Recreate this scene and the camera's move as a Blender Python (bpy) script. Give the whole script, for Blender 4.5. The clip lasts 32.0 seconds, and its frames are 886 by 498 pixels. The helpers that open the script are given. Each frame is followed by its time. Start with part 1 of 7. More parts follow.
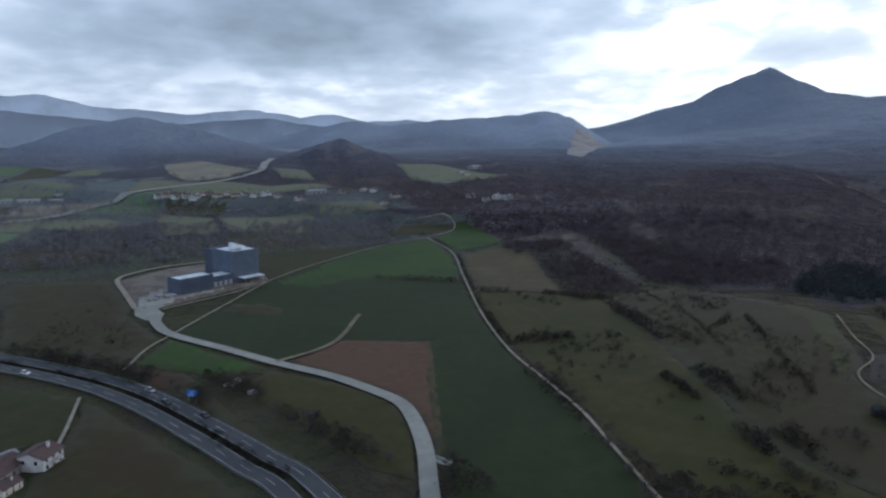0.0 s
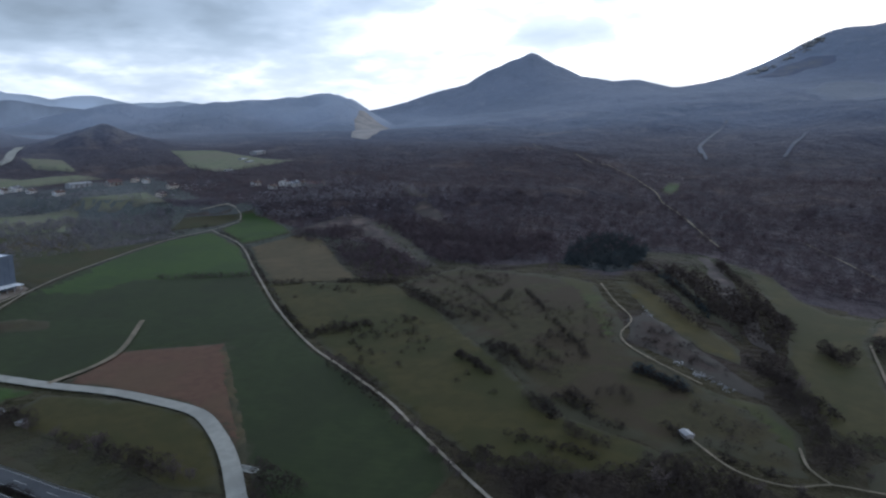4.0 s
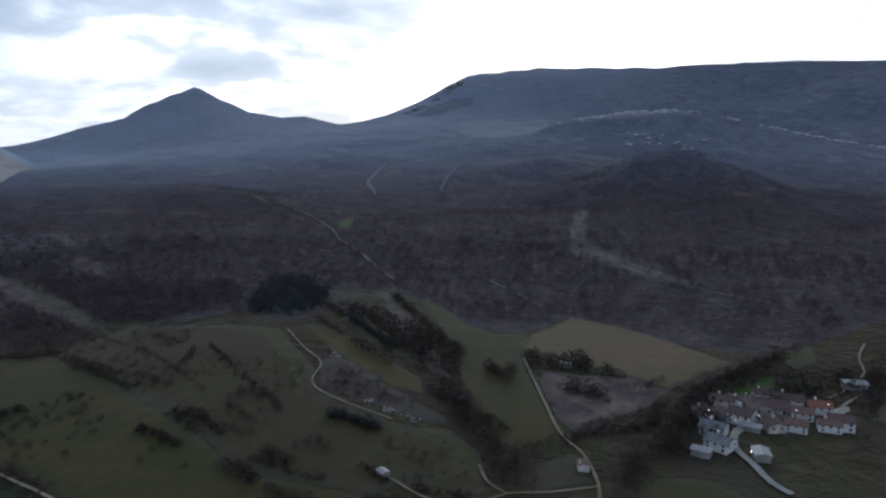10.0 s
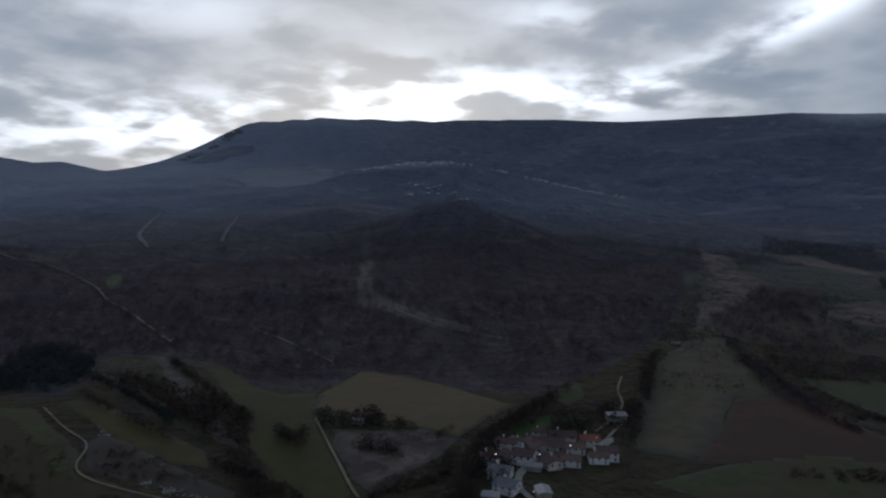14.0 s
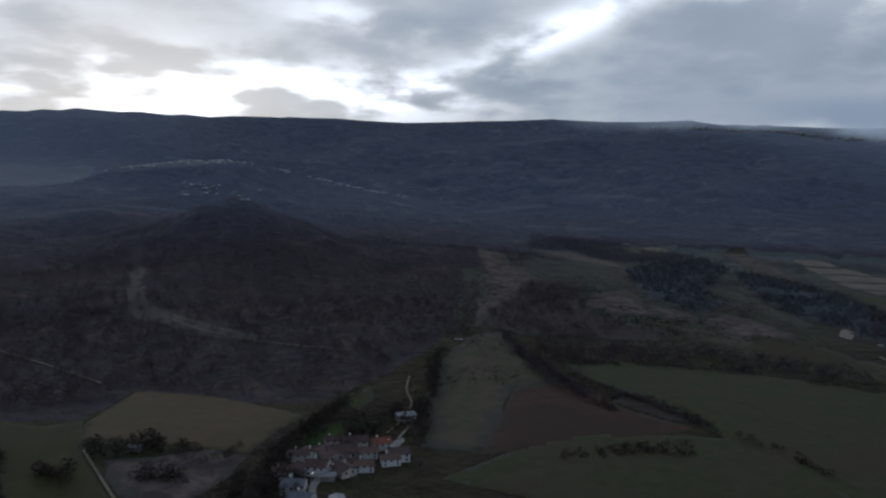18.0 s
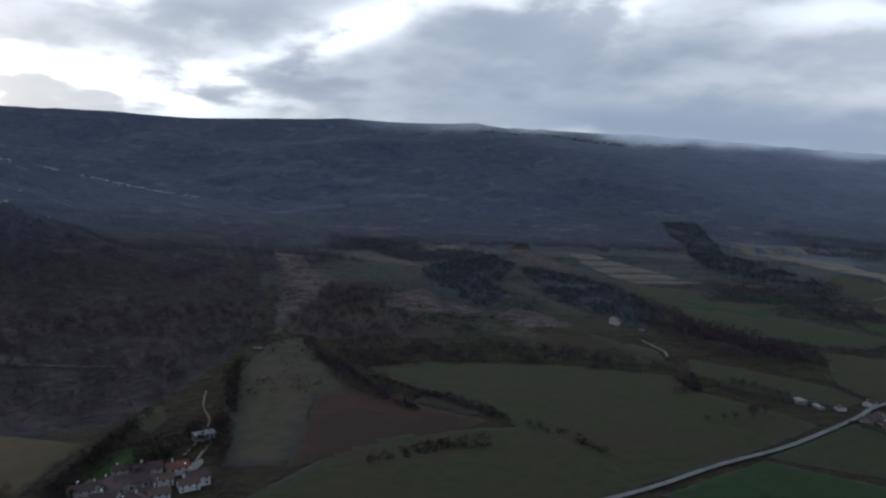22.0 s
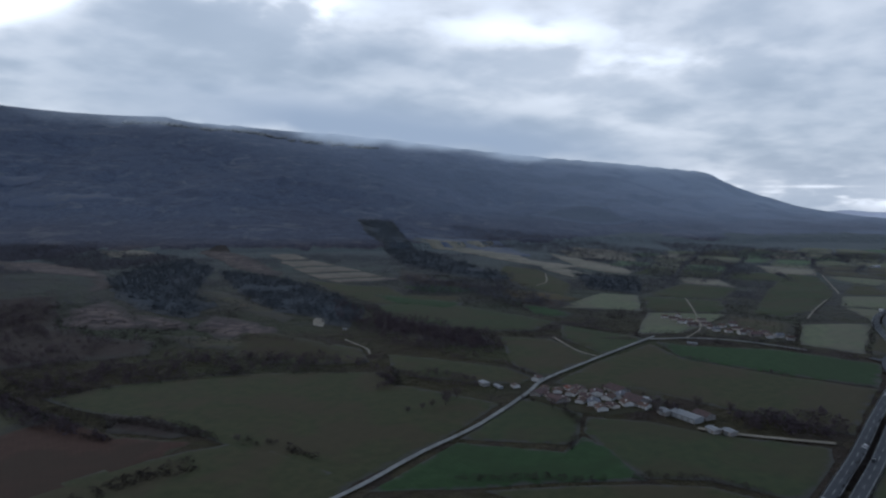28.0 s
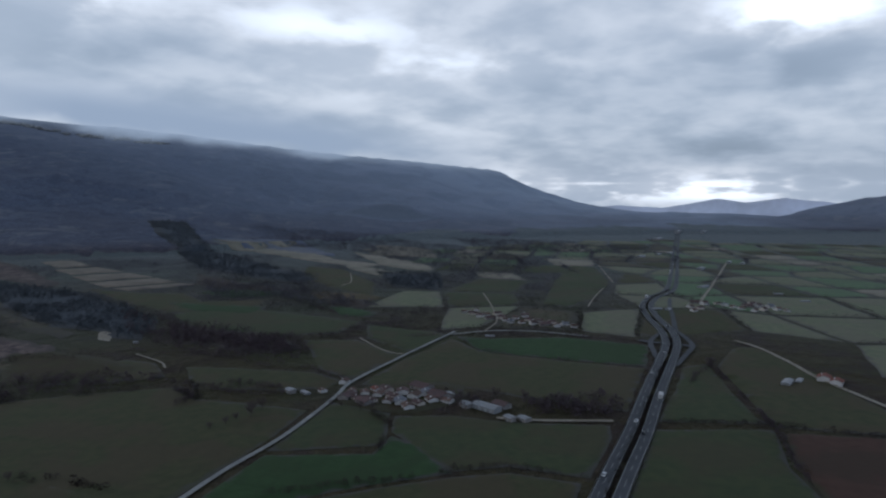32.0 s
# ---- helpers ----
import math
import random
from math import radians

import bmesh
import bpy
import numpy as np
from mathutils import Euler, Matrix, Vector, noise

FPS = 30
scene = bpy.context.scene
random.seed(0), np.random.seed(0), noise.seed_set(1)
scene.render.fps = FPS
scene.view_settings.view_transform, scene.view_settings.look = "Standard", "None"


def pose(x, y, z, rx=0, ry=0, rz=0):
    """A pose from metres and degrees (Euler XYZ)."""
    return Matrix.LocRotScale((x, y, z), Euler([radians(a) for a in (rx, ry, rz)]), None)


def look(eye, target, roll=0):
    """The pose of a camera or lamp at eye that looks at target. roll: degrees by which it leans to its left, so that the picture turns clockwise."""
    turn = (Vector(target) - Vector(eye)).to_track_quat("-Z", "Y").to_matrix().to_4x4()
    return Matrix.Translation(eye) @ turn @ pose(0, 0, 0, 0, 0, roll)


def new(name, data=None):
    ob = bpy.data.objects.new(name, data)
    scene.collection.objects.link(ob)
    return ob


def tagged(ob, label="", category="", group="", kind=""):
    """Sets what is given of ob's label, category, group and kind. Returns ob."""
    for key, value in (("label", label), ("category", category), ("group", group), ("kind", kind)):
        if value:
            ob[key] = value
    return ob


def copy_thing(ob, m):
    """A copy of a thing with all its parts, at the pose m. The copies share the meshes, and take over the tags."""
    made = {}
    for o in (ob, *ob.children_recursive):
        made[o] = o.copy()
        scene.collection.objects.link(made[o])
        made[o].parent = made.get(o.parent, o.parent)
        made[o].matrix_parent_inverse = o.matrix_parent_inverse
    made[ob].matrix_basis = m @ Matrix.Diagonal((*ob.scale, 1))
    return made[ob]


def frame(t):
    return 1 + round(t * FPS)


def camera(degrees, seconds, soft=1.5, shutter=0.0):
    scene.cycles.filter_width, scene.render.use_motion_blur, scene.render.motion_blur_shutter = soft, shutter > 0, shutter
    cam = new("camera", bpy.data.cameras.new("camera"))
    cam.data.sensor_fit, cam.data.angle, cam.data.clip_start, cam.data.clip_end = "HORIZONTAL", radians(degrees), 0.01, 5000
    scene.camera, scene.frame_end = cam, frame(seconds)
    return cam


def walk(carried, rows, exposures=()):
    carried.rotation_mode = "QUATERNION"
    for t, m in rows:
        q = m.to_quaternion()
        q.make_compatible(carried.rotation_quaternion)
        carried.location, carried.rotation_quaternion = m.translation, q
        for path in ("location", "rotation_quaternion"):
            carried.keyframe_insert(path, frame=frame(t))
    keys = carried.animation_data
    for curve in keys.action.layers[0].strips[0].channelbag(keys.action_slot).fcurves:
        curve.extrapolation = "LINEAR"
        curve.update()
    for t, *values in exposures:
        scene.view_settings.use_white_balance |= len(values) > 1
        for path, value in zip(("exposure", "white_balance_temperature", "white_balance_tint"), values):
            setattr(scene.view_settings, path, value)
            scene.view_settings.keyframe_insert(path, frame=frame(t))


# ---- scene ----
cam = camera(64.26, 32.0, 2.3, 0.4)
# seconds, place of the camera, heading to the right of +y, tilt, lean
FLIGHT = (
    (0, 4.02, 1.96, 101.48, -66.802, -9.515, 0.483),
    (0.5, 3.88, 1.61, 102.07, -64.626, -9.539, 0.419),
    (1, 3.75, 1.30, 102.67, -62.470, -9.567, 0.385),
    (1.5, 3.63, 1.02, 103.27, -60.315, -9.619, 0.348),
    (2, 3.51, 0.78, 103.86, -58.174, -9.643, 0.312),
    (2.5, 3.39, 0.57, 104.45, -56.017, -9.685, 0.276),
    (3, 3.28, 0.39, 105.04, -53.858, -9.900, 0.254),
    (3.5, 3.17, 0.24, 105.63, -51.702, -10.382, 0.209),
    (5.5, 2.74, -0.14, 107.98, -43.100, -12.665, 0.032),
    (6, 2.63, -0.19, 108.57, -40.918, -13.252, 0.012),
    (6.5, 2.52, -0.22, 109.15, -38.749, -13.835, -0.017),
    (7, 2.40, -0.23, 109.73, -36.590, -14.243, -0.052),
    (7.5, 2.29, -0.24, 110.32, -34.452, -14.180, -0.087),
    (8, 2.17, -0.23, 110.90, -32.309, -12.983, -0.111),
    (8.5, 2.04, -0.22, 111.48, -30.154, -11.260, -0.130),
    (9, 1.92, -0.19, 112.06, -27.996, -9.547, -0.133),
    (9.5, 1.79, -0.16, 112.64, -25.827, -8.309, -0.135),
    (10, 1.65, -0.12, 113.21, -23.654, -8.250, -0.126),
    (10.5, 1.51, -0.08, 113.79, -21.487, -8.291, -0.108),
    (11, 1.37, -0.04, 114.37, -19.320, -7.950, -0.085),
    (11.5, 1.22, 0.01, 114.94, -17.151, -6.280, -0.063),
    (12, 1.06, 0.05, 115.52, -14.981, -4.967, -0.042),
    (12.5, 0.90, 0.10, 116.09, -12.815, -4.400, -0.023),
    (13, 0.74, 0.14, 116.66, -10.649, -4.415, 0.000),
    (13.5, 0.57, 0.19, 117.23, -8.477, -4.435, 0.027),
    (14, 0.39, 0.23, 117.80, -6.308, -4.440, 0.056),
    (14.5, 0.21, 0.26, 118.37, -4.136, -4.461, 0.072),
    (16.5, -0.55, 0.37, 120.65, 4.573, -4.528, 0.069),
    (17, -0.76, 0.38, 121.21, 6.771, -4.538, 0.065),
    (17.5, -0.96, 0.39, 121.78, 8.947, -4.563, 0.076),
    (18, -1.17, 0.39, 122.34, 11.092, -4.586, 0.079),
    (18.5, -1.38, 0.39, 122.90, 13.227, -4.602, 0.072),
    (19, -1.59, 0.37, 123.46, 15.326, -4.621, 0.072),
    (19.5, -1.81, 0.36, 124.03, 17.390, -4.631, 0.069),
    (20, -2.02, 0.33, 124.58, 19.419, -4.661, 0.062),
    (20.5, -2.24, 0.30, 125.14, 21.425, -4.680, 0.048),
    (21, -2.45, 0.26, 125.70, 23.428, -4.694, 0.040),
    (21.5, -2.67, 0.22, 126.25, 25.445, -4.704, 0.023),
    (22, -2.88, 0.17, 126.81, 27.461, -4.725, 0.017),
    (22.5, -3.09, 0.11, 127.36, 29.470, -4.738, 0.004),
    (23, -3.29, 0.05, 127.91, 31.473, -4.752, -0.021),
    (23.5, -3.50, -0.01, 128.46, 33.475, -4.774, -0.048),
    (24, -3.69, -0.08, 129.01, 35.485, -4.799, -0.070),
    (24.5, -3.88, -0.15, 129.55, 37.491, -4.832, -0.102),
    (25, -4.07, -0.23, 130.10, 39.497, -4.852, -0.131),
    (25.5, -4.25, -0.31, 130.64, 41.492, -4.887, -0.150),
    (27.5, -4.85, -0.61, 132.79, 49.483, -4.983, -0.106),
    (28, -4.97, -0.69, 133.32, 51.512, -5.016, -0.111),
    (28.5, -5.07, -0.76, 133.85, 53.551, -5.041, -0.115),
    (29, -5.16, -0.82, 134.38, 55.581, -5.082, -0.110),
    (29.5, -5.23, -0.88, 134.90, 57.599, -5.109, -0.092),
    (30, -5.28, -0.92, 135.42, 59.589, -5.136, -0.090),
    (30.5, -5.31, -0.96, 135.94, 61.550, -5.151, -0.081),
    (31, -5.32, -0.99, 136.46, 63.494, -5.176, -0.071),
    (31.5, -5.30, -1.01, 136.97, 65.433, -5.223, -0.078),
    (32, -5.26, -1.01, 137.48, 67.376, -5.290, -0.121),
)


def flown(x, y, z, heading, tilt, lean):
    h, p = radians(heading), radians(tilt)
    ahead = Vector((math.sin(h) * math.cos(p), math.cos(h) * math.cos(p), math.sin(p)))
    return look((x, y, z), Vector((x, y, z)) + ahead * 100, lean)


EXPOSURES = tuple((t, stops, warmth, 10) for t, stops, warmth in (
    (0, 0.35, 5400), (3, 0.4, 5400), (6, 0.95, 5330), (7, 1.3, 5280), (8, 1.45, 5280), (9, 0.85, 5300), (10, 0.2, 5400), (11, -0.3, 5460), (12, -0.65, 5480), (13, -0.85, 5480), (14, -0.85, 5480), (17, -0.75, 5480),
    (20, -0.5, 5480), (23, -0.3, 5480), (25, -0.2, 5450), (28, -0.2, 5380), (32, -0.3, 5380)))
walk(cam, [(row[0], flown(*row[1:])) for row in FLIGHT], EXPOSURES)

# ---- sky and light ----
world = bpy.data.worlds.new("overcast_sky")
scene.world = world
world.use_nodes = True


class Graph:
    """Short-hand for a node tree: values, sums and mixes by call."""

    def __init__(self, tree):
        self.tree = tree
        tree.nodes.clear()

    def node(self, kind, inputs=None, **settings):
        n = self.tree.nodes.new(kind)
        for key, value in settings.items():
            setattr(n, key, value)
        for key, value in (inputs or {}).items():
            self.feed(n.inputs[key], value)
        return n

    def feed(self, socket, value):
        if isinstance(value, bpy.types.NodeSocket):
            self.tree.links.new(value, socket)
        else:
            socket.default_value = value

    def math(self, op, a, b=0.0, c=0.0, clamp=False):
        n = self.node("ShaderNodeMath", {0: a, 1: b, 2: c}, operation=op, use_clamp=clamp)
        return n.outputs[0]

    def vec(self, op, a, b=(0, 0, 0)):
        return self.node("ShaderNodeVectorMath", {0: a, 1: b}, operation=op).outputs[0]

    def noise(self, where, scale, detail=4.0, rough=0.55, distortion=0.0):
        return self.node("ShaderNodeTexNoise", {"Vector": where, "Scale": scale, "Detail": detail, "Roughness": rough, "Distortion": distortion}).outputs["Fac"]

    def ramp(self, value, low, high, to_low=0.0, to_high=1.0):
        n = self.node("ShaderNodeMapRange", {"Value": value, "From Min": low, "From Max": high, "To Min": to_low, "To Max": to_high}, interpolation_type="SMOOTHSTEP")
        return n.outputs[0]

    def mix(self, fac, a, b):
        n = self.node("ShaderNodeMix", data_type="RGBA")
        for key, value in ((0, fac), (6, a), (7, b)):
            if isinstance(value, tuple) and len(value) == 3:
                value = (*value, 1.0)
            self.feed(n.inputs[key], value)
        return n.outputs[2]


g = Graph(world.node_tree)
way = g.node("ShaderNodeTexCoord").outputs["Generated"]
parts = g.node("ShaderNodeSeparateXYZ", {0: way})
wx, wy, wz = parts.outputs
bearing = g.math("MULTIPLY", g.math("ARCTAN2", wx, wy), 57.2958)
rise = g.math("MULTIPLY", g.math("ARCSINE", wz), 57.2958)
flat = g.math("ADD", g.math("ABSOLUTE", wz), 0.24)
cloud_at = g.node("ShaderNodeCombineXYZ", {0: g.math("DIVIDE", wx, flat), 1: g.math("DIVIDE", wy, flat), 2: 0.0}).outputs[0]
billow = g.noise(cloud_at, 1.9, 5.0, 0.45, 0.2)
wisp = g.noise(g.vec("ADD", cloud_at, (7.3, 2.1, 4.0)), 5.5, 4.0, 0.48, 0.15)
soft = g.noise(g.vec("ADD", cloud_at, (1.3, 9.1, 2.0)), 0.8, 3.0, 0.5)
body = g.math("ADD", g.math("MULTIPLY", billow, 0.66), g.math("MULTIPLY", wisp, 0.34))
# thin places and gaps of the cloud deck: bearing, height, half-widths, lean, strength
GAPS = (
    (-46, 7.6, 7, 2.4, 0.05, 0.55), (-32, 4.5, 12, 3.0, 0.1, 0.75), (-44, 8.6, 5, 1.5, 0.0, 0.8), (-20, 5.2, 12, 2.0, 0.0, 0.9), (-9, 8.1, 8, 2.1, -0.02, 1.3), (3, 7.6, 10, 1.9, 0.0, 1.3),
    (2, 13.8, 4, 1.2, 0.0, 0.5), (6, 12.4, 4, 1.0, 0.0, 0.4), (-27, 13.5, 9, 2.0, 0.0, 0.35), (20.5, 12.6, 6.5, 1.3, 0.36, 1.2), (40, 13.6, 4.0, 1.5, 0.1, 0.9), (33, 14.6, 4, 1.0, 0.0, 0.6), (10, 8.6, 5, 1.2, 0.1, 0.5),
    (94, 12.2, 4.5, 1.6, 0.05, 1.1), (58, 12.0, 8, 1.2, -0.05, 0.35), (68, 9.5, 7, 1.0, 0.0, 0.25), (87, -0.5, 10, 0.8, 0.0, 0.8), (-70, 3.0, 18, 1.4, 0.0, 0.12),
)
glow = 0.0
for at_az, at_el, half_az, half_el, lean_, strength in GAPS:
    da = g.math("SUBTRACT", bearing, at_az)
    de = g.math("SUBTRACT", g.math("SUBTRACT", rise, at_el), g.math("MULTIPLY", da, lean_))
    q = g.math("ADD", g.math("POWER", g.math("ABSOLUTE", g.math("DIVIDE", da, half_az)), 2.0), g.math("POWER", g.math("ABSOLUTE", g.math("DIVIDE", de, half_el)), 2.0))
    glow = g.math("ADD", glow, g.math("MULTIPLY", g.math("EXPONENT", g.math("MULTIPLY", q, -1.0)), strength))
# heavy cloud: bearing, height, half-widths, strength
heavy = 0.0
for at_az, at_el, half_az, half_el, strength in ((30, 9.0, 12, 2.6, 0.20), (10, 12.6, 5, 1.6, 0.3), (57, 5.5, 16, 2.4, 0.16), (93, 8, 10, 2.6, 0.5), (90, 2.4, 9, 1.2, 0.5), (-76, 9, 24, 8, 0.85), (-70, 6.5, 12, 1.8, 0.2), (-88, 8, 14, 5, 0.2),
                                                 (-40, 5.9, 8, 0.8, 0.3), (-28, 10.2, 8, 1.7, 0.3), (-15.5, 7.0, 2.2, 0.6, 0.35), (9.0, 7.2, 2.2, 0.7, 0.4), (16, 9.0, 4, 1.6, 0.5), (48, 9.5, 8, 1.4, 0.22), (72, 6.0, 8, 1.3, 0.2)):
    q = g.math("ADD", g.math("POWER", g.math("ABSOLUTE", g.math("DIVIDE", g.math("SUBTRACT", bearing, at_az), half_az)), 2.0),
               g.math("POWER", g.math("ABSOLUTE", g.math("DIVIDE", g.math("SUBTRACT", rise, at_el), half_el)), 2.0))
    heavy = g.math("ADD", heavy, g.math("MULTIPLY", g.math("EXPONENT", g.math("MULTIPLY", q, -1.0)), strength))
lit = g.ramp(body, 0.36, 0.66, 0.64, 0.95)
lit = g.math("MULTIPLY", lit, g.ramp(soft, 0.35, 0.65, 0.88, 1.14))
lit = g.math("MULTIPLY", lit, g.math("SUBTRACT", 1.0, g.math("MULTIPLY", heavy, 0.62)))
opening = g.math("MULTIPLY", glow, g.ramp(g.math("SUBTRACT", body, g.math("MULTIPLY", heavy, 0.12)), 0.42, 0.55, 0.10, 1.3))
lit = g.math("ADD", lit, opening)
# unseen sky: dimmed overhead to darken the land, blued to the south to tint slopes
lit = g.math("MULTIPLY", lit, g.ramp(rise, 15.0, 48.0, 1.0, 0.36))
south = g.ramp(wy, -0.25, -0.9, 0.0, 1.0)
tone = g.mix(g.ramp(lit, 0.30, 0.95), (0.88, 0.985, 1.10), (1.04, 1.01, 0.97))
tone = g.mix(g.math("MULTIPLY", south, 0.7), tone, (0.80, 0.98, 1.24))
deck = g.vec("MULTIPLY", tone, g.node("ShaderNodeCombineXYZ", {0: lit, 1: lit, 2: lit}).outputs[0])
sky = g.node("ShaderNodeTexSky", sky_type="NISHITA", sun_disc=False, sun_elevation=radians(9), sun_rotation=radians(-12))
clear = g.vec("MULTIPLY", sky.outputs[0], (0.10, 0.10, 0.10))
seen = g.mix(0.9, clear, deck)
back = g.node("ShaderNodeBackground", {"Color": seen, "Strength": 1.0})
g.tree.links.new(back.outputs[0], g.node("ShaderNodeOutputWorld").inputs[0])

sun = new("sun", bpy.data.lights.new("sun", "SUN"))
sun.data.energy, sun.data.angle, sun.data.color = 0.5, radians(25), (1.0, 0.95, 0.88)
sun.matrix_world = look((-200, 900, 420), (0, 0, 0))

# ---- materials ----
def surface(name, low, high, size=8.0, rough=0.9, bump=0.3, bump_size=0.5, metal=0.0, patch=40.0, patch_to=None, patch_amount=0.65, stripes=0.0, turn=0.0, stripe_amount=0.25, vary=0.0, rim_to=None):
    """A surface whose colour wanders between two tones, with larger patches of a third, fine relief and, for worked land, rows."""
    m = bpy.data.materials.new(name)
    m.use_nodes = True
    q = Graph(m.node_tree)
    where = q.node("ShaderNodeTexCoord").outputs["Object"]
    if vary:
        where = q.vec("ADD", where, q.vec("MULTIPLY", q.node("ShaderNodeCombineXYZ", {k: q.node("ShaderNodeObjectInfo").outputs["Random"] for k in range(3)}).outputs[0], (90, 70, 50)))
    fine = q.noise(where, 1.0 / size, 5.0, 0.62)
    colour = q.mix(q.ramp(fine, 0.3, 0.7), low, high)
    if patch_to:
        wide = q.noise(q.vec("ADD", where, (13, 5, 3)), 1.0 / patch, 4.0, 0.55, 0.4)
        colour = q.mix(q.math("MULTIPLY", q.ramp(wide, 0.43, 0.60), patch_amount), colour, patch_to)
    if stripes:
        turned = q.node("ShaderNodeMapping", {"Vector": where, "Rotation": (0, 0, turn)}).outputs[0]
        rows = q.node("ShaderNodeTexWave", {"Vector": turned, "Scale": stripes, "Distortion": 1.2, "Detail": 2.0, "Detail Scale": 0.4}).outputs["Fac"]
        dark = tuple(c * 0.72 for c in low)
        colour = q.mix(q.math("MULTIPLY", rows, stripe_amount), colour, dark)
    if rim_to:
        rim = q.node("ShaderNodeAttribute", attribute_name="rim").outputs["Fac"]
        ragged = q.math("ADD", rim, q.math("MULTIPLY", q.math("SUBTRACT", q.noise(where, 0.09, 4.0, 0.6), 0.5), 1.5))
        colour = q.mix(q.ramp(ragged, 0.42, 0.95), colour, rim_to)
    if vary:
        hue = q.node("ShaderNodeHueSaturation", {"Color": colour, "Value": q.ramp(q.node("ShaderNodeObjectInfo").outputs["Random"], 0, 1, 1 - vary, 1 + vary)})
        colour = hue.outputs[0]
    grain = q.noise(where, 1.0 / bump_size, 3.0, 0.6)
    relief = q.node("ShaderNodeBump", {"Height": grain, "Strength": bump, "Distance": bump_size * 0.5})
    shader = q.node("ShaderNodeBsdfPrincipled", {"Base Color": colour, "Roughness": rough, "Metallic": metal, "Normal": relief.outputs[0]})
    shader.inputs["Specular IOR Level"].default_value = 0.25
    m.node_tree.links.new(shader.outputs[0], q.node("ShaderNodeOutputMaterial").inputs[0])
    return m


def land_material():
    """Rough pasture and scrub below, bare winter woodland on the slopes, haze painted in with distance."""
    m = bpy.data.materials.new("open_land_and_winter_woodland")
    m.use_nodes = True
    q = Graph(m.node_tree)
    where = q.node("ShaderNodeTexCoord").outputs["Object"]
    cover = q.node("ShaderNodeAttribute", attribute_name="cover").outputs["Fac"]
    fine = q.noise(where, 0.12, 5.0, 0.65)
    mid = q.noise(q.vec("ADD", where, (40, 9, 0)), 0.022, 5.0, 0.6, 0.3)
    wide = q.noise(q.vec("ADD", where, (5, 90, 0)), 0.0045, 4.0, 0.55, 0.5)
    pasture = q.mix(q.ramp(fine, 0.3, 0.7), (0.042, 0.036, 0.019), (0.064, 0.054, 0.030))
    pasture = q.mix(q.ramp(mid, 0.45, 0.62), pasture, (0.046, 0.035, 0.027))
    pasture = q.mix(q.math("MULTIPLY", q.ramp(wide, 0.48, 0.66), 0.6), pasture, (0.055, 0.063, 0.032))
    far_haze = q.node("ShaderNodeAttribute", attribute_name="far_haze").outputs["Fac"]
    # pale haze painted into the pasture tone, growing with distance
    pasture = q.mix(q.node("ShaderNodeAttribute", attribute_name="floor_haze").outputs["Fac"], pasture, (0.140, 0.152, 0.155))
    # leafless oak below, blue-grey haze painted in above, pale grass and stone in streaks
    wood = q.mix(q.ramp(fine, 0.32, 0.68), (0.048, 0.038, 0.042), (0.080, 0.064, 0.070))
    wood = q.mix(q.math("MULTIPLY", q.ramp(mid, 0.48, 0.66), 0.6), wood, (0.060, 0.054, 0.062))
    streak = q.noise(q.vec("MULTIPLY", where, (1, 1, 3.0)), 0.0095, 7.0, 0.70, 1.4)
    wood = q.mix(q.math("MULTIPLY", q.ramp(streak, 0.52, 0.64), 0.7), wood, (0.110, 0.082, 0.072))
    slope_haze = q.mix(q.ramp(fine, 0.3, 0.7), (0.088, 0.100, 0.138), (0.132, 0.145, 0.190))
    slope_haze = q.mix(q.math("MULTIPLY", q.ramp(mid, 0.46, 0.64), 0.5), slope_haze, (0.064, 0.072, 0.102))
    slope_haze = q.mix(q.math("MULTIPLY", q.ramp(wide, 0.46, 0.66), 0.45), slope_haze, (0.098, 0.105, 0.140))
    slope_haze = q.mix(q.math("MULTIPLY", q.ramp(streak, 0.53, 0.66), 0.55), slope_haze, (0.215, 0.212, 0.228))
    # lightest haze tone, painted on the farthest slopes
    hazed_slope = q.mix(q.ramp(wide, 0.4, 0.6), (0.29, 0.325, 0.39), (0.345, 0.38, 0.455))
    slope_haze = q.mix(far_haze, slope_haze, hazed_slope)
    wood = q.mix(q.node("ShaderNodeAttribute", attribute_name="slope_haze").outputs["Fac"], wood, slope_haze)
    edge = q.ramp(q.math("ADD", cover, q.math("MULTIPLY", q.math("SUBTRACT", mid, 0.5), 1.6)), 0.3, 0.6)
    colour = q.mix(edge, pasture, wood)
    folds = q.node("ShaderNodeBump", {"Height": q.noise(where, 0.02, 4.0, 0.6, 0.6), "Strength": 0.7, "Distance": 22.0})
    relief = q.node("ShaderNodeBump", {"Height": q.noise(where, 0.16, 4.0, 0.65), "Strength": 0.8, "Distance": 4.0, "Normal": folds.outputs[0]})
    shader = q.node("ShaderNodeBsdfPrincipled", {"Base Color": colour, "Roughness": 0.95, "Normal": relief.outputs[0]})
    shader.inputs["Specular IOR Level"].default_value = 0.1
    m.node_tree.links.new(shader.outputs[0], q.node("ShaderNodeOutputMaterial").inputs[0])
    return m

# ---- the ground ----
TABLE = np.random.RandomState(7).rand(256, 256)


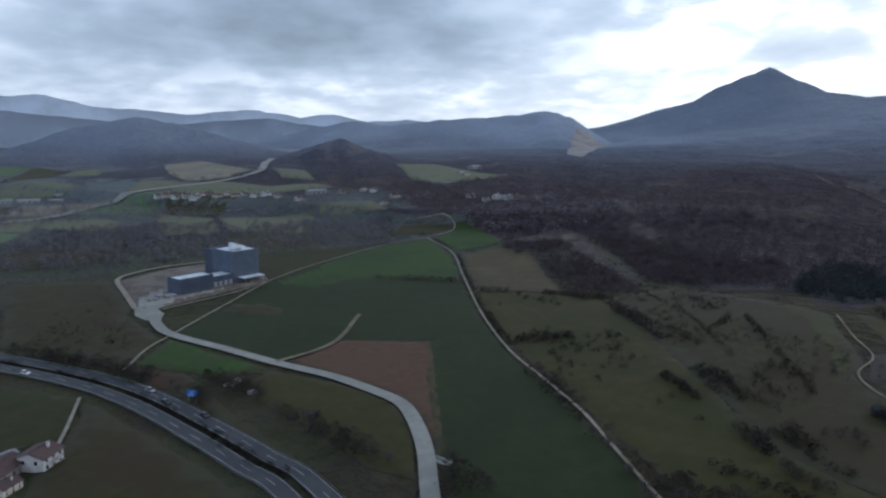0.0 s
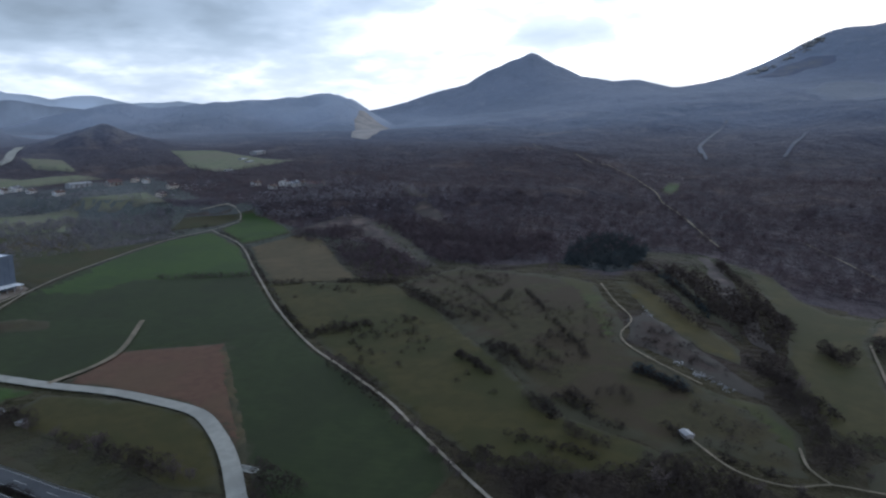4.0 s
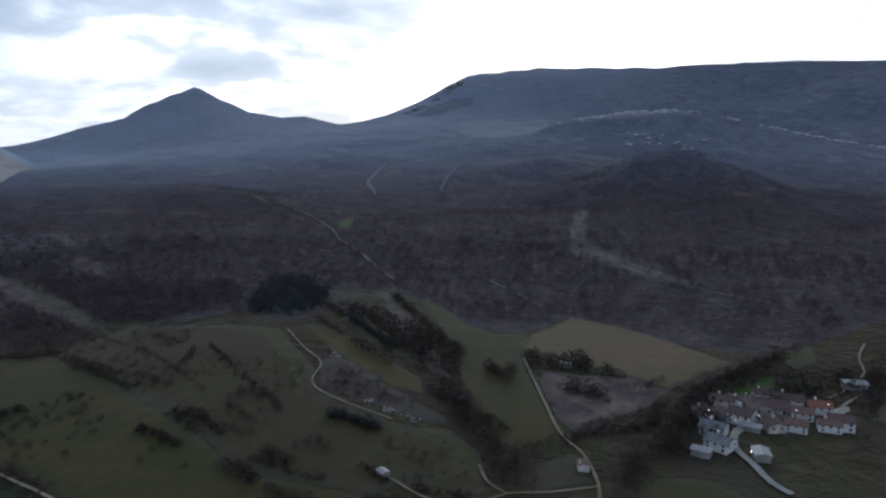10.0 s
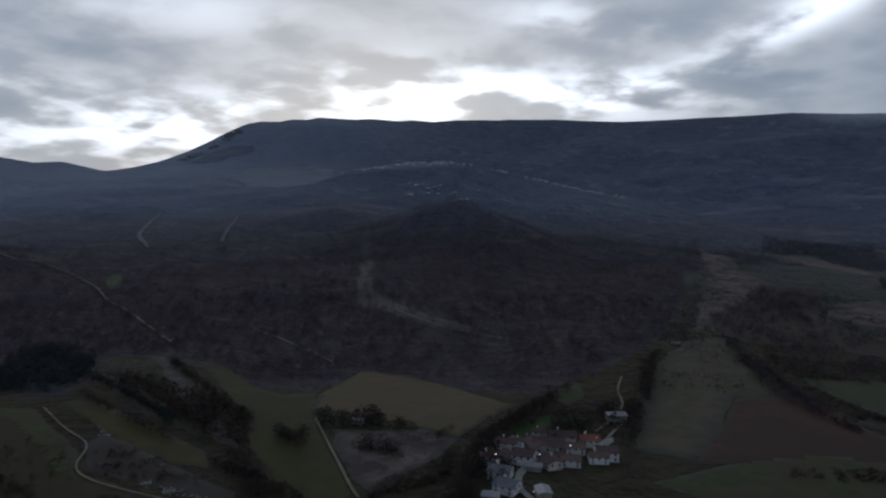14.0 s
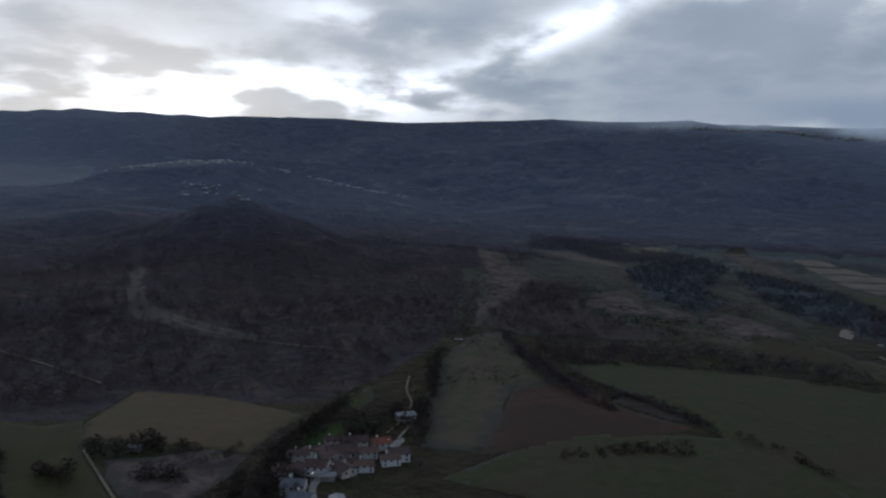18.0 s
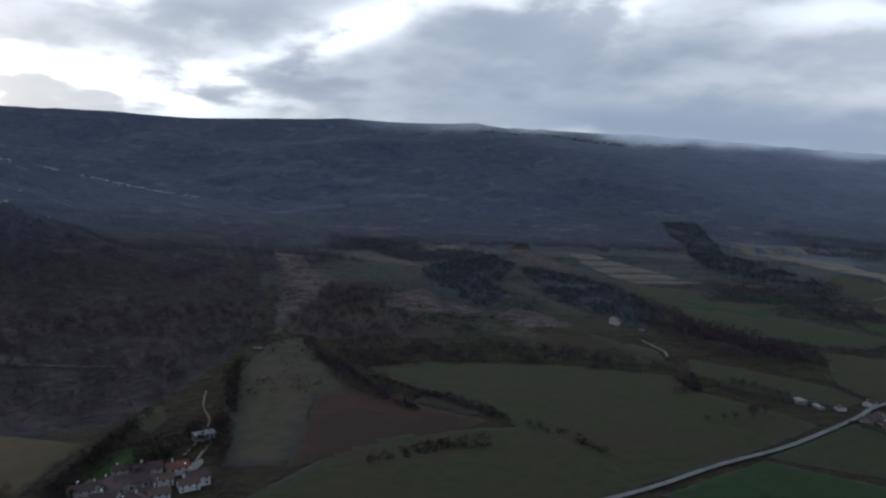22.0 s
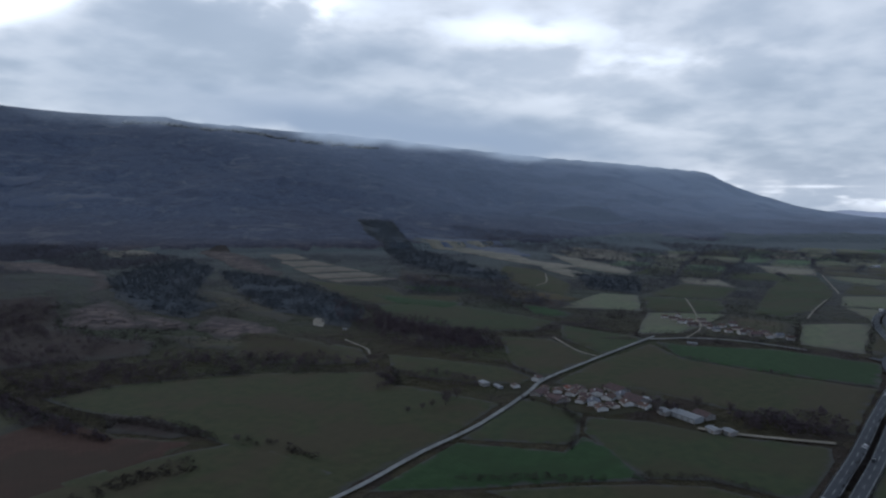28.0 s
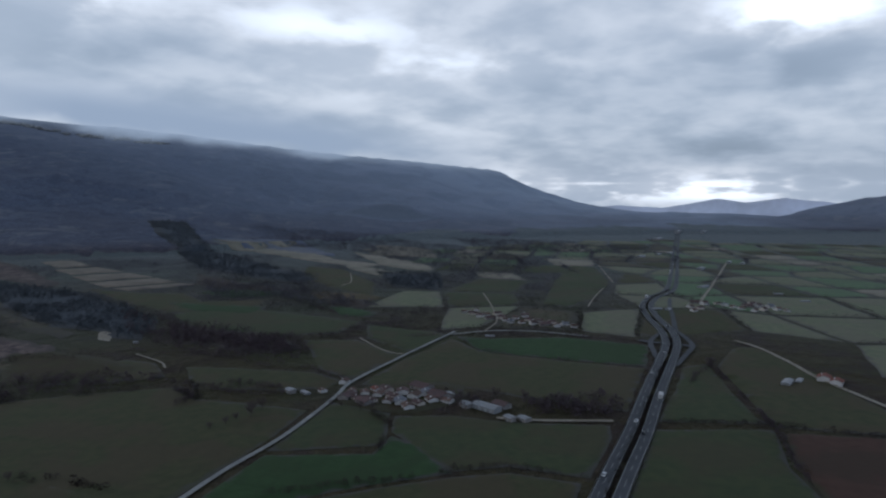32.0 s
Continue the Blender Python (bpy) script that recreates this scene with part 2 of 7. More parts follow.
def lattice(x, y, size, shift=0):
    """Smooth random relief between 0 and 1 with humps of the given size."""
    x, y = np.asarray(x, float) / size + 31.7 * shift, np.asarray(y, float) / size + 17.3 * shift
    i, j = np.floor(x).astype(int), np.floor(y).astype(int)
    u, v = x - i, y - j
    u, v = u * u * (3 - 2 * u), v * v * (3 - 2 * v)
    a, b = TABLE[i % 256, j % 256], TABLE[(i + 1) % 256, j % 256]
    c, d = TABLE[i % 256, (j + 1) % 256], TABLE[(i + 1) % 256, (j + 1) % 256]
    return (a * (1 - u) + b * u) * (1 - v) + (c * (1 - u) + d * u) * v


def fractal(x, y, size, steps=4, shift=0):
    total, weight, amount = 0.0, 1.0, 0.0
    for k in range(steps):
        total = total + weight * (lattice(x, y, size / 2**k, shift + k) - 0.5)
        amount += weight
        weight *= 0.5
    return total / amount * 2


def floor_height(x, y):
    """The valley floor, which falls gently to the east."""
    fall = np.maximum(0.0, x - 800.0)
    return -0.0255 * fall


# crest lines: x, y, height; then the width of the slope and how hollow it is
CRESTS = {
    "main": ([(-2075, 1391, 14), (-2046, 1601, 94), (-2081, 1871, 211), (-2029, 1999, 282), (-1961, 2134, 342), (-1856, 2161, 291), (-1742, 2191, 243), (-1597, 2175, 221),
              (-1530, 2223, 226), (-1425, 2292, 198), (-1326, 2408, 219), (-1262, 2554, 247), (-1231, 2710, 298), (-1164, 2980, 429), (-898, 3175, 466), (-381, 3390, 468),
              (-66, 3449, 482), (149, 3447, 479), (475, 3417, 462), (848, 3344, 470), (1164, 3248, 477), (1412, 3148, 460), (1731, 2984, 457), (1850, 2880, 425),
              (1959, 2776, 420)], 2050, 1.45),
    "east": ([(1959, 2776, 422), (2172, 2613, 400), (2483, 2391, 372), (2930, 2050, 312), (3214, 1800, 278), (3413, 1650, 262), (3837, 1280, 215), (3918, 1191, 150), (4020, 1010, 84), (4109, 842, 22),
              (4204, 587, -40)], 1750, 1.5),
    "quarry": ([(-2665, 411, 54), (-2626, 613, 111), (-2541, 741, 137), (-2463, 823, 121), (-2298, 976, 140), (-2171, 1130, 152), (-2044, 1253, 172), (-1963, 1288, 150),
                (-1921, 1349, 100), (-1879, 1408, 59)], 520, 1.2),
    "west_hill": ([(-1649, -395, 30), (-1725, -265, 51), (-1791, -130, 103), (-1796, -1, 130), (-1743, 106, 109), (-1683, 210, 77), (-1619, 300, 44)], 420, 1.2),
    "mid_hill": ([(-1471, 273, 49), (-1408, 329, 73), (-1348, 366, 88), (-1334, 413, 67), (-1265, 463, 28)], 260, 1.2),
    "foothill": ([(-1315, 727, 10), (-1121, 752, 30), (-957, 801, 36), (-833, 790, 47), (-715, 767, 58), (-615, 787, 47), (-536, 783, 25), (-455, 752, 5)], 330, 1.3),
    "cone": ([(-226, 954, 30), (-188, 1023, 71), (-147, 1070, 99), (-99, 1096, 112), (-31, 1080, 84), (53, 1049, 46), (130, 992, 14)], 430, 1.35),
    "rock": ([(-700, 1700, 130), (-478, 1632, 148), (-410, 1702, 175), (-295, 1776, 195), (-188, 1790, 201), (-109, 1847, 193), (6, 1900, 166), (165, 1993, 129), (323, 2075, 104), (449, 2103, 60)], 900, 1.4),
    "east_hill": ([(4192, -134, -105), (4190, -187, -69), (4182, -320, -6), (4112, -519, 48), (4039, -674, 79), (3883, -939, 108), (3300, -1900, 120)], 700, 1.1),
}


def crest(x, y, line, width, hollow):
    """How high a ridge with this crest line stands over the floor."""
    share, total, weight = np.ones(x.shape), np.zeros(x.shape), np.zeros(x.shape)
    for (ax, ay, az), (bx, by, bz) in zip(line, line[1:]):
        az, bz = az - floor_height(ax, ay), bz - floor_height(bx, by)
        dx, dy = bx - ax, by - ay
        s = np.clip(((x - ax) * dx + (y - ay) * dy) / (dx * dx + dy * dy), 0, 1)
        u = np.hypot(x - ax - s * dx, y - ay - s * dy) / width
        w = math.hypot(dx, dy) * (u + 0.012) ** -4.0
        total, weight, share = total + w * (az + s * (bz - az)), weight + w, np.minimum(share, u)
    gully = fractal(x, y, width * 0.30, 4, 3) * 0.30 * np.minimum(share * 3.5, 1)
    high = total / weight * (1 - share) ** hollow * (1 + gully)
    if width >= 900:
        # spurs and gullies that score the mountain sides
        fold = 1 - 2 * np.abs(fractal(x, y, 420, 3, 12)) + 0.5 * (1 - 2 * np.abs(fractal(x, y, 170, 3, 15)))
        high = high + (fold - 1.0) * 26 * np.clip(share * 4 - 0.9, 0, 1) * np.clip((high - 25) / 90, 0, 1)
    return high


KNOLLS = ((-205, 300, 110, 150, 0.6, 9.0), (-250, 420, 90, 110, 0.3, 6.0), (105, 560, 90, 120, 0.0, 7.0), (-520, 560, 140, 120, 0.5, 12.0), (-60, 640, 160, 120, 0.0, 10.0),
          (330, 1000, 200, 200, 0.0, 16.0), (-330, 620, 60, 130, 0.4, 8.0))


def ground(x, y):
    x, y = np.asarray(x, float), np.asarray(y, float)
    z = np.zeros(x.shape)
    for line, width, hollow in CRESTS.values():
        h = crest(x, y, line, width, hollow)
        k = 14.0
        blend = np.clip(0.5 + 0.5 * (h - z) / k, 0, 1)
        z = z + (h - z) * blend + k * blend * (1 - blend) * np.minimum(1, np.minimum(h, z) / 20)
    for kx, ky, along, across, turn, high in KNOLLS:
        c, s = math.cos(turn), math.sin(turn)
        p, q = (x - kx) * c + (y - ky) * s, -(x - kx) * s + (y - ky) * c
        z = z + high * np.exp(-((p / along) ** 2 + (q / across) ** 2))
    r = np.hypot(x, y)
    z = z + floor_height(x, y) + fractal(x, y, 220, 3, 9) * 1.6 * np.clip((r - 120) / 200, 0, 1)
    return z


# the belt of woodland at the mountains' foot
LOW_WOODS = [(-1300, 330), (-715, 290), (-682, 325), (-575, 318), (-341, 328), (-290, 360), (-277, 432), (-243, 448), (-205, 434), (-153, 388), (-117, 392), (-104, 450), (-22, 408), (-3, 405), (16, 415), (47, 450),
             (95, 520), (125, 600), (170, 760), (223, 980), (500, 1500), (0, 1900), (-1500, 1900)]


EAST_WOODS = [(311, 1300), (443, 1285), (670, 1427), (825, 1298), (966, 1198), (1104, 1130), (1341, 1175), (1557, 975), (2127, 886), (2321, 969), (2041, 1280), (1323, 1354), (817, 1604), (391, 1598)]


def wooded(x, y):
    """How densely trees cover the ground, 0 to 1."""
    lift = ground(x, y) - floor_height(x, y)
    belt = np.zeros(np.shape(x), bool)
    for outline in (LOW_WOODS, EAST_WOODS):
        for (ax, ay), (bx, by) in zip(outline, outline[1:] + outline[:1]):
            belt ^= ((ay > y) != (by > y)) & (x < ax + (y - ay) / (by - ay + 1e-9) * (bx - ax))
    lift = lift + 24 * belt
    return np.clip((lift - 13 + 22 * fractal(x, y, 260, 4, 21)) / 14, 0, 1)


def ground_mesh():
    inner = [math.radians(a) for a in np.arange(-106, 106.01, 0.33)]
    outer = [math.radians(a) for a in np.arange(109, 252, 3.0)]
    angles = np.array(inner + outer)
    radii = [25.0]
    while radii[-1] < 4930:
        radii.append(radii[-1] * 1.0125 + 0.25)
    radii = np.array(radii)
    a, r = np.meshgrid(angles, radii)
    x, y = r * np.sin(a), r * np.cos(a)
    z = ground(x, y)
    n, m = len(angles), len(radii)
    verts = np.stack([x.ravel(), y.ravel(), z.ravel()], 1)
    i, j = np.meshgrid(np.arange(n), np.arange(m - 1))
    k = (i + 1) % n
    faces = np.stack([j * n + i, (j + 1) * n + i, (j + 1) * n + k, j * n + k], -1).reshape(-1, 4)
    mesh = bpy.data.meshes.new("ground")
    mesh.vertices.add(len(verts) + 1)
    mesh.vertices.foreach_set("co", np.concatenate([verts.ravel(), [0, 0, float(ground(0, 0))]]))
    hub = np.stack([np.full(n, len(verts)), np.arange(n), (np.arange(n) + 1) % n], 1)
    loops = np.concatenate([faces.ravel(), hub.ravel()])
    mesh.loops.add(len(loops))
    mesh.loops.foreach_set("vertex_index", loops)
    starts = np.concatenate([np.arange(len(faces)) * 4, len(faces) * 4 + np.arange(n) * 3])
    mesh.polygons.add(len(starts))
    mesh.polygons.foreach_set("loop_start", starts)
    mesh.update(calc_edges=True)
    mesh.polygons.foreach_set("use_smooth", np.ones(len(starts), bool))
    cover = mesh.attributes.new("cover", "FLOAT", "POINT")
    cover.data.foreach_set("value", np.concatenate([wooded(x, y).ravel(), [0.0]]))
    # weight of the painted blue haze, by height and distance
    slope_haze = mesh.attributes.new("slope_haze", "FLOAT", "POINT")
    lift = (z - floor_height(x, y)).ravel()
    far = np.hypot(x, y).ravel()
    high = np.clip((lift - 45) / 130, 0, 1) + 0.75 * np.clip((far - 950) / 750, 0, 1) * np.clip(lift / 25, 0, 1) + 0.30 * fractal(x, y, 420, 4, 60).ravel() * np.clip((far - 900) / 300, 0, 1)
    slope_haze.data.foreach_set("value", np.concatenate([np.clip(high, 0, 1), [0.0]]))
    # weight of the pale painted haze towards far east and west
    far_haze = mesh.attributes.new("far_haze", "FLOAT", "POINT")
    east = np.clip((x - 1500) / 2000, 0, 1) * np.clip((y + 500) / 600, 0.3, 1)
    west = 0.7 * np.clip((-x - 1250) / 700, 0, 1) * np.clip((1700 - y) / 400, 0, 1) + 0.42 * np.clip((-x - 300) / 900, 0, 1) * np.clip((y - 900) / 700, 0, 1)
    far_haze.data.foreach_set("value", np.concatenate([(east + west).ravel(), [0.0]]))
    # weight of the painted haze on open ground, by distance
    floor_haze = mesh.attributes.new("floor_haze", "FLOAT", "POINT")
    floor_haze.data.foreach_set("value", np.concatenate([np.clip((far - np.where(x.ravel() < 0, 430, 560)) / np.where(x.ravel() < 0, 650, 1300), 0, 1), [0.0]]))
    return mesh

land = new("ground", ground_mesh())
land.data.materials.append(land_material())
tagged(land, "valley floor with rough pasture rising into wooded mountains", "ground", kind="structure")


# ---- land laid over the ground ----
import collections

from mathutils import geometry

PAINTS = {
    "crop": surface("winter_crop", (0.019, 0.028, 0.006), (0.027, 0.038, 0.009), 5, patch_to=(0.018, 0.024, 0.006), patch=45, stripes=0.10, turn=0.9, stripe_amount=0.18, rim_to=(0.046, 0.042, 0.022)),
    "crop_light": surface("young_crop", (0.029, 0.057, 0.009), (0.042, 0.072, 0.010), 6, patch_to=(0.025, 0.045, 0.009), patch=50, stripes=0.09, turn=0.7, stripe_amount=0.15, rim_to=(0.046, 0.042, 0.022)),
    "pasture": surface("pasture_grass", (0.022, 0.027, 0.005), (0.037, 0.039, 0.009), 7, patch_to=(0.041, 0.032, 0.009), patch=38, rim_to=(0.046, 0.042, 0.022)),
    "olive": surface("olive_grass", (0.036, 0.033, 0.006), (0.052, 0.043, 0.009), 6, patch_to=(0.031, 0.032, 0.005), patch=30, patch_amount=0.8, rim_to=(0.046, 0.042, 0.022)),
    "hillgrass": surface("hill_grass", (0.031, 0.027, 0.008), (0.047, 0.038, 0.012), 5, patch_to=(0.039, 0.026, 0.012), patch=22, patch_amount=0.8, rim_to=(0.046, 0.042, 0.022)),
    "seeded": surface("fresh_grass", (0.037, 0.044, 0.012), (0.053, 0.058, 0.014), 7, patch_to=(0.050, 0.041, 0.013), patch=30, rim_to=(0.046, 0.042, 0.022)),
    "lush": surface("lush_grass", (0.023, 0.054, 0.006), (0.040, 0.074, 0.009), 5, patch_to=(0.029, 0.046, 0.009), patch=20, rim_to=(0.046, 0.042, 0.022)),
    "yellowgrass": surface("yellow_grass", (0.051, 0.042, 0.009), (0.068, 0.052, 0.011), 5, patch_to=(0.041, 0.034, 0.009), patch=25, rim_to=(0.046, 0.042, 0.022)),
    "stubble": surface("stubble_soil", (0.090, 0.046, 0.029), (0.124, 0.069, 0.040), 4, patch_to=(0.101, 0.065, 0.034), patch=25, stripes=0.22, turn=1.25, stripe_amount=0.45, rim_to=(0.046, 0.042, 0.022)),
    "plough": surface("ploughed_soil", (0.054, 0.026, 0.016), (0.070, 0.035, 0.023), 6, patch_to=(0.041, 0.026, 0.014), patch=45, patch_amount=0.8, stripes=0.12, turn=0.4, stripe_amount=0.2, rim_to=(0.046, 0.042, 0.022)),
    "fallow": surface("fallow_soil", (0.061, 0.048, 0.022), (0.079, 0.061, 0.028), 7, patch_to=(0.103, 0.075, 0.037), patch=40, rim_to=(0.046, 0.042, 0.022)),
    "ochre": surface("ochre_stubble", (0.090, 0.063, 0.029), (0.115, 0.079, 0.039), 8, patch_to=(0.077, 0.061, 0.025), patch=50, stripes=0.08, turn=0.5, stripe_amount=0.12, rim_to=(0.046, 0.042, 0.022)),
    "dry": surface("dry_grass", (0.096, 0.071, 0.061), (0.151, 0.110, 0.093), 6, patch_to=(0.045, 0.031, 0.033), patch=13, patch_amount=0.95, rim_to=(0.060, 0.049, 0.042)),
    "dry_green": surface("thin_grass", (0.054, 0.052, 0.024), (0.077, 0.071, 0.039), 8, patch_to=(0.087, 0.066, 0.042), patch=26, patch_amount=0.85, rim_to=(0.052, 0.047, 0.036)),
    "heath": surface("brown_heath", (0.027, 0.017, 0.013), (0.041, 0.026, 0.020), 4, patch_to=(0.054, 0.037, 0.027), patch=10, patch_amount=0.6, rim_to=(0.050, 0.042, 0.034)),
    "scar": surface("trampled_woodland_edge", (0.050, 0.039, 0.035), (0.080, 0.062, 0.054), 5, patch_to=(0.044, 0.034, 0.037), patch=16, patch_amount=0.9, rim_to=(0.062, 0.052, 0.054)),
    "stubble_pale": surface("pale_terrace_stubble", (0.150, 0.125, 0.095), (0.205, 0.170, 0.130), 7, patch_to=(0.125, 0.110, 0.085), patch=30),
    # mountain grass and conifers, blue haze painted into these three tones
    "hazy_grass": surface("hazed_upland_grass", (0.120, 0.125, 0.145), (0.165, 0.165, 0.180), 12, patch_to=(0.105, 0.112, 0.145), patch=45, patch_amount=0.9, rim_to=(0.108, 0.120, 0.165)),
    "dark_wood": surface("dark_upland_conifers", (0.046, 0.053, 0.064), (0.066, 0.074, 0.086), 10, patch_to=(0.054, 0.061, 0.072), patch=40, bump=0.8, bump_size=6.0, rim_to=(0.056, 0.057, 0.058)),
    "hazy_wood": surface("hazed_upland_wood", (0.120, 0.138, 0.172), (0.150, 0.168, 0.205), 10, patch_to=(0.130, 0.146, 0.180), patch=40, bump=0.8, bump_size=6.0, rim_to=(0.160, 0.180, 0.225)),
    "quarry": surface("limestone_face", (0.270, 0.245, 0.230), (0.370, 0.330, 0.300), 14, patch_to=(0.230, 0.215, 0.210), patch=40, patch_amount=0.7),
    "gravel": surface("pale_gravel", (0.218, 0.190, 0.150), (0.325, 0.286, 0.233), 3, patch_to=(0.203, 0.172, 0.123), patch=14, bump=0.5),
    "drytrack": surface("worn_track", (0.163, 0.133, 0.092), (0.243, 0.199, 0.141), 4, patch_to=(0.107, 0.094, 0.061), patch=16),
    # paler copies for far fields, haze painted into their colours
    "hazy_pasture": surface("hazed_winter_pasture", (0.114, 0.124, 0.074), (0.154, 0.161, 0.092), 9, patch_to=(0.144, 0.131, 0.092), patch=60, rim_to=(0.097, 0.090, 0.076)),
    "hazy_fallow": surface("hazed_fallow_land", (0.192, 0.169, 0.126), (0.252, 0.220, 0.165), 9, patch_to=(0.144, 0.136, 0.100), patch=60, rim_to=(0.097, 0.090, 0.076)),
    "hazy_crop": surface("hazed_young_crop", (0.078, 0.124, 0.060), (0.108, 0.158, 0.079), 9, patch_to=(0.094, 0.124, 0.069), patch=60, rim_to=(0.097, 0.090, 0.076)),
    # cooler copies for the east, a little haze mixed into the tone
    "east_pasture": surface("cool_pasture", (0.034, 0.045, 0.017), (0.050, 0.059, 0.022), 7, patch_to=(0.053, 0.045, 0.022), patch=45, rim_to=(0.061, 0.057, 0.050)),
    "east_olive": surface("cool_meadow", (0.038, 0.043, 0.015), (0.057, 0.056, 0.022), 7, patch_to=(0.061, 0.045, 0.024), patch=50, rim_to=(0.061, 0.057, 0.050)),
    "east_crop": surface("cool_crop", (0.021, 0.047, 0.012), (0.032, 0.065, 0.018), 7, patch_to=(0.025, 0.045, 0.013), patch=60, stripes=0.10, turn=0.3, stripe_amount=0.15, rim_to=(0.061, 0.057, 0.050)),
    "oldroad": surface("worn_grey_road", (0.205, 0.203, 0.192), (0.290, 0.285, 0.268), 5, rough=0.8, patch_to=(0.170, 0.170, 0.160), patch=25),
    "yard": surface("bare_brown_earth", (0.098, 0.078, 0.063), (0.156, 0.126, 0.104), 4, patch_to=(0.208, 0.176, 0.146), patch=14, patch_amount=0.7),
    "concrete": surface("pale_road_surface", (0.257, 0.249, 0.219), (0.332, 0.321, 0.280), 5, rough=0.8, patch_to=(0.214, 0.209, 0.185), patch=25),
    "asphalt": surface("motorway_asphalt", (0.049, 0.051, 0.056), (0.068, 0.071, 0.078), 6, rough=0.75, patch_to=(0.041, 0.043, 0.049), patch=40),
}
LABELS = {
    "crop_field": "green winter crop field with faint sowing rows", "stubble_field": "brown ploughed field with straight furrow rows", "pale_field": "pale dry grass strip between dark hedges",
    "meadow": "green grazed meadow bounded by hedges", "fallow_field": "pale ochre fallow field on the valley edge", "hill_pasture": "rough brown-green pasture on a hillside",
    "heath": "dry brown heath with pale stones", "valley_meadow": "olive green meadow winding up the side valley", "rough_field": "rough dry field with scattered scrub",
    "garden_plot": "narrow bright green vegetable garden strip", "hill_field": "thin grass field rising to a barn", "ploughed_field": "reddish brown ploughed field",
    "access_road": "pale two-lane access road curving past the fields", "gravel_track": "pale narrow gravel farm track", "plant_road": "gravel service road round the plant yard",
    "dirt_road": "pale dirt road between meadows", "village_road": "pale road running into the village", "local_road": "straight pale country road across the valley",
    "lane": "narrow pale lane", "motorway": "dark asphalt motorway carriageway", "slip_road": "asphalt motorway slip road", "overpass_road": "asphalt road crossing the motorway",
    "old_motorway": "distant pale motorway climbing into the hills", "forest_track": "worn track along the wooded slope", "far_field": "small field of the patchwork in the far valley", "road_marking": "white painted lane line",
    "quarry_face": "pale bare limestone quarry face", "landslip": "pale bare landslip scar among dark woods", "terrace_field": "narrow pale dry terrace field",
    "conifer_patch": "dark conifer wood on the mountain slope",
    "plant_yard": "bare gravel yard round the industrial plant", "concrete_apron": "pale concrete apron before the plant", "paved_forecourt": "pale paved space between village houses",
}
def inside(xy, outline):
    hit = np.zeros(len(xy), bool)
    for (ax, ay), (bx, by) in zip(outline, outline[1:] + outline[:1]):
        crossing = (ay > xy[:, 1]) != (by > xy[:, 1])
        hit ^= crossing & (xy[:, 0] < ax + (xy[:, 1] - ay) / (by - ay + 1e-9) * (bx - ax))
    return hit


laid = 0
CLEARINGS = []
FARMED = []
ROAD_LINES = []
ROAD_WIDTHS = []
SCARS = []


def lift_at(x, y, layer):
    return 0.10 + 0.0007 * np.hypot(x, y) + layer


def sheet(name, verts, faces, material):
    mesh = bpy.data.meshes.new(name)
    mesh.from_pydata([tuple(v) for v in verts], [], [tuple(f) for f in faces])
    mesh.materials.append(material)
    mesh.polygons.foreach_set("use_smooth", np.ones(len(mesh.polygons), bool))
    mesh.update()
    return new(name, mesh)


def draped(outline, layer, wobble=1.0):
    """Vertices and faces of an outline laid over the ground."""
    pts = np.array(outline, float)
    far = np.hypot(*pts.mean(0))
    step = max(5.0, far * 0.014)
    edge = []
    for a, b in zip(pts, np.roll(pts, -1, 0)):
        n = max(1, int(np.hypot(*(b - a)) / step))
        for k in range(n):
            edge.append(a + (b - a) * k / n)
    edge = np.array(edge)
    away = wobble * min(2.5, 0.35 + far * 0.002)
    edge += np.stack([fractal(edge[:, 0], edge[:, 1], 14, 2, 40), fractal(edge[:, 0], edge[:, 1], 14, 2, 50)], 1) * away
    low, high = edge.min(0), edge.max(0)
    gx, gy = np.meshgrid(np.arange(low[0] + step / 2, high[0], step), np.arange(low[1] + step / 2, high[1], step))
    grid = np.stack([gx.ravel(), gy.ravel()], 1)
    inside = np.zeros(len(grid), bool)
    for (ax, ay), (bx, by) in zip(edge, np.roll(edge, -1, 0)):
        crossing = (ay > grid[:, 1]) != (by > grid[:, 1])
        where = ax + (grid[:, 1] - ay) / (by - ay + 1e-12) * (bx - ax)
        inside ^= crossing & (grid[:, 0] < where)
    pool = [Vector(p) for p in edge] + [Vector(p) for p in grid[inside]]
    n = len(edge)
    verts, _, faces, *_ = geometry.delaunay_2d_cdt(pool, [], [list(range(n))], 1, 1e-4)
    v = np.array([(p.x, p.y) for p in verts])
    z = ground(v[:, 0], v[:, 1]) + lift_at(v[:, 0], v[:, 1], layer)
    # the rim lies close to the soil
    sides = collections.Counter(frozenset(e) for f in faces for e in zip(f, f[1:] + f[:1]))
    rim = sorted({i for e, times in sides.items() if times == 1 for i in e})
    z[rim] -= 0.75 * lift_at(v[rim, 0], v[rim, 1], layer)
    return np.column_stack([v, z]), faces


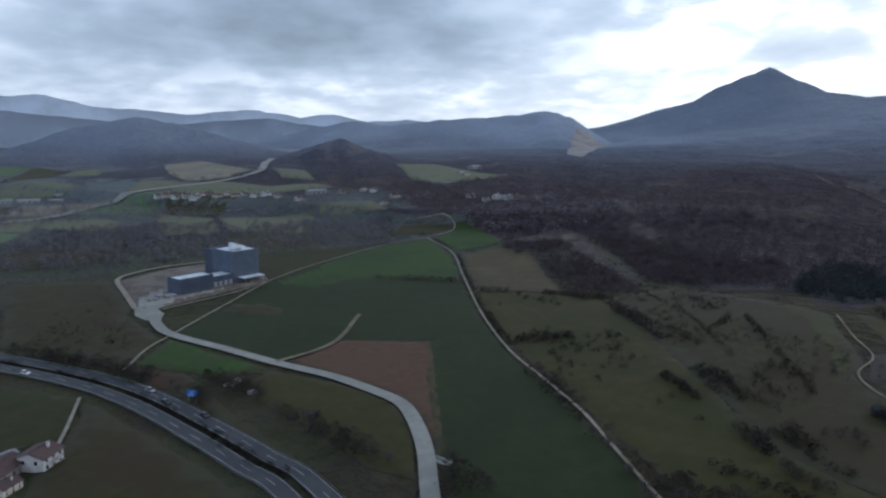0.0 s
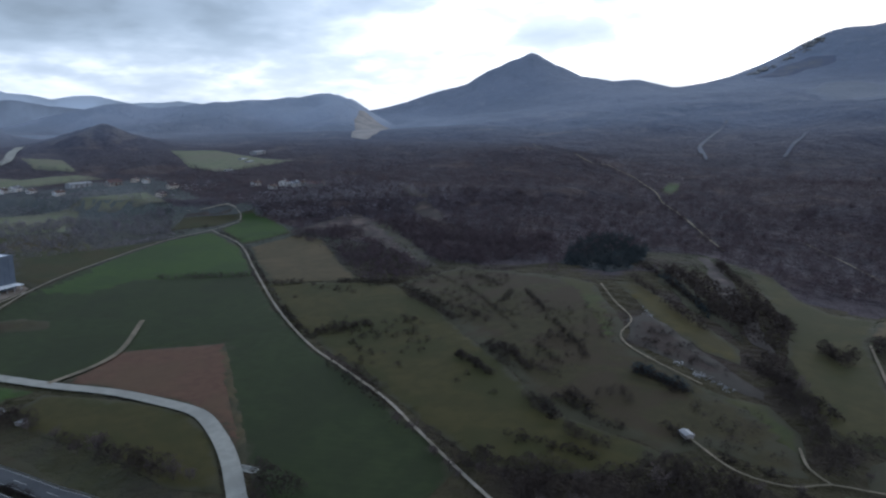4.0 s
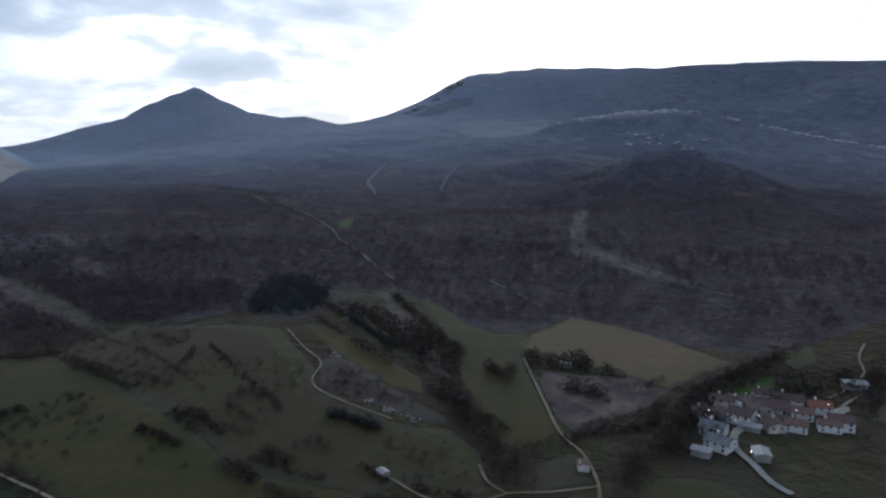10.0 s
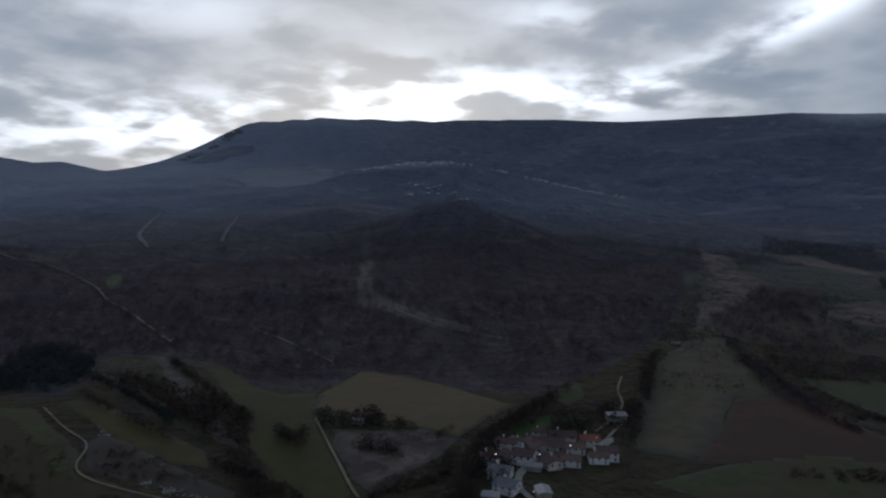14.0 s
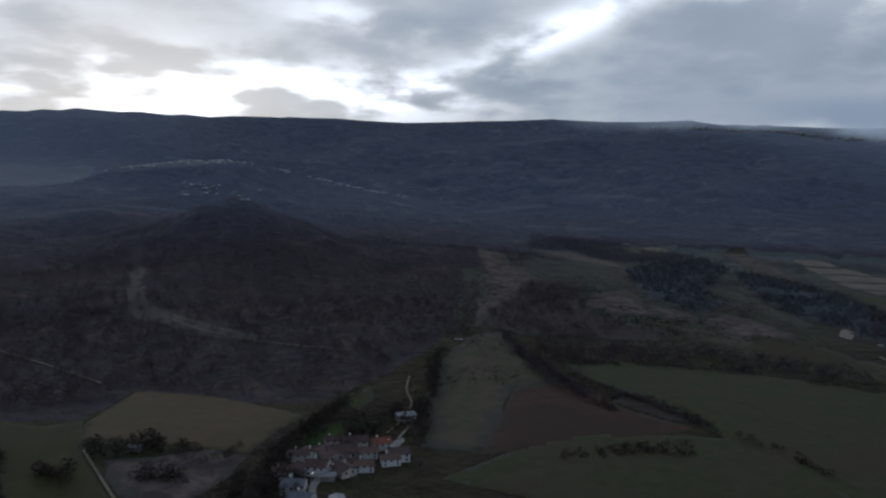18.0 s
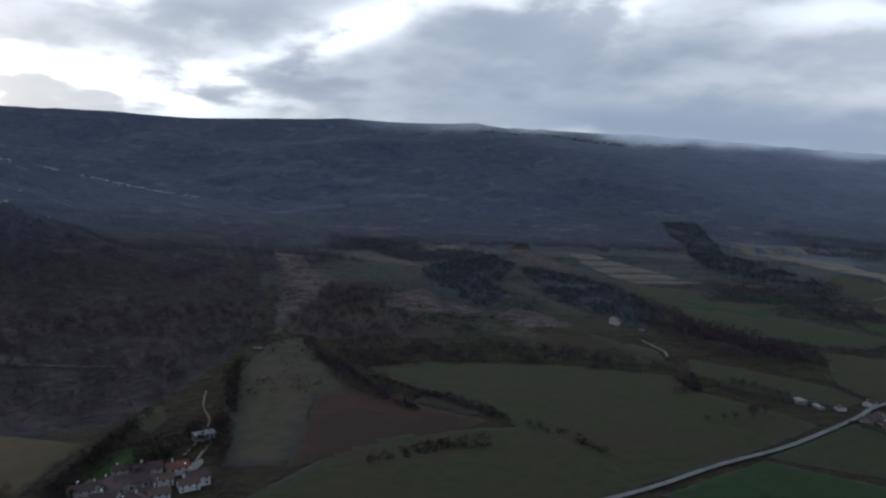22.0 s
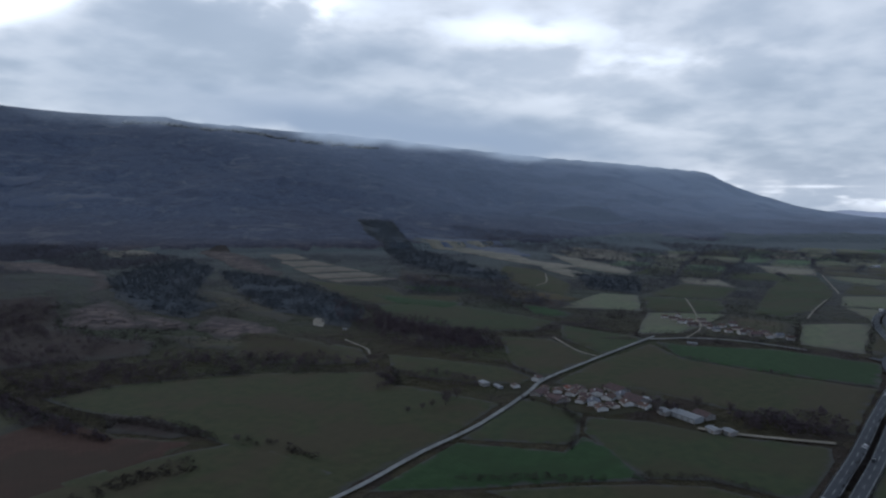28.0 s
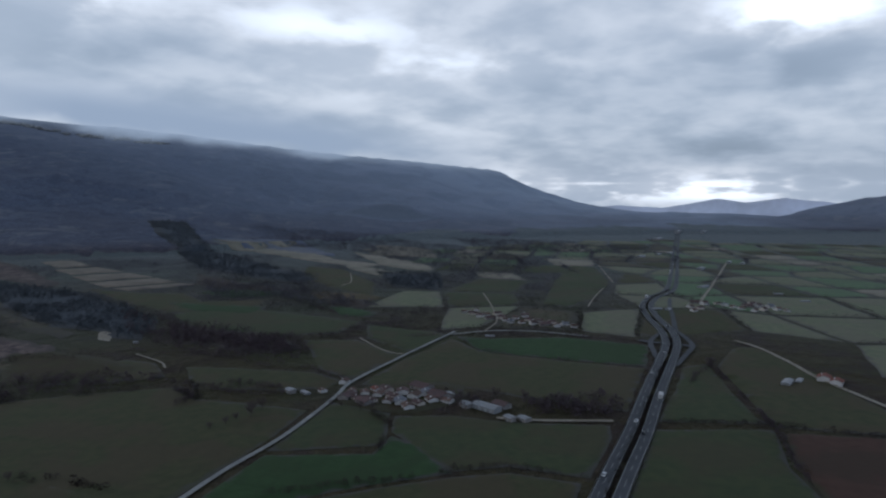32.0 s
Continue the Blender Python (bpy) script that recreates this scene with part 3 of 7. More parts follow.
def field(name, paint, outline, layer=None):
    global laid
    if layer is None:
        laid += 1
        layer = 0.004 * laid
    (SCARS if paint == "scar" else CLEARINGS).append(outline)
    wild = paint in ("scar", "hazy_grass", "dark_wood", "hazy_wood", "dry", "heath", "dry_green", "hillgrass")
    if not wild:
        FARMED.append(outline)
    verts, faces = draped(outline, layer, 3.5 if wild and name != "terrace_field" else 1.0)
    ob = sheet(name, verts, faces, PAINTS[paint])
    far = np.hypot(*np.mean(outline, 0))
    edge = np.vstack([a + (b - a) * np.linspace(0, 1, 12)[:, None] for a, b in zip(np.array(outline, float), np.roll(np.array(outline, float), -1, 0))])
    near = np.min(np.hypot(verts[:, None, 0] - edge[None, :, 0], verts[:, None, 1] - edge[None, :, 1]), 1)
    reach = (6.0 + 0.016 * far) * (1.6 if wild else 0.55) * (0.4 if name == "terrace_field" else 1.0)
    ob.data.attributes.new("rim", "FLOAT", "POINT").data.foreach_set("value", np.clip(1 - near / reach, 0, 1))
    return tagged(ob, LABELS[name], "field", kind="structure")


def curve_through(points, step=6.0):
    """A smooth line through the points, at even steps."""
    p = np.array(points, float)
    p = np.vstack([2 * p[0] - p[1], p, 2 * p[-1] - p[-2]])
    out = []
    for a, b, c, d in zip(p, p[1:], p[2:], p[3:]):
        n = max(2, int(np.hypot(*(c - b)) / step))
        for k in range(n):
            s = k / n
            out.append(0.5 * (2 * b + (c - a) * s + (2 * a - 5 * b + 4 * c - d) * s * s + (3 * b - a - 3 * c + d) * s**3))
    return np.array(out + [p[-2]])


def ribbon(points, width, layer, shift=0.0, rise=0.0):
    line = curve_through(points, max(4.0, np.hypot(*np.mean(points, 0)) * 0.012))
    ahead = np.gradient(line, axis=0)
    ahead /= np.hypot(ahead[:, 0], ahead[:, 1])[:, None] + 1e-9
    side = np.stack([-ahead[:, 1], ahead[:, 0]], 1)
    rows = [line + side * (shift + width * k) for k in (-0.5, -0.17, 0.17, 0.5)]
    mid = ground(line[:, 0], line[:, 1])
    verts = []
    for row in rows:
        verts.append(np.column_stack([row, np.maximum(ground(row[:, 0], row[:, 1]), mid) + lift_at(row[:, 0], row[:, 1], layer) + rise]))
    n = len(line)
    faces = [(k * n + i, k * n + i + 1, (k + 1) * n + i + 1, (k + 1) * n + i) for k in range(3) for i in range(n - 1)]
    return np.vstack(verts), [f[::-1] for f in faces]


def road(name, paint, width, points, shift=0.0):
    global laid
    laid += 1
    ROAD_LINES.append(points)
    ROAD_WIDTHS.append(width)
    verts, faces = ribbon(points, width, 0.12 + 0.003 * laid, shift)
    return tagged(sheet(name, verts, faces, PAINTS[paint]), LABELS[name], "road", kind="structure")


def patchwork(outline, size, turn, seed):
    """Small far fields between thin hedges; those already laid stay clear."""
    rng = np.random.RandomState(seed)
    low, high = np.min(outline, 0), np.max(outline, 0)
    mid, reach = (low + high) / 2, np.hypot(*(high - low)) / 2
    c, s = math.cos(turn), math.sin(turn)
    n = int(reach * 2 / size) + 1
    knots = (np.stack(np.meshgrid(np.arange(n + 1), np.arange(n + 1), indexing="ij"), -1) - n / 2) * (size * 1.35, size * 0.8)
    knots = knots + rng.uniform(-0.28, 0.28, knots.shape) * size
    knots = knots @ np.array([[c, s], [-s, c]]) + mid
    edges = []
    for i in range(n):
        for j in range(n):
            cell = np.array([knots[i, j], knots[i + 1, j], knots[i + 1, j + 1], knots[i, j + 1]])
            heart = cell.mean(0)[None]
            if not inside(heart, outline)[0] or any(inside(np.vstack([heart, cell * 0.6 + heart * 0.4]), o).any() for o in CLEARINGS[:laid_by_hand]):
                continue
            if wooded(heart[:, 0], heart[:, 1])[0] > 0.4:
                continue
            shape = cell * 0.93 + heart * 0.07
            field("far_field", rng.choice(["hazy_pasture", "hazy_fallow", "hazy_crop", "east_pasture", "east_olive", "dry_green"], p=[0.36, 0.12, 0.24, 0.1, 0.1, 0.08]), [tuple(p) for p in shape], -0.04)
            for a, b in ((cell[0], cell[1]), (cell[0], cell[3])):
                if rng.uniform() < 0.33:
                    k = int(np.hypot(*(b - a)) / 4.5)
                    edges.append(a + (b - a) * np.linspace(0, 1, max(k, 2))[:, None] + rng.normal(0, 1.2, (max(k, 2), 2)))
    return np.vstack(edges)

# ---- fields and roads ----
field("crop_field", "crop", [(-362, 13), (-465, 78), (-520, 122), (-457, 139), (-420, 198), (-339, 170), (-269, 152), (-230, 147), (-194, 141), (-169, 136), (-142, 129), (-131, 101), (-157, 74), (-189, 84), (-234, 100), (-300, 126), (-321, 86), (-303, 67), (-296, 52), (-327, 34)])
field("crop_field", "crop_light", [(-458, 73), (-539, 144), (-591, 200), (-613, 249), (-537, 241), (-420, 197), (-455, 138), (-434, 102)])
field("stubble_field", "stubble", [(-297, 56), (-303, 67), (-321, 86), (-300, 126), (-234, 100), (-192, 87), (-185, 82), (-214, 87), (-235, 88), (-255, 81), (-278, 68)])
field("crop_field", "crop_light", [(-623, 262), (-650, 294), (-684, 307), (-671, 321), (-636, 324), (-563, 305), (-541, 247)])
field("pale_field", "dry", [(-723, 270), (-690, 305), (-684, 306), (-712, 262)])
field("meadow", "pasture", [(-710, 260), (-682, 306), (-662, 298), (-641, 264), (-643, 223)])
field("fallow_field", "fallow", [(-524, 246), (-553, 303), (-518, 308), (-417, 263), (-366, 245), (-395, 197), (-436, 211)])
field("meadow", "olive", [(-396, 196), (-359, 240), (-333, 249), (-269, 228), (-224, 209), (-182, 193), (-152, 178), (-128, 180), (-106, 182), (-106, 165), (-121, 148), (-140, 136), (-169, 141), (-211, 148), (-257, 155), (-319, 169), (-367, 185)])
field("hill_pasture", "hillgrass", [(-335, 253), (-342, 282), (-346, 314), (-299, 319), (-274, 322), (-230, 310), (-183, 271), (-171, 252), (-123, 235), (-97, 231), (-78, 213), (-70, 203), (-80, 195), (-98, 197), (-106, 182), (-128, 180), (-152, 178), (-182, 193), (-224, 209), (-269, 228)])
field("meadow", "seeded", [(-280, 324), (-240, 319), (-192, 276), (-172, 251), (-150, 235), (-113, 235), (-101, 239), (-84, 227), (-74, 209), (-81, 211), (-98, 224), (-121, 232), (-150, 230), (-185, 251), (-235, 297)])
field("meadow", "yellowgrass", [(-233, 330), (-219, 334), (-168, 305), (-133, 283), (-125, 267), (-141, 268), (-177, 287)])
field("heath", "heath", [(-185, 278), (-183, 291), (-141, 268), (-106, 250), (-105, 243), (-135, 246), (-169, 253)])
field("valley_meadow", "olive", [(-204, 430), (-187, 427), (-155, 389), (-133, 377), (-115, 387), (-103, 341), (-76, 286), (-57, 253), (-60, 233), (-74, 233), (-93, 248), (-112, 278), (-134, 333), (-167, 376)])
field("fallow_field", "ochre", [(-108, 356), (-113, 386), (-103, 447), (-68, 437), (-32, 411), (-3, 384), (-17, 358), (-29, 327), (-46, 338), (-67, 347), (-97, 357)])
field("rough_field", "dry", [(-91, 327), (-64, 333), (-46, 337), (-29, 325), (-34, 303), (-46, 279), (-56, 259), (-67, 272)])
field("meadow", "hillgrass", [(-62, 225), (-55, 242), (-47, 233), (-41, 223), (-58, 210)])
field("garden_plot", "lush", [(-60, 201), (-49, 209), (-47, 183), (-61, 179)])
field("garden_plot", "crop", [(-48, 209), (-42, 214), (-39, 182), (-44, 173)])
field("meadow", "olive", [(-23, 236), (-6, 242), (5, 234), (7, 202), (-27, 176), (-27, 202)])
field("meadow", "lush", [(-16, 333), (-3, 362), (20, 371), (40, 365), (33, 350), (14, 339), (-2, 322)])
field("meadow", "seeded", [(16, 408), (38, 434), (37, 405), (27, 387)])
field("hill_field", "dry_green", [(114, 521), (132, 550), (161, 563), (154, 487), (163, 451), (166, 419), (123, 409), (102, 360), (80, 312), (53, 323), (70, 404), (89, 474)])
field("ploughed_field", "plough", [(123, 409), (166, 419), (170, 395), (173, 362), (194, 325), (149, 312), (121, 312), (77, 309), (102, 360)])
field("meadow", "east_olive", [(175, 461), (216, 461), (277, 437), (326, 391), (356, 347), (340, 313), (346, 276), (349, 236), (305, 228), (259, 224), (212, 223), (186, 225), (203, 290), (202, 332), (192, 379), (180, 426)])
field("meadow", "east_olive", [(55, 286), (95, 312), (133, 326), (185, 316), (211, 306), (216, 260), (210, 222), (185, 217), (146, 211)])
field("crop_field", "east_pasture", [(285, 219), (368, 230), (362, 187), (315, 166), (298, 197)])
field("crop_field", "east_crop", [(209, 211), (281, 217), (303, 167), (329, 170), (322, 150), (296, 120), (267, 153), (240, 177)])
field("crop_field", "east_pasture", [(359, 182), (373, 151), (376, 117), (391, 62), (372, 57), (315, 58), (314, 98), (298, 121), (335, 173)])
field("meadow", "east_olive", [(241, 172), (267, 147), (292, 119), (307, 96), (308, 61), (283, 58), (240, 123)])
field("crop_field", "east_olive", [(409, 233), (478, 236), (569, 230), (535, 191), (530, 119), (532, 58), (419, 56), (426, 133), (432, 183), (411, 207)])
field("crop_field", "east_crop", [(580, 229), (582, 202), (615, 139), (611, 65), (536, 58), (534, 120), (535, 191)])
field("meadow", "east_olive", [(402, 379), (417, 313), (424, 278), (413, 250), (393, 249), (376, 278), (357, 332)])
field("meadow", "east_olive", [(514, 348), (534, 305), (492, 242), (418, 246), (431, 280)])
field("meadow", "east_pasture", [(556, 550), (597, 542), (630, 515), (619, 403), (609, 344), (553, 337), (514, 390), (525, 491)])
field("meadow", "east_pasture", [(599, 332), (588, 249), (577, 236), (507, 240), (541, 300)])
field("meadow", "east_olive", [(671, 799), (661, 690), (684, 638), (645, 576), (693, 515), (626, 496), (570, 557), (613, 684)])
field("crop_field", "east_pasture", [(393, 37), (417, -24), (362, -29), (323, -42), (291, 38)])
field("ploughed_field", "plough", [(414, -29), (427, -79), (413, -95), (339, -79), (324, -44), (363, -32)])
field("crop_field", "east_pasture", [(480, 33), (546, 32), (562, 17), (435, -16), (427, -23), (407, 37)])
field("crop_field", "east_olive", [(556, 9), (631, -3), (639, -23), (485, -89), (451, -97), (432, -80), (423, -26)])
field("meadow", "east_pasture", [(1259, 275), (1232, 224), (1020, 165), (834, 154), (764, 166), (771, 200), (984, 239)])
field("pale_field", "hazy_fallow", [(1395, 363), (1389, 258), (1261, 232), (1224, 292)])
field("pale_field", "hazy_fallow", [(1255, 1095), (1355, 1017), (1220, 790), (1118, 570), (1058, 595), (1120, 726), (1269, 983)])
field("pale_field", "hazy_fallow", [(1476, 828), (1427, 615), (1294, 552), (1317, 712)])
field("pale_field", "hazy_fallow", [(1131, 683), (1013, 507), (918, 388), (920, 461), (1016, 593)])
field("rough_field", "fallow", [(764, 514), (772, 435), (751, 384), (711, 401), (712, 464)])
field("meadow", "hillgrass", [(-513, -85), (-505, -26), (-496, -17), (-425, -7), (-406, -10), (-352, 7), (-325, -10), (-354, -43), (-367, -63)])
field("meadow", "lush", [(-351, 10), (-293, 46), (-286, 30), (-299, 15), (-315, -6)])
field("stubble_field", "plough", [(-309, -6), (-296, 15), (-286, 18), (-279, 8), (-285, 0)])
field("meadow", "olive", [(-287, 48), (-266, 67), (-245, 80), (-228, 84), (-208, 82), (-175, 71), (-189, 60), (-221, 52), (-262, 35), (-275, 35)])
field("meadow", "pasture", [(-320, -67), (-310, -54), (-283, -24), (-242, -28), (-244, -44), (-247, -54)])
field("rough_field", "hillgrass", [(-279, -22), (-225, 6), (-187, 22), (-171, 21), (-194, -36), (-218, -32), (-238, -27)])
field("meadow", "pasture", [(-573, 90), (-586, 157), (-599, 208), (-576, 174), (-480, 81), (-507, 75)])
field("hill_pasture", "dry", [(-568, 303), (-606, 380), (-594, 401), (-405, 330), (-367, 308), (-393, 304), (-465, 329), (-549, 360), (-559, 339)])
field("hill_pasture", "dry", [(-679, 506), (-658, 505), (-566, 468), (-457, 413), (-434, 395), (-476, 401), (-576, 451)])
field("heath", "dry", [(-244, 441), (-235, 442), (-190, 386), (-144, 321), (-122, 286), (-135, 295), (-182, 355)])
field("heath", "hillgrass", [(-244, 385), (-226, 377), (-152, 312), (-137, 293), (-165, 311), (-209, 343)])
field("meadow", "lush", [(-459, 726), (-482, 781), (-472, 793), (-435, 725), (-428, 695)])
field("heath", "dry", [(316, 1314), (322, 1221), (282, 947), (286, 849), (256, 768), (211, 708), (161, 609), (138, 577), (182, 734), (225, 881)])
field("heath", "scar", [(-175, 752), (-162, 771), (-150, 704), (-133, 688), (-118, 656), (-121, 630), (-153, 656)])
field("heath", "dry_green", [(-562, 387), (-539, 394), (-389, 325), (-363, 306), (-377, 301), (-460, 337)])
field("heath", "dry", [(446, 1294), (508, 1284), (527, 1160), (463, 958), (414, 855), (378, 836), (434, 935), (401, 1016), (401, 1153)])
field("heath", "dry", [(285, 696), (325, 760), (373, 784), (369, 728), (353, 672), (345, 629), (303, 654)])
field("heath", "dry", [(361, 699), (377, 666), (376, 616), (356, 594), (338, 633)])
field("heath", "dry", [(369, 606), (417, 637), (419, 577), (407, 521), (373, 515), (356, 546)])
field("heath", "dry", [(676, 1417), (744, 1357), (725, 1280), (644, 1319)])
field("heath", "dry", [(815, 1295), (867, 1274), (807, 1107), (684, 857), (642, 839), (684, 972)])
field("heath", "dry_green", [(498, 790), (509, 750), (480, 629), (461, 562), (438, 555), (456, 650)])
field("heath", "dry_green", [(330, 591), (362, 535), (401, 500), (397, 461), (347, 479), (319, 526)])
field("meadow", "east_olive", [(371, 448), (404, 442), (403, 411), (375, 372), (352, 398), (328, 438)])
field("hill_pasture", "hazy_grass", [(1326, 1145), (1401, 1054), (1477, 984), (1267, 769), (1224, 827), (1297, 1037)])
field("heath", "hazy_fallow", [(1386, 1059), (1448, 994), (1396, 980), (1354, 1018)])
field("meadow", "east_olive", [(1037, 690), (1015, 607), (866, 464), (750, 408), (802, 502), (880, 594)])
field("heath", "scar", [(-225, 1020), (-203, 974), (-185, 877), (-165, 770), (-175, 752), (-216, 950)])
field("heath", "scar", [(-133, 688), (-86, 626), (-39, 572), (-40, 551), (-84, 585), (-121, 630)])
field("rough_field", "hillgrass", [(-414, 44), (-408, 59), (-391, 74), (-374, 68), (-382, 50), (-397, 38)])
field("rough_field", "fallow", [(-298, 121), (-297, 125), (-240, 105), (-198, 89), (-186, 82), (-189, 82), (-231, 98)])
field("rough_field", "hillgrass", [(-281, 8), (-267, 20), (-239, 31), (-203, 40), (-187, 41), (-186, 36), (-213, 30), (-253, 19)])
field("rough_field", "hillgrass", [(393, 239), (419, 215), (433, 190), (429, 166), (409, 157), (385, 161), (367, 173), (363, 189), (370, 225)])
field("rough_field", "heath", [(145, 616), (184, 689), (276, 849), (342, 833), (281, 691), (288, 622), (312, 575), (286, 528), (217, 559), (177, 553), (161, 575)])
field("rough_field", "heath", [(528, 516), (522, 444), (522, 380), (488, 332), (457, 338), (463, 393), (464, 448)])
field("rough_field", "heath", [(188, 409), (203, 377), (208, 334), (190, 340), (170, 372)])
field("plant_yard", "yard", [(-503, -15), (-537, 17), (-549, 44), (-508, 74), (-475, 79), (-456, 62), (-423, 13), (-414, -3), (-425, -6)])
field("heath", "heath", [(-151, 268), (-140, 266), (-126, 259), (-109, 250), (-108, 244), (-125, 252), (-138, 257)])
field("quarry_face", "quarry", [(-1277, 834), (-1793, 1184), (-1875, 1257), (-1894, 1291), (-1803, 1267), (-1739, 1271), (-1354, 964), (-1205, 821)])
field("landslip", "gravel", [(447, 521), (496, 573), (531, 593), (531, 575), (483, 532), (446, 507)])
field("meadow", "hazy_pasture", [(-1217, 430), (-1145, 488), (-998, 494), (-955, 521), (-926, 450), (-908, 380), (-964, 367)])
field("pale_field", "hazy_fallow", [(-1464, 44), (-1481, 119), (-1254, 184), (-1142, 124), (-1123, 65), (-1239, 46)])
field("meadow", "hazy_pasture", [(-1159, 2), (-1107, 56), (-1094, 119), (-1012, 172), (-1004, 235), (-941, 251), (-942, 160), (-987, 56)])
field("meadow", "hazy_pasture", [(-1341, -210), (-1272, -137), (-1162, -75), (-1124, -95), (-1195, -189)])
field("meadow", "hazy_pasture", [(-1280, 217), (-1201, 261), (-1038, 242), (-1099, 204)])
field("meadow", "hazy_pasture", [(-829, 194), (-815, 260), (-744, 257), (-778, 208), (-820, 178)])
field("meadow", "hazy_pasture", [(-868, -96), (-870, -35), (-800, -6), (-764, -52), (-808, -100)])
field("meadow", "hillgrass", [(-655, -107), (-665, -58), (-627, -5), (-586, -21), (-567, -72), (-571, -94)])
field("rough_field", "hillgrass", [(377, 550), (403, 518), (397, 448), (392, 397), (358, 405), (329, 448), (322, 473)])
field("hill_pasture", "hazy_grass", [(620, 2238), (750, 2258), (952, 2330), (872, 2183), (740, 2229), (628, 2207)])
field("hill_pasture", "hazy_grass", [(708, 1988), (822, 1973), (959, 1954), (951, 1894), (824, 1896), (705, 1937)])
field("hill_pasture", "hazy_grass", [(466, 1956), (573, 1966), (681, 1960), (684, 1924), (574, 1922), (479, 1892)])
field("pale_field", "hazy_fallow", [(1300, 1130), (1364, 1025), (1275, 810), (1135, 678), (1145, 761), (1273, 987)])
field("pale_field", "hazy_fallow", [(1358, 1053), (1464, 989), (1439, 954), (1350, 1014)])
field("pale_field", "hazy_fallow", [(1369, 793), (1260, 624), (1115, 478), (1032, 456), (1099, 571)])
field("pale_field", "hazy_fallow", [(1606, 861), (1554, 712), (1479, 635), (1364, 644), (1411, 745)])
field("pale_field", "hazy_fallow", [(870, 1135), (911, 1094), (881, 1024), (818, 1031)])
field("pale_field", "hazy_fallow", [(667, 1420), (755, 1351), (707, 1288), (644, 1317)])
field("meadow", "east_crop", [(680, 431), (678, 398), (660, 352), (632, 348), (628, 380)])
field("meadow", "east_crop", [(626, 621), (630, 569), (646, 485), (602, 466), (586, 546)])
field("meadow", "east_crop", [(699, 632), (736, 597), (754, 524), (704, 529), (675, 582)])
field("rough_field", "heath", [(859, 776), (789, 640), (771, 536), (735, 527), (722, 594), (743, 671)])
field("rough_field", "heath", [(719, 456), (732, 410), (704, 376), (664, 383), (672, 419)])
field("terrace_field", "stubble_pale", [(877, 1147), (933, 1135), (873, 1014), (818, 1031)])
field("terrace_field", "stubble_pale", [(797, 1014), (863, 995), (828, 896), (762, 934)])
field("terrace_field", "stubble_pale", [(750, 918), (817, 877), (792, 798), (717, 848)])
field("terrace_field", "stubble_pale", [(709, 835), (785, 785), (762, 721), (684, 776)])
field("terrace_field", "stubble_pale", [(682, 762), (752, 712), (751, 680), (672, 721)])
# pale limestone scree on the saddle's shoulder, laid under the hill pasture name
field("hill_pasture", "hazy_grass", [(-1226, 2482), (-1213, 2635), (-1164, 2754), (-1082, 2778), (-1057, 2727), (-1107, 2619), (-1151, 2502)])
field("conifer_patch", "hazy_wood", [(-834, 1975), (-930, 2355), (-753, 2265), (-638, 2374), (-476, 1599), (-550, 1575), (-730, 1810)])
field("conifer_patch", "hazy_wood", [(2075, 1282), (2203, 1243), (2363, 1215), (2322, 1069), (2293, 957), (2137, 1013), (2079, 1136)])
field("hill_pasture", "hazy_grass", [(-282, 1603), (-258, 1648), (-203, 1644), (-189, 1624), (-239, 1609)])
field("hill_pasture", "hazy_grass", [(-611, 2518), (-480, 2579), (-214, 1783), (-127, 1817), (-153, 1746), (-280, 1698), (-381, 1676)])
field("concrete_apron", "concrete", [(-421, -6), (-448, -3), (-474, 12), (-466, 16), (-453, 16), (-445, 21), (-461, 49), (-453, 51), (-433, 20), (-418, 7), (-404, 10), (-392, 8), (-392, 0), (-405, -5)])
field("paved_forecourt", "concrete", [(-1, 270), (-2, 277), (-1, 289), (2, 299), (6, 298), (2, 287), (1, 276), (3, 270)])
field("paved_forecourt", "concrete", [(36, 326), (40, 335), (45, 339), (45, 333), (41, 326)])
road("access_road", "concrete", 5.6, [(-143, 68), (-158, 69), (-191, 80), (-214, 85), (-232, 86), (-251, 79), (-271, 69), (-295, 52), (-324, 34), (-358, 12), (-378, 6), (-407, 3)])
road("gravel_track", "gravel", 1.27, [(-619, 252), (-537, 242), (-438, 207), (-338, 172), (-271, 153), (-231, 147), (-196, 142), (-171, 136), (-138, 128), (-113, 123)])
road("gravel_track", "gravel", 1.27, [(-360, 13), (-411, 43), (-469, 79), (-518, 121), (-591, 200), (-619, 252)])
road("gravel_track", "gravel", 1.27, [(-722, 269), (-689, 306), (-659, 298), (-634, 273), (-619, 252)])
road("gravel_track", "gravel", 1.27, [(-355, 10), (-338, 0), (-311, -9)])
road("plant_road", "gravel", 3.2, [(-419, -5), (-455, -10), (-507, -16), (-531, -1), (-544, 18), (-554, 44)])
road("plant_road", "gravel", 1.5, [(-413, 9), (-424, 26), (-443, 54), (-466, 75)])
road("gravel_track", "drytrack", 2.5, [(-297, 52), (-307, 72), (-322, 87), (-362, 109)])
road("gravel_track", "gravel", 1.27, [(-283, -24), (-254, -26), (-236, -28)])
road("dirt_road", "drytrack", 1.22, [(-32, 151), (-34, 177), (-36, 199), (-39, 220), (-49, 242), (-61, 256), (-76, 286), (-102, 340)])
road("dirt_road", "drytrack", 0.88, [(-39, 221), (-53, 210), (-65, 203), (-72, 193), (-86, 189), (-105, 196)])
road("dirt_road", "drytrack", 0.88, [(-65, 203), (-73, 207), (-80, 217)])
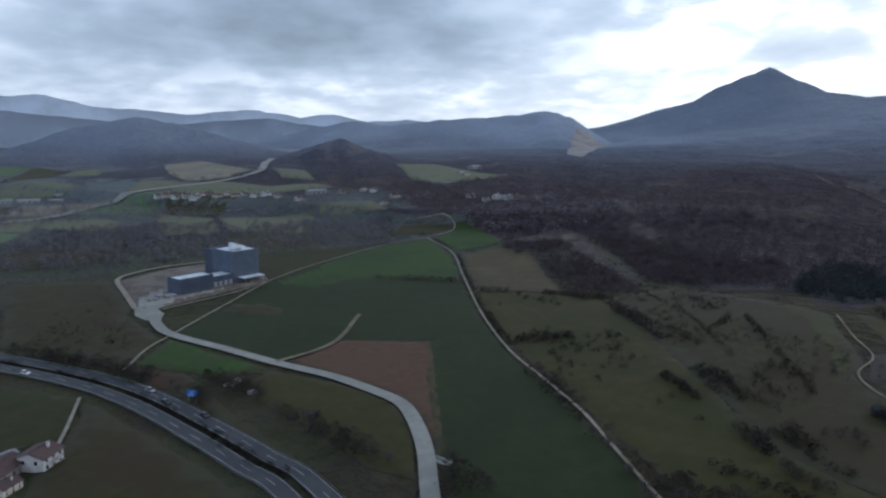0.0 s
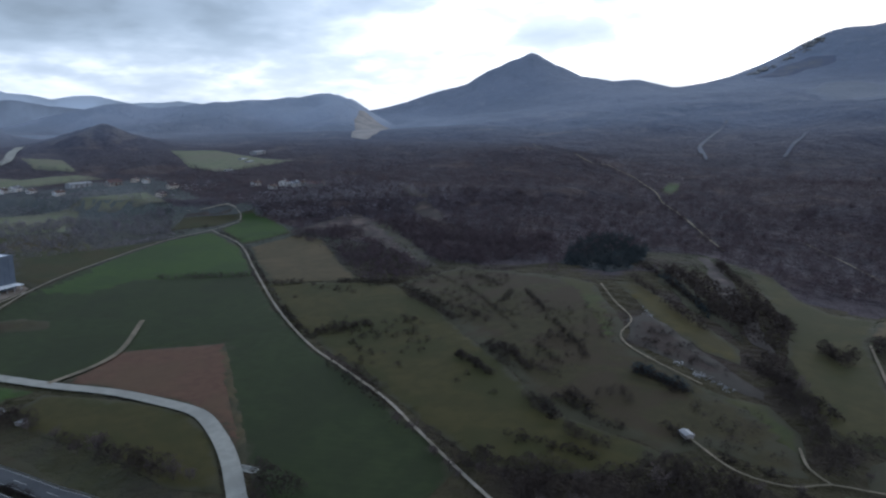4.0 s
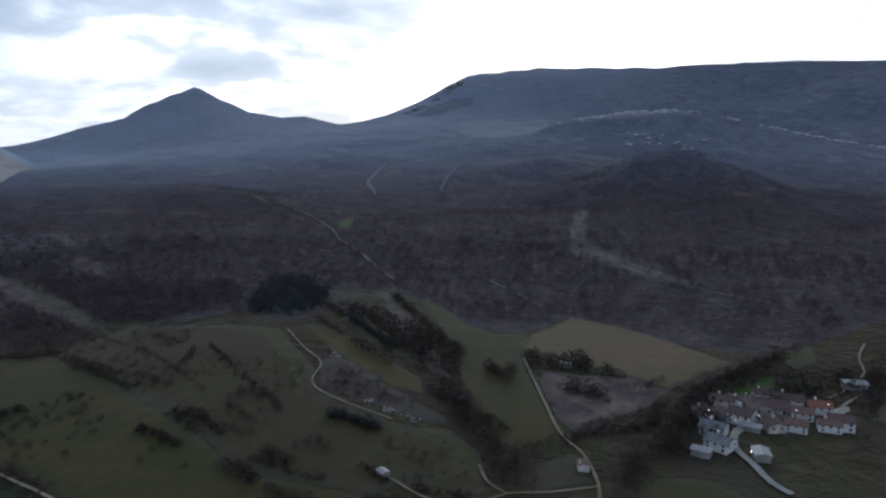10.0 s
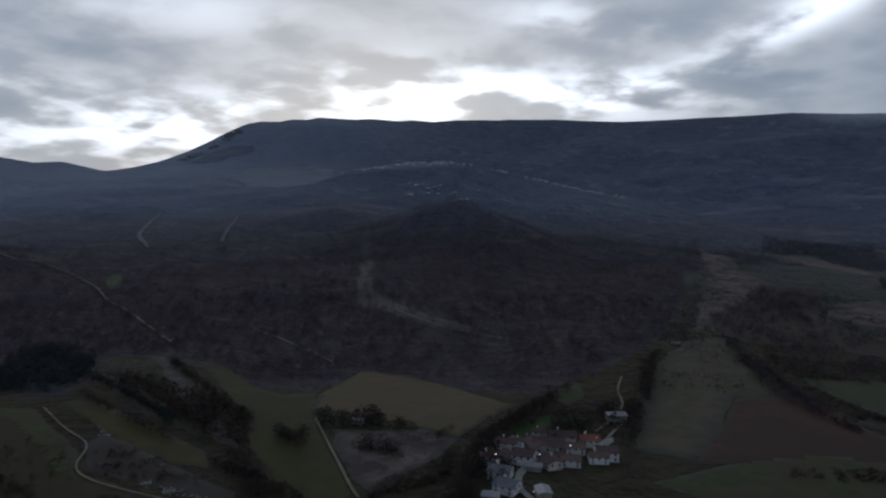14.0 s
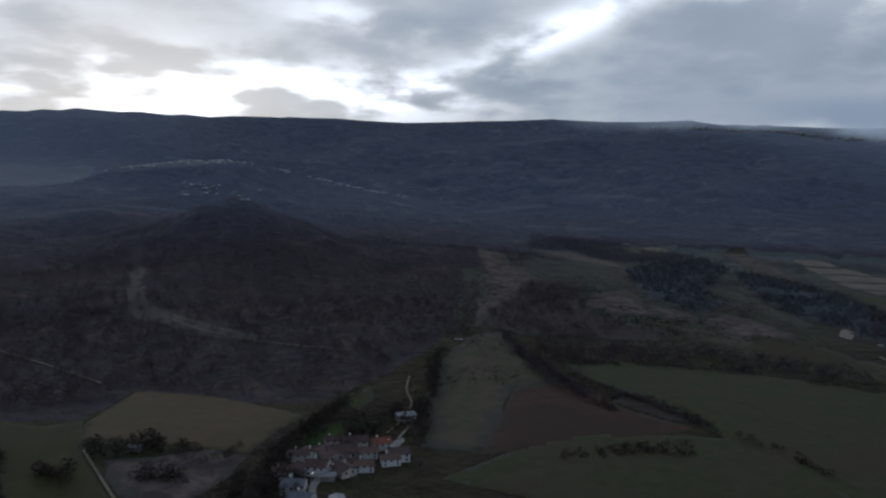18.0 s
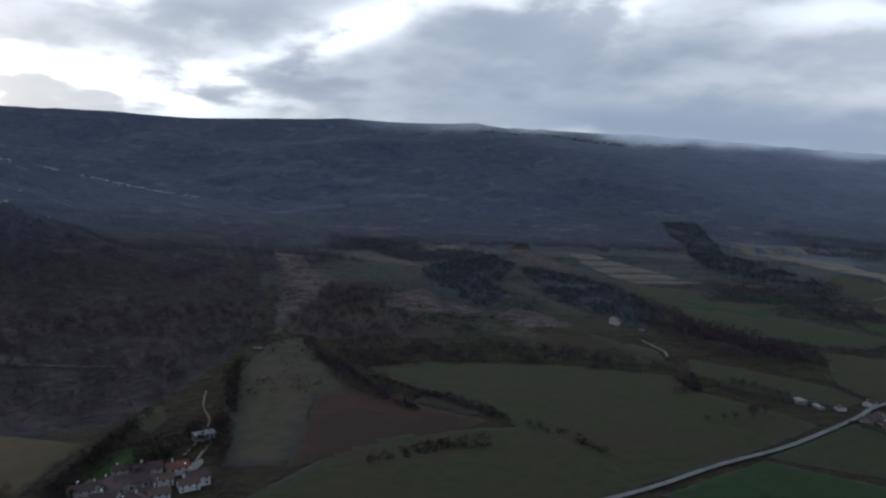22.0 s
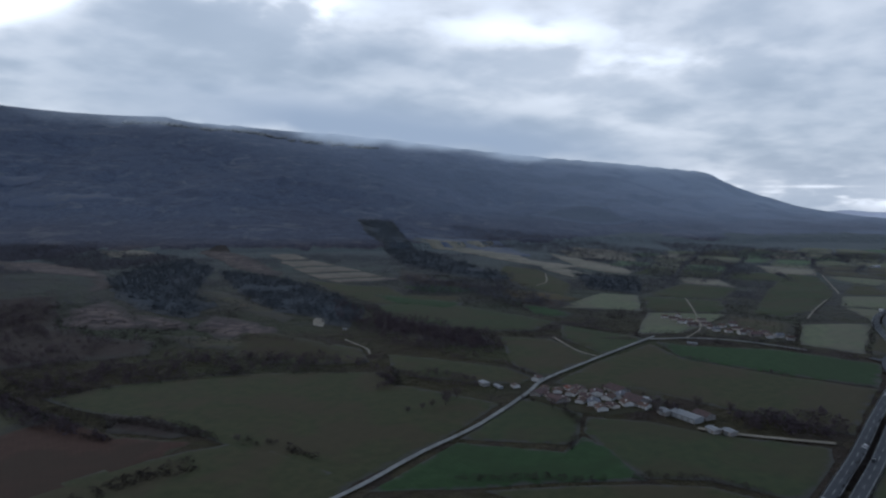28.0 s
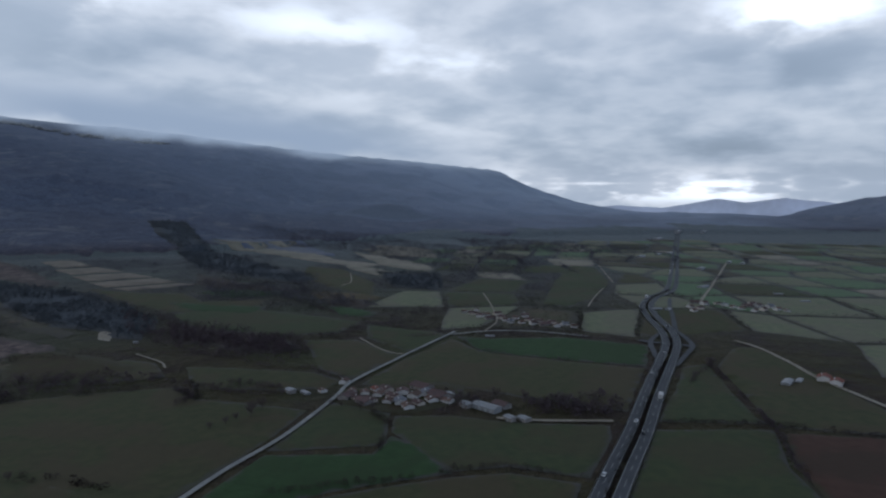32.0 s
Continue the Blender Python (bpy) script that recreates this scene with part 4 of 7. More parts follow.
road("dirt_road", "drytrack", 0.88, [(-234, 319), (-206, 294), (-184, 277), (-175, 256), (-162, 246), (-142, 240), (-124, 236)])
road("village_road", "oldroad", 2.7, [(19, 242), (13, 248), (7, 261), (2, 270), (0, 278)])
road("village_road", "gravel", 1.5, [(42, 335), (48, 348), (54, 359)])
road("dirt_road", "drytrack", 1.22, [(38, 345), (47, 362), (57, 390), (58, 417), (64, 445)])
road("local_road", "oldroad", 2.9, [(100, 213), (149, 215), (185, 217), (213, 218), (256, 222), (307, 223), (374, 233), (413, 241), (496, 241), (598, 238)])
road("local_road", "oldroad", 3, [(583, 236), (609, 212), (626, 173), (625, 120)])
road("lane", "gravel", 1.8, [(539, 307), (503, 264), (496, 242)])
road("lane", "gravel", 1.8, [(609, 213), (660, 218), (734, 248), (831, 293)])
road("slip_road", "asphalt", 4.5, [(558, 51), (585, 58), (627, 65), (666, 60)])
road("slip_road", "asphalt", 4.5, [(544, 38), (585, 33), (620, 30), (654, 39), (676, 48)])
road("overpass_road", "asphalt", 6, [(625, 75), (621, 63), (620, 42), (616, 30)])
road("lane", "asphalt", 4.5, [(676, 48), (751, 57), (801, 64), (872, 70)])
road("lane", "gravel", 3.5, [(654, -3), (632, -22), (585, -43), (544, -58), (489, -89), (442, -111)])
road("lane", "gravel", 3.5, [(864, 35), (1087, 26), (1438, 15)])
road("lane", "gravel", 1.8, [(815, 490), (864, 503), (961, 561)])
road("lane", "gravel", 1.8, [(1266, 225), (1101, 182), (1008, 159)])
road("lane", "gravel", 1.8, [(770, 148), (861, 156), (938, 160)])
road("old_motorway", "concrete", 14, [(-861, -138), (-897, -94), (-1010, -53), (-1034, -20), (-1065, 39), (-1107, 120), (-1196, 180), (-1342, 217), (-1422, 244)])
road("lane", "gravel", 3.5, [(378, 125), (381, 108), (388, 87), (398, 61)])
road("lane", "gravel", 1.8, [(419, 447), (405, 407), (392, 390)])
road("forest_track", "drytrack", 2.2, [(-872, 960), (-625, 779), (-568, 781), (-482, 734), (-332, 574), (-245, 478)])
road("forest_track", "hazy_grass", 6, [(-593, 1049), (-643, 1132), (-685, 1243), (-748, 1415)])
road("forest_track", "hazy_grass", 5, [(-635, 1117), (-559, 1006)])
road("forest_track", "hazy_grass", 5, [(-470, 1067), (-493, 1144), (-528, 1274)])
road("forest_track", "drytrack", 1.4, [(-116, 644), (-87, 602), (-47, 561), (-10, 537), (30, 516)])
road("forest_track", "drytrack", 1.4, [(-228, 569), (-180, 522), (-145, 485), (-127, 465)])
MOTORWAY = [(-358.0, -74.5), (-342.0, -59.0), (-305.0, -24.5), (-271.5, -2.0), (-233.5, 16.5), (-205.0, 29.0), (-179.0, 39.0), (-100.0, 50.5), (60.0, 50.5), (160.0, 48.0), (305.0, 46.5), (381.5, 45.0), (467.0, 46.0), (550.5, 46.0), (617.5, 47.0), (672.5, 56.0), (729.0, 73.5), (791.0, 87.5), (868.0, 89.5), (959.0, 77.5), (1151.0, 87.5), (1500.0, 113.0), (1989.5, 147.5), (2680.5, 196.0)]
road("motorway", "asphalt", 6.5, MOTORWAY, 4.6)
road("motorway", "asphalt", 6.5, MOTORWAY, -4.6)


# ---- trees ----
def leafage(name, low, high, rough=0.95, rounded=True):
    """Twigs or needles whose tone differs from clump to clump."""
    m = bpy.data.materials.new(name)
    m.use_nodes = True
    q = Graph(m.node_tree)
    island = q.node("ShaderNodeNewGeometry").outputs["Random Per Island"]
    grain = q.noise(q.node("ShaderNodeTexCoord").outputs["Object"], 0.9, 3.0)
    colour = q.mix(q.math("MULTIPLY", q.math("ADD", island, grain), 0.5), low, high)
    shader = q.node("ShaderNodeBsdfPrincipled", {"Base Color": colour, "Roughness": rough})
    shader.inputs["Specular IOR Level"].default_value = 0.1
    sheer = q.node("ShaderNodeBsdfTranslucent", {"Color": colour})
    if rounded:
        outward = q.node("ShaderNodeAttribute", attribute_name="outward").outputs["Vector"]
        m.node_tree.links.new(outward, shader.inputs["Normal"])
    both = q.node("ShaderNodeMixShader", {0: 0.3 if rounded else 0.5, 1: shader.outputs[0], 2: sheer.outputs[0]})
    m.node_tree.links.new(both.outputs[0], q.node("ShaderNodeOutputMaterial").inputs[0])
    return m


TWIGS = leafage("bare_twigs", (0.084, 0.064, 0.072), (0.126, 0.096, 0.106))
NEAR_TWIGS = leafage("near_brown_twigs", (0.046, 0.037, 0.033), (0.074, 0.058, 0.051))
# two twig tones greyed and lightened to paint haze over far woods
WEST_HAZE_TWIGS = leafage("west_haze_twigs", (0.197, 0.181, 0.202), (0.269, 0.246, 0.265))
FAR_HAZE_TWIGS = leafage("far_haze_twigs", (0.095, 0.090, 0.105), (0.139, 0.130, 0.149))
TREE_TWIGS = leafage("single_tree_twigs", (0.084, 0.069, 0.067), (0.130, 0.105, 0.097), rounded=False)
SCRUB = leafage("scrub_leaves", (0.026, 0.021, 0.020), (0.046, 0.037, 0.033))
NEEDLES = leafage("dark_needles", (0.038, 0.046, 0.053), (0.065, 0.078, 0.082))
# needle tone for far pines, with blue haze painted in
HAZE_NEEDLES = leafage("haze_needles", (0.072, 0.082, 0.096), (0.098, 0.109, 0.122))
LITTER = surface("needle_litter", (0.022, 0.026, 0.026), (0.042, 0.046, 0.042), 4, patch_to=(0.030, 0.032, 0.034), patch=18, bump_size=3.0, bump=0.8)
BARK = surface("grey_bark", (0.05, 0.042, 0.036), (0.085, 0.072, 0.062), 0.4, bump_size=0.1)


def crown_template(rng, kind, shards, finer=1.0):
    """Corner points of the small clumps of one crown, about 1 wide and 1 high."""
    out = []
    for k in range(shards):
        a, h = rng.uniform(0, 2 * math.pi), rng.uniform(0, 1)
        if kind == "pine":
            reach = 0.5 * (1 - h) ** 0.8 + 0.04
            centre = np.array([math.cos(a) * reach * 0.7, math.sin(a) * reach * 0.7, 0.12 + 0.86 * h])
            size = 0.20 + 0.22 * (1 - h)
        else:
            low = 0.02 if kind == "bush" else 0.22
            reach = 0.5 * math.sin(math.pi * min(0.97, 0.22 + 0.74 * h)) * rng.uniform(0.45, 1.0)
            centre = np.array([math.cos(a) * reach, math.sin(a) * reach, low + (0.96 - low) * h])
            size = rng.uniform(0.15, 0.30)
        size *= finer
        frame_ = rng.normal(size=(3, 3)) * (1, 1, 0.7)
        frame_ /= np.linalg.norm(frame_, axis=1)[:, None]
        tri = np.stack([centre + frame_[0] * size * 0.6, centre + frame_[1] * size * 0.6, centre + frame_[2] * size * 0.55])
        tri[:, 2] = np.clip(tri[:, 2], 0.0, 1.05)
        out.append(tri)
    return np.array(out)


SHAPES = {kind: [crown_template(np.random.RandomState(11 * i + 5), kind, n) for i in range(7)] for kind, n in (("bare", 34), ("pine", 24), ("bush", 24))}
FINE = {kind: [crown_template(np.random.RandomState(17 * i + 3), kind, n, size) for i in range(7)] for kind, n, size in (("bare", 150, 0.46), ("pine", 90, 0.6), ("bush", 60, 0.85))}
COARSE = {kind: [s[:13] * np.array([1.15, 1.15, 1.0]) for s in SHAPES[kind]] for kind in SHAPES}


def clumps(name, xy, height, kind, label, coarse=False, seed=0, material=None):
    """Many crowns as one mesh of small leaning clumps standing on the ground."""
    rng = np.random.RandomState(seed + 1)
    n = len(xy)
    if n == 0:
        return None
    shapes = COARSE[kind] if coarse else FINE[kind] if np.hypot(*xy.mean(0)) < 340 and n < 3500 else SHAPES[kind]
    pick = rng.randint(0, len(shapes), n)
    turn = rng.uniform(0, 2 * math.pi, n)
    tall = height * rng.uniform(0.65, 1.25, n)
    wide = tall * (rng.uniform(0.6, 0.9, n) if kind == "pine" else rng.uniform(0.8, 1.25, n) if kind == "bare" else rng.uniform(1.1, 1.8, n))
    base = ground(xy[:, 0], xy[:, 1])
    k = len(shapes[0])
    tri = np.array(shapes)[pick]
    c, s = np.cos(turn)[:, None, None], np.sin(turn)[:, None, None]
    x, y, z = tri[..., 0], tri[..., 1], tri[..., 2]
    verts = np.stack([(x * c - y * s) * wide[:, None, None] + xy[:, 0, None, None], (x * s + y * c) * wide[:, None, None] + xy[:, 1, None, None], z * tall[:, None, None] + base[:, None, None]], -1)
    hub = np.stack([xy[:, 0], xy[:, 1], base + tall * 0.25], 1)[:, None, None]
    outward = (verts - hub) / np.stack([wide, wide, tall], 1)[:, None, None]
    outward = outward.mean(2, keepdims=True) * 0.5 + outward * 0.5 + (0, 0, 0.35)
    outward = (outward / (np.linalg.norm(outward, axis=-1, keepdims=True) + 1e-6)).reshape(-1, 3)
    verts = verts.reshape(-1, 3)
    count = n * k
    mesh = bpy.data.meshes.new(name)
    mesh.vertices.add(count * 3)
    mesh.vertices.foreach_set("co", verts.ravel())
    mesh.loops.add(count * 3)
    mesh.loops.foreach_set("vertex_index", np.arange(count * 3))
    mesh.polygons.add(count)
    mesh.polygons.foreach_set("loop_start", np.arange(count) * 3)
    mesh.update(calc_edges=True)
    mesh.attributes.new("outward", "FLOAT_VECTOR", "POINT").data.foreach_set("vector", outward.ravel())
    if material is None:
        # distant crowns take the twig tones with haze painted in
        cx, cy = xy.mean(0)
        bare = WEST_HAZE_TWIGS if cx < -480 and cy < 420 else FAR_HAZE_TWIGS if math.hypot(cx, cy) > 800 and cx > 0 else NEAR_TWIGS if math.hypot(cx, cy) < 420 and n < 6000 else TWIGS
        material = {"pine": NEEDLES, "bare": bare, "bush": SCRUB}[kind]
    mesh.materials.append(material)
    return tagged(new(name, mesh), label, "trees" if kind != "bush" else "bushes", kind="stuff")


planted = 0


def clear_of_roads(xy, gap=2.2):
    """Those of the points that stand off every road."""
    keep = np.ones(len(xy), bool)
    if not len(xy):
        return xy
    low, high = xy.min(0) - 20, xy.max(0) + 20
    for line, width in zip(ROAD_LINES, ROAD_WIDTHS):
        p = curve_through(line, 3.0)
        p = p[np.all((p > low) & (p < high), 1)]
        if len(p):
            keep &= np.min(np.hypot(xy[:, None, 0] - p[None, :, 0], xy[:, None, 1] - p[None, :, 1]), 1) > gap + width / 2
    return xy[keep]


def woods(kind, spacing, outline):
    global planted
    planted += 1
    rng = np.random.RandomState(planted)
    low, high = np.min(outline, 0), np.max(outline, 0)
    area = np.prod(high - low)
    n = int(min(14000, area / (spacing * 0.72) ** 2))
    xy = rng.uniform(low, high, (n, 2))
    xy = xy[inside(xy, outline)]
    thin = fractal(xy[:, 0], xy[:, 1], 40 if kind != "bush" else 26, 2, 70)
    xy = xy[thin > (0.0 if kind == "bush" else 0.02 if kind == "bare" and spacing >= 8 and len(outline) == 14 else -0.3 if kind == "pine" and spacing > 5 else -0.35)]
    far = np.hypot(*np.mean(outline, 0)) > 700
    height = {"bare": 6.0, "pine": 6.0 if spacing < 5 else 6.0, "bush": 2.3}[kind] * (1.25 if far else 1.0)
    name, label = {"bare": ("bare_woodland", "leafless brown winter woodland"), "pine": ("pine_wood", "dense dark green pine plantation"), "bush": ("scrub", "scattered dark scrub bushes on rough grass")}[kind]
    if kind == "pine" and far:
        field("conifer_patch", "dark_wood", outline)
    elif kind == "pine":
        verts, faces = draped(outline, 0.3, 4.0)
        tagged(sheet("wood_floor", verts, faces, LITTER), "dark needle litter under dense pines", "forest floor", kind="structure")
    if np.hypot(*np.mean(outline, 0)) < 700:
        xy = clear_of_roads(xy)
    return clumps(name, xy, height, kind, label, far, planted, HAZE_NEEDLES if kind == "pine" and far else None)


def hedge(height, points):
    global planted
    planted += 1
    rng = np.random.RandomState(planted + 500)
    line = curve_through(points, 1.6 if np.hypot(*np.mean(points, 0)) < 500 else 3.0)
    keep = fractal(line[:, 0], line[:, 1], 22, 2, 80) > -0.28
    xy = line[keep] + rng.normal(0, 0.9, (int(keep.sum()), 2))
    if np.hypot(*np.mean(points, 0)) < 450 and height > 2:
        xy = clear_of_roads(xy, 1.5)
    return clumps("hedge", xy, height, "bush" if height < 3.3 else "bare", "dark overgrown hedge along a field edge", False, planted)


def mountain_woods():
    """Bare woodland over the slopes, thinned by bearing and distance to fit the camera's view."""
    rng = np.random.RandomState(3)
    count = 62000
    r = np.sqrt(rng.uniform(430**2, 1500**2, count))
    a = np.radians(rng.uniform(-88, 60, count))
    xy = np.stack([r * np.sin(a), r * np.cos(a)], 1)
    dense = wooded(xy[:, 0], xy[:, 1])
    edge = np.interp(np.degrees(a), [-88, -45, -28, 0, 30], [1300, 1250, 1280, 1480, 1560])
    dense = dense * np.clip((edge - r) / 420, 0, 1)
    keep = (rng.uniform(size=len(xy)) < dense * 0.97)
    for outline in CLEARINGS:
        keep &= ~inside(xy, outline)
    for outline in SCARS:
        keep &= ~inside(xy, outline) | (rng.uniform(size=len(xy)) < 0.3)
    xy = xy[keep]
    far = np.hypot(xy[:, 0], xy[:, 1])
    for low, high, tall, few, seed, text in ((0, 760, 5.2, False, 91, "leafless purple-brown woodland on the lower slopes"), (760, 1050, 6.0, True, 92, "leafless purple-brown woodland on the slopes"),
                                             (1050, 1600, 7.0, True, 93, "leafless woodland in a hazed grey tone behind the first ridge")):
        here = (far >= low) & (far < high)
        clumps("bare_woodland", xy[here], tall, "bare", text, few, seed, FAR_HAZE_TWIGS if low > 1000 else None)


def far_hedges(points):
    near = np.hypot(points[:, 0], points[:, 1]) < 1100
    clumps("hedge", points[near], 4.0, "bush", "thin dark hedges between far fields", True, 201)
    clumps("hedge", points[~near], 6.0, "bush", "thin dark hedges between far fields", True, 202, FAR_HAZE_TWIGS)


def rough_land():
    """Scrub over the unfarmed ground between the fields."""
    rng = np.random.RandomState(8)
    for low, high, left, right, count in ((420, 1500, 8, 80, 36000), (300, 1250, -98, -50, 16000)):
        r = np.sqrt(rng.uniform(low**2, high**2, count))
        a = np.radians(rng.uniform(left, right, count))
        xy = np.stack([r * np.sin(a), r * np.cos(a)], 1)
        keep = (fractal(xy[:, 0], xy[:, 1], 130, 4, 77) > 0.02) & (wooded(xy[:, 0], xy[:, 1]) < 0.6)
        for outline in FARMED:
            keep &= ~inside(xy, outline)
        for outline in CLEARINGS:
            keep &= ~inside(xy, outline) | (rng.uniform(size=len(xy)) < 0.55)
        for line in ROAD_LINES:
            p = curve_through(line, 8.0)
            p = p[np.hypot(p[:, 0], p[:, 1]) < high]
            for q in p:
                keep &= (np.abs(xy - q).max(1) > 9)
        xy = xy[keep]
        far = np.hypot(xy[:, 0], xy[:, 1]) > 850
        clumps("scrub", xy[~far], 3.4, "bush", "brown scrub and young trees on rough ground", True, 300 + int(low))
        clumps("scrub", xy[far], 3.8, "bush", "scrub in a hazed grey tone on far rough ground", True, 301 + int(low), FAR_HAZE_TWIGS)


def tree_model(seed, high, label):
    """A leafless tree: a tapered trunk, forking limbs and a crown of fine twigs."""
    rng = random.Random(seed)
    tree = tagged(new("tree"), label, "tree", "hedgerow trees")

    def limb(name, start, end, thick, parent):
        mesh = bpy.data.meshes.new(name)
        a, b = Vector(start), Vector(end)
        out = (b - a).normalized()
        side = out.orthogonal().normalized()
        over = out.cross(side)
        verts, faces = [], []
        for c, w in ((a, thick), ((a + b) / 2 + side * thick * 0.6, thick * 0.75), (b, thick * 0.45)):
            for k in range(6):
                s = math.pi / 3 * k
                verts.append(c + (side * math.cos(s) + over * math.sin(s)) * w)
        for r in range(2):
            for k in range(6):
                faces.append((r * 6 + k, r * 6 + (k + 1) % 6, r * 6 + 6 + (k + 1) % 6, r * 6 + 6 + k))
        faces.append(tuple(range(12, 18)))
        mesh.from_pydata(verts, [], faces)
        mesh.materials.append(BARK)
        ob = new(name, mesh)
        ob.parent = parent
        return ob

    limb("trunk", (0, 0, -0.4), (rng.uniform(-0.2, 0.2), rng.uniform(-0.2, 0.2), high * 0.42), high * 0.03, tree)
    tips = []
    for k in range(6):
        a = k * 1.05 + rng.uniform(-0.3, 0.3)
        start = (0, 0, high * rng.uniform(0.26, 0.42))
        end = (math.cos(a) * high * 0.26, math.sin(a) * high * 0.26, high * rng.uniform(0.58, 0.85))
        limb("limb", start, end, high * 0.013, tree)
        tips.append(end)
    shards = []
    for k in range(170):
        tip = Vector(rng.choice(tips)) * rng.uniform(0.55, 1.05)
        c = tip + Vector((rng.gauss(0, 0.10), rng.gauss(0, 0.10), rng.gauss(0.02, 0.09))) * high
        c.z = max(c.z, high * 0.25)
        up = Vector((rng.gauss(0, 1), rng.gauss(0, 1), rng.gauss(0.8, 0.7))).normalized()
        side = up.orthogonal().normalized() * high * 0.022
        shards.append((c - side, c + side, c + up * high * rng.uniform(0.08, 0.17)))
    mesh = bpy.data.meshes.new("crown")
    mesh.from_pydata([v for s in shards for v in s], [], [(3 * i, 3 * i + 1, 3 * i + 2) for i in range(len(shards))])
    mesh.materials.append(TREE_TWIGS)
    crown = new("crown", mesh)
    crown.parent = tree
    return tree


def hedgerow_trees(lines, gap, seed):
    rng = random.Random(seed)
    models = [tree_model(20 + k, h, label) for k, (h, label) in enumerate(((6.5, "leafless brown tree in a hedgerow"), (5.2, "small leafless bushy tree beside a track"), (8.0, "tall leafless tree among scrub")))]
    fresh = set()
    for line in lines:
        p = curve_through(line, gap)
        for x, y in p:
            x, y = x + rng.gauss(0, 1.5), y + rng.gauss(0, 1.5)
            if rng.random() < 0.35:
                continue
            k = rng.choice((0, 0, 1, 1, 2))
            s = rng.uniform(0.7, 1.15)
            place = pose(x, y, float(ground(x, y)), 0, 0, rng.uniform(0, 360)) @ Matrix.Diagonal((s, s, s, 1))
            if k not in fresh:
                fresh.add(k)
                models[k].matrix_basis = place
            else:
                copy_thing(models[k], place)

# ---- woods and hedges ----
woods("bare", 5, [(-141, 136), (-121, 147), (-105, 163), (-105, 180), (-85, 180), (-71, 186), (-64, 196), (-61, 187), (-66, 179), (-67, 166), (-75, 155), (-88, 152), (-103, 136), (-122, 129)])
woods("bare", 5.5, [(-121, 283), (-111, 279), (-93, 248), (-73, 229), (-59, 231), (-58, 210), (-69, 205), (-81, 227), (-102, 250), (-117, 264)])
woods("bare", 6, [(-239, 377), (-216, 381), (-135, 335), (-117, 287), (-135, 295), (-171, 322), (-210, 351)])
woods("bare", 6, [(-37, 216), (-34, 248), (-22, 287), (-12, 312), (-4, 278), (-24, 237), (-27, 206), (-30, 183), (-33, 187)])
woods("bare", 5, [(-103, 349), (-76, 355), (-63, 339), (-49, 339), (-50, 330), (-72, 330), (-95, 330)])
woods("bare", 5, [(-79, 310), (-60, 311), (-52, 307), (-52, 298), (-72, 298)])
woods("bare", 5, [(-113, 311), (-94, 317), (-86, 314), (-82, 300), (-98, 297)])
woods("bare", 7, [(-552, 294), (-549, 360), (-436, 318), (-358, 295), (-337, 252), (-347, 239), (-450, 280), (-505, 291)])
woods("bare", 7, [(-584, 396), (-518, 430), (-438, 425), (-387, 456), (-293, 356), (-344, 323), (-371, 316), (-464, 356)])
woods("bare", 7, [(-692, 312), (-638, 403), (-590, 434), (-604, 392), (-626, 324), (-675, 313)])
woods("pine", 4.5, [(-288, 353), (-328, 406), (-358, 466), (-337, 478), (-286, 444), (-259, 400), (-245, 362), (-248, 347)])
woods("bare", 10, [(-721, -117), (-808, -28), (-779, 83), (-760, 177), (-737, 261), (-620, 215), (-586, 157), (-585, 85), (-572, 44), (-554, -20), (-543, -89)])
woods("bare", 12, [(-1004, -159), (-1043, -68), (-958, 55), (-838, 168), (-825, 285), (-787, 337), (-739, 262), (-796, 186), (-817, 88), (-847, -29), (-798, -128)])
woods("bare", 10, [(-702, 329), (-735, 450), (-645, 499), (-537, 485), (-573, 445), (-581, 358), (-639, 351)])
woods("bare", 5, [(-366, -63), (-352, -47), (-325, -23), (-310, -9), (-278, 14), (-255, 22), (-274, 7), (-309, -18), (-340, -46), (-354, -61)])
woods("bare", 5, [(-289, 17), (-283, 29), (-267, 38), (-236, 47), (-209, 59), (-191, 68), (-185, 66), (-200, 54), (-222, 45), (-255, 34), (-273, 24)])
woods("bare", 5, [(-184, 81), (-172, 86), (-156, 89), (-160, 75), (-172, 78)])
woods("bare", 5, [(15, 320), (14, 366), (39, 372), (70, 404), (80, 475), (100, 508), (87, 461), (68, 383), (52, 323), (50, 339), (37, 351)])
woods("bare", 5.5, [(-24, 285), (-19, 323), (0, 367), (16, 396), (16, 412), (31, 421), (15, 370), (-6, 329), (-15, 290), (-18, 273)])
woods("bare", 6, [(162, 549), (157, 476), (160, 417), (164, 371), (162, 357), (158, 365), (149, 407), (144, 463), (149, 529)])
woods("bare", 11, [(549, 606), (553, 540), (534, 451), (518, 357), (485, 318), (431, 302), (425, 339), (439, 413), (461, 498)])
woods("bare", 8, [(752, 670), (774, 556), (715, 403), (689, 360), (663, 432), (700, 520), (648, 570)])
woods("bare", 6, [(406, 161), (408, 127), (448, 78), (425, 57), (403, 64), (390, 108), (387, 149)])
woods("pine", 7.5, [(442, 924), (606, 1106), (701, 1146), (654, 997), (473, 768), (446, 679), (387, 648), (381, 723), (394, 808)])
woods("pine", 7.5, [(645, 979), (644, 800), (570, 604), (529, 532), (460, 486), (458, 505), (474, 554), (469, 604), (518, 735)])
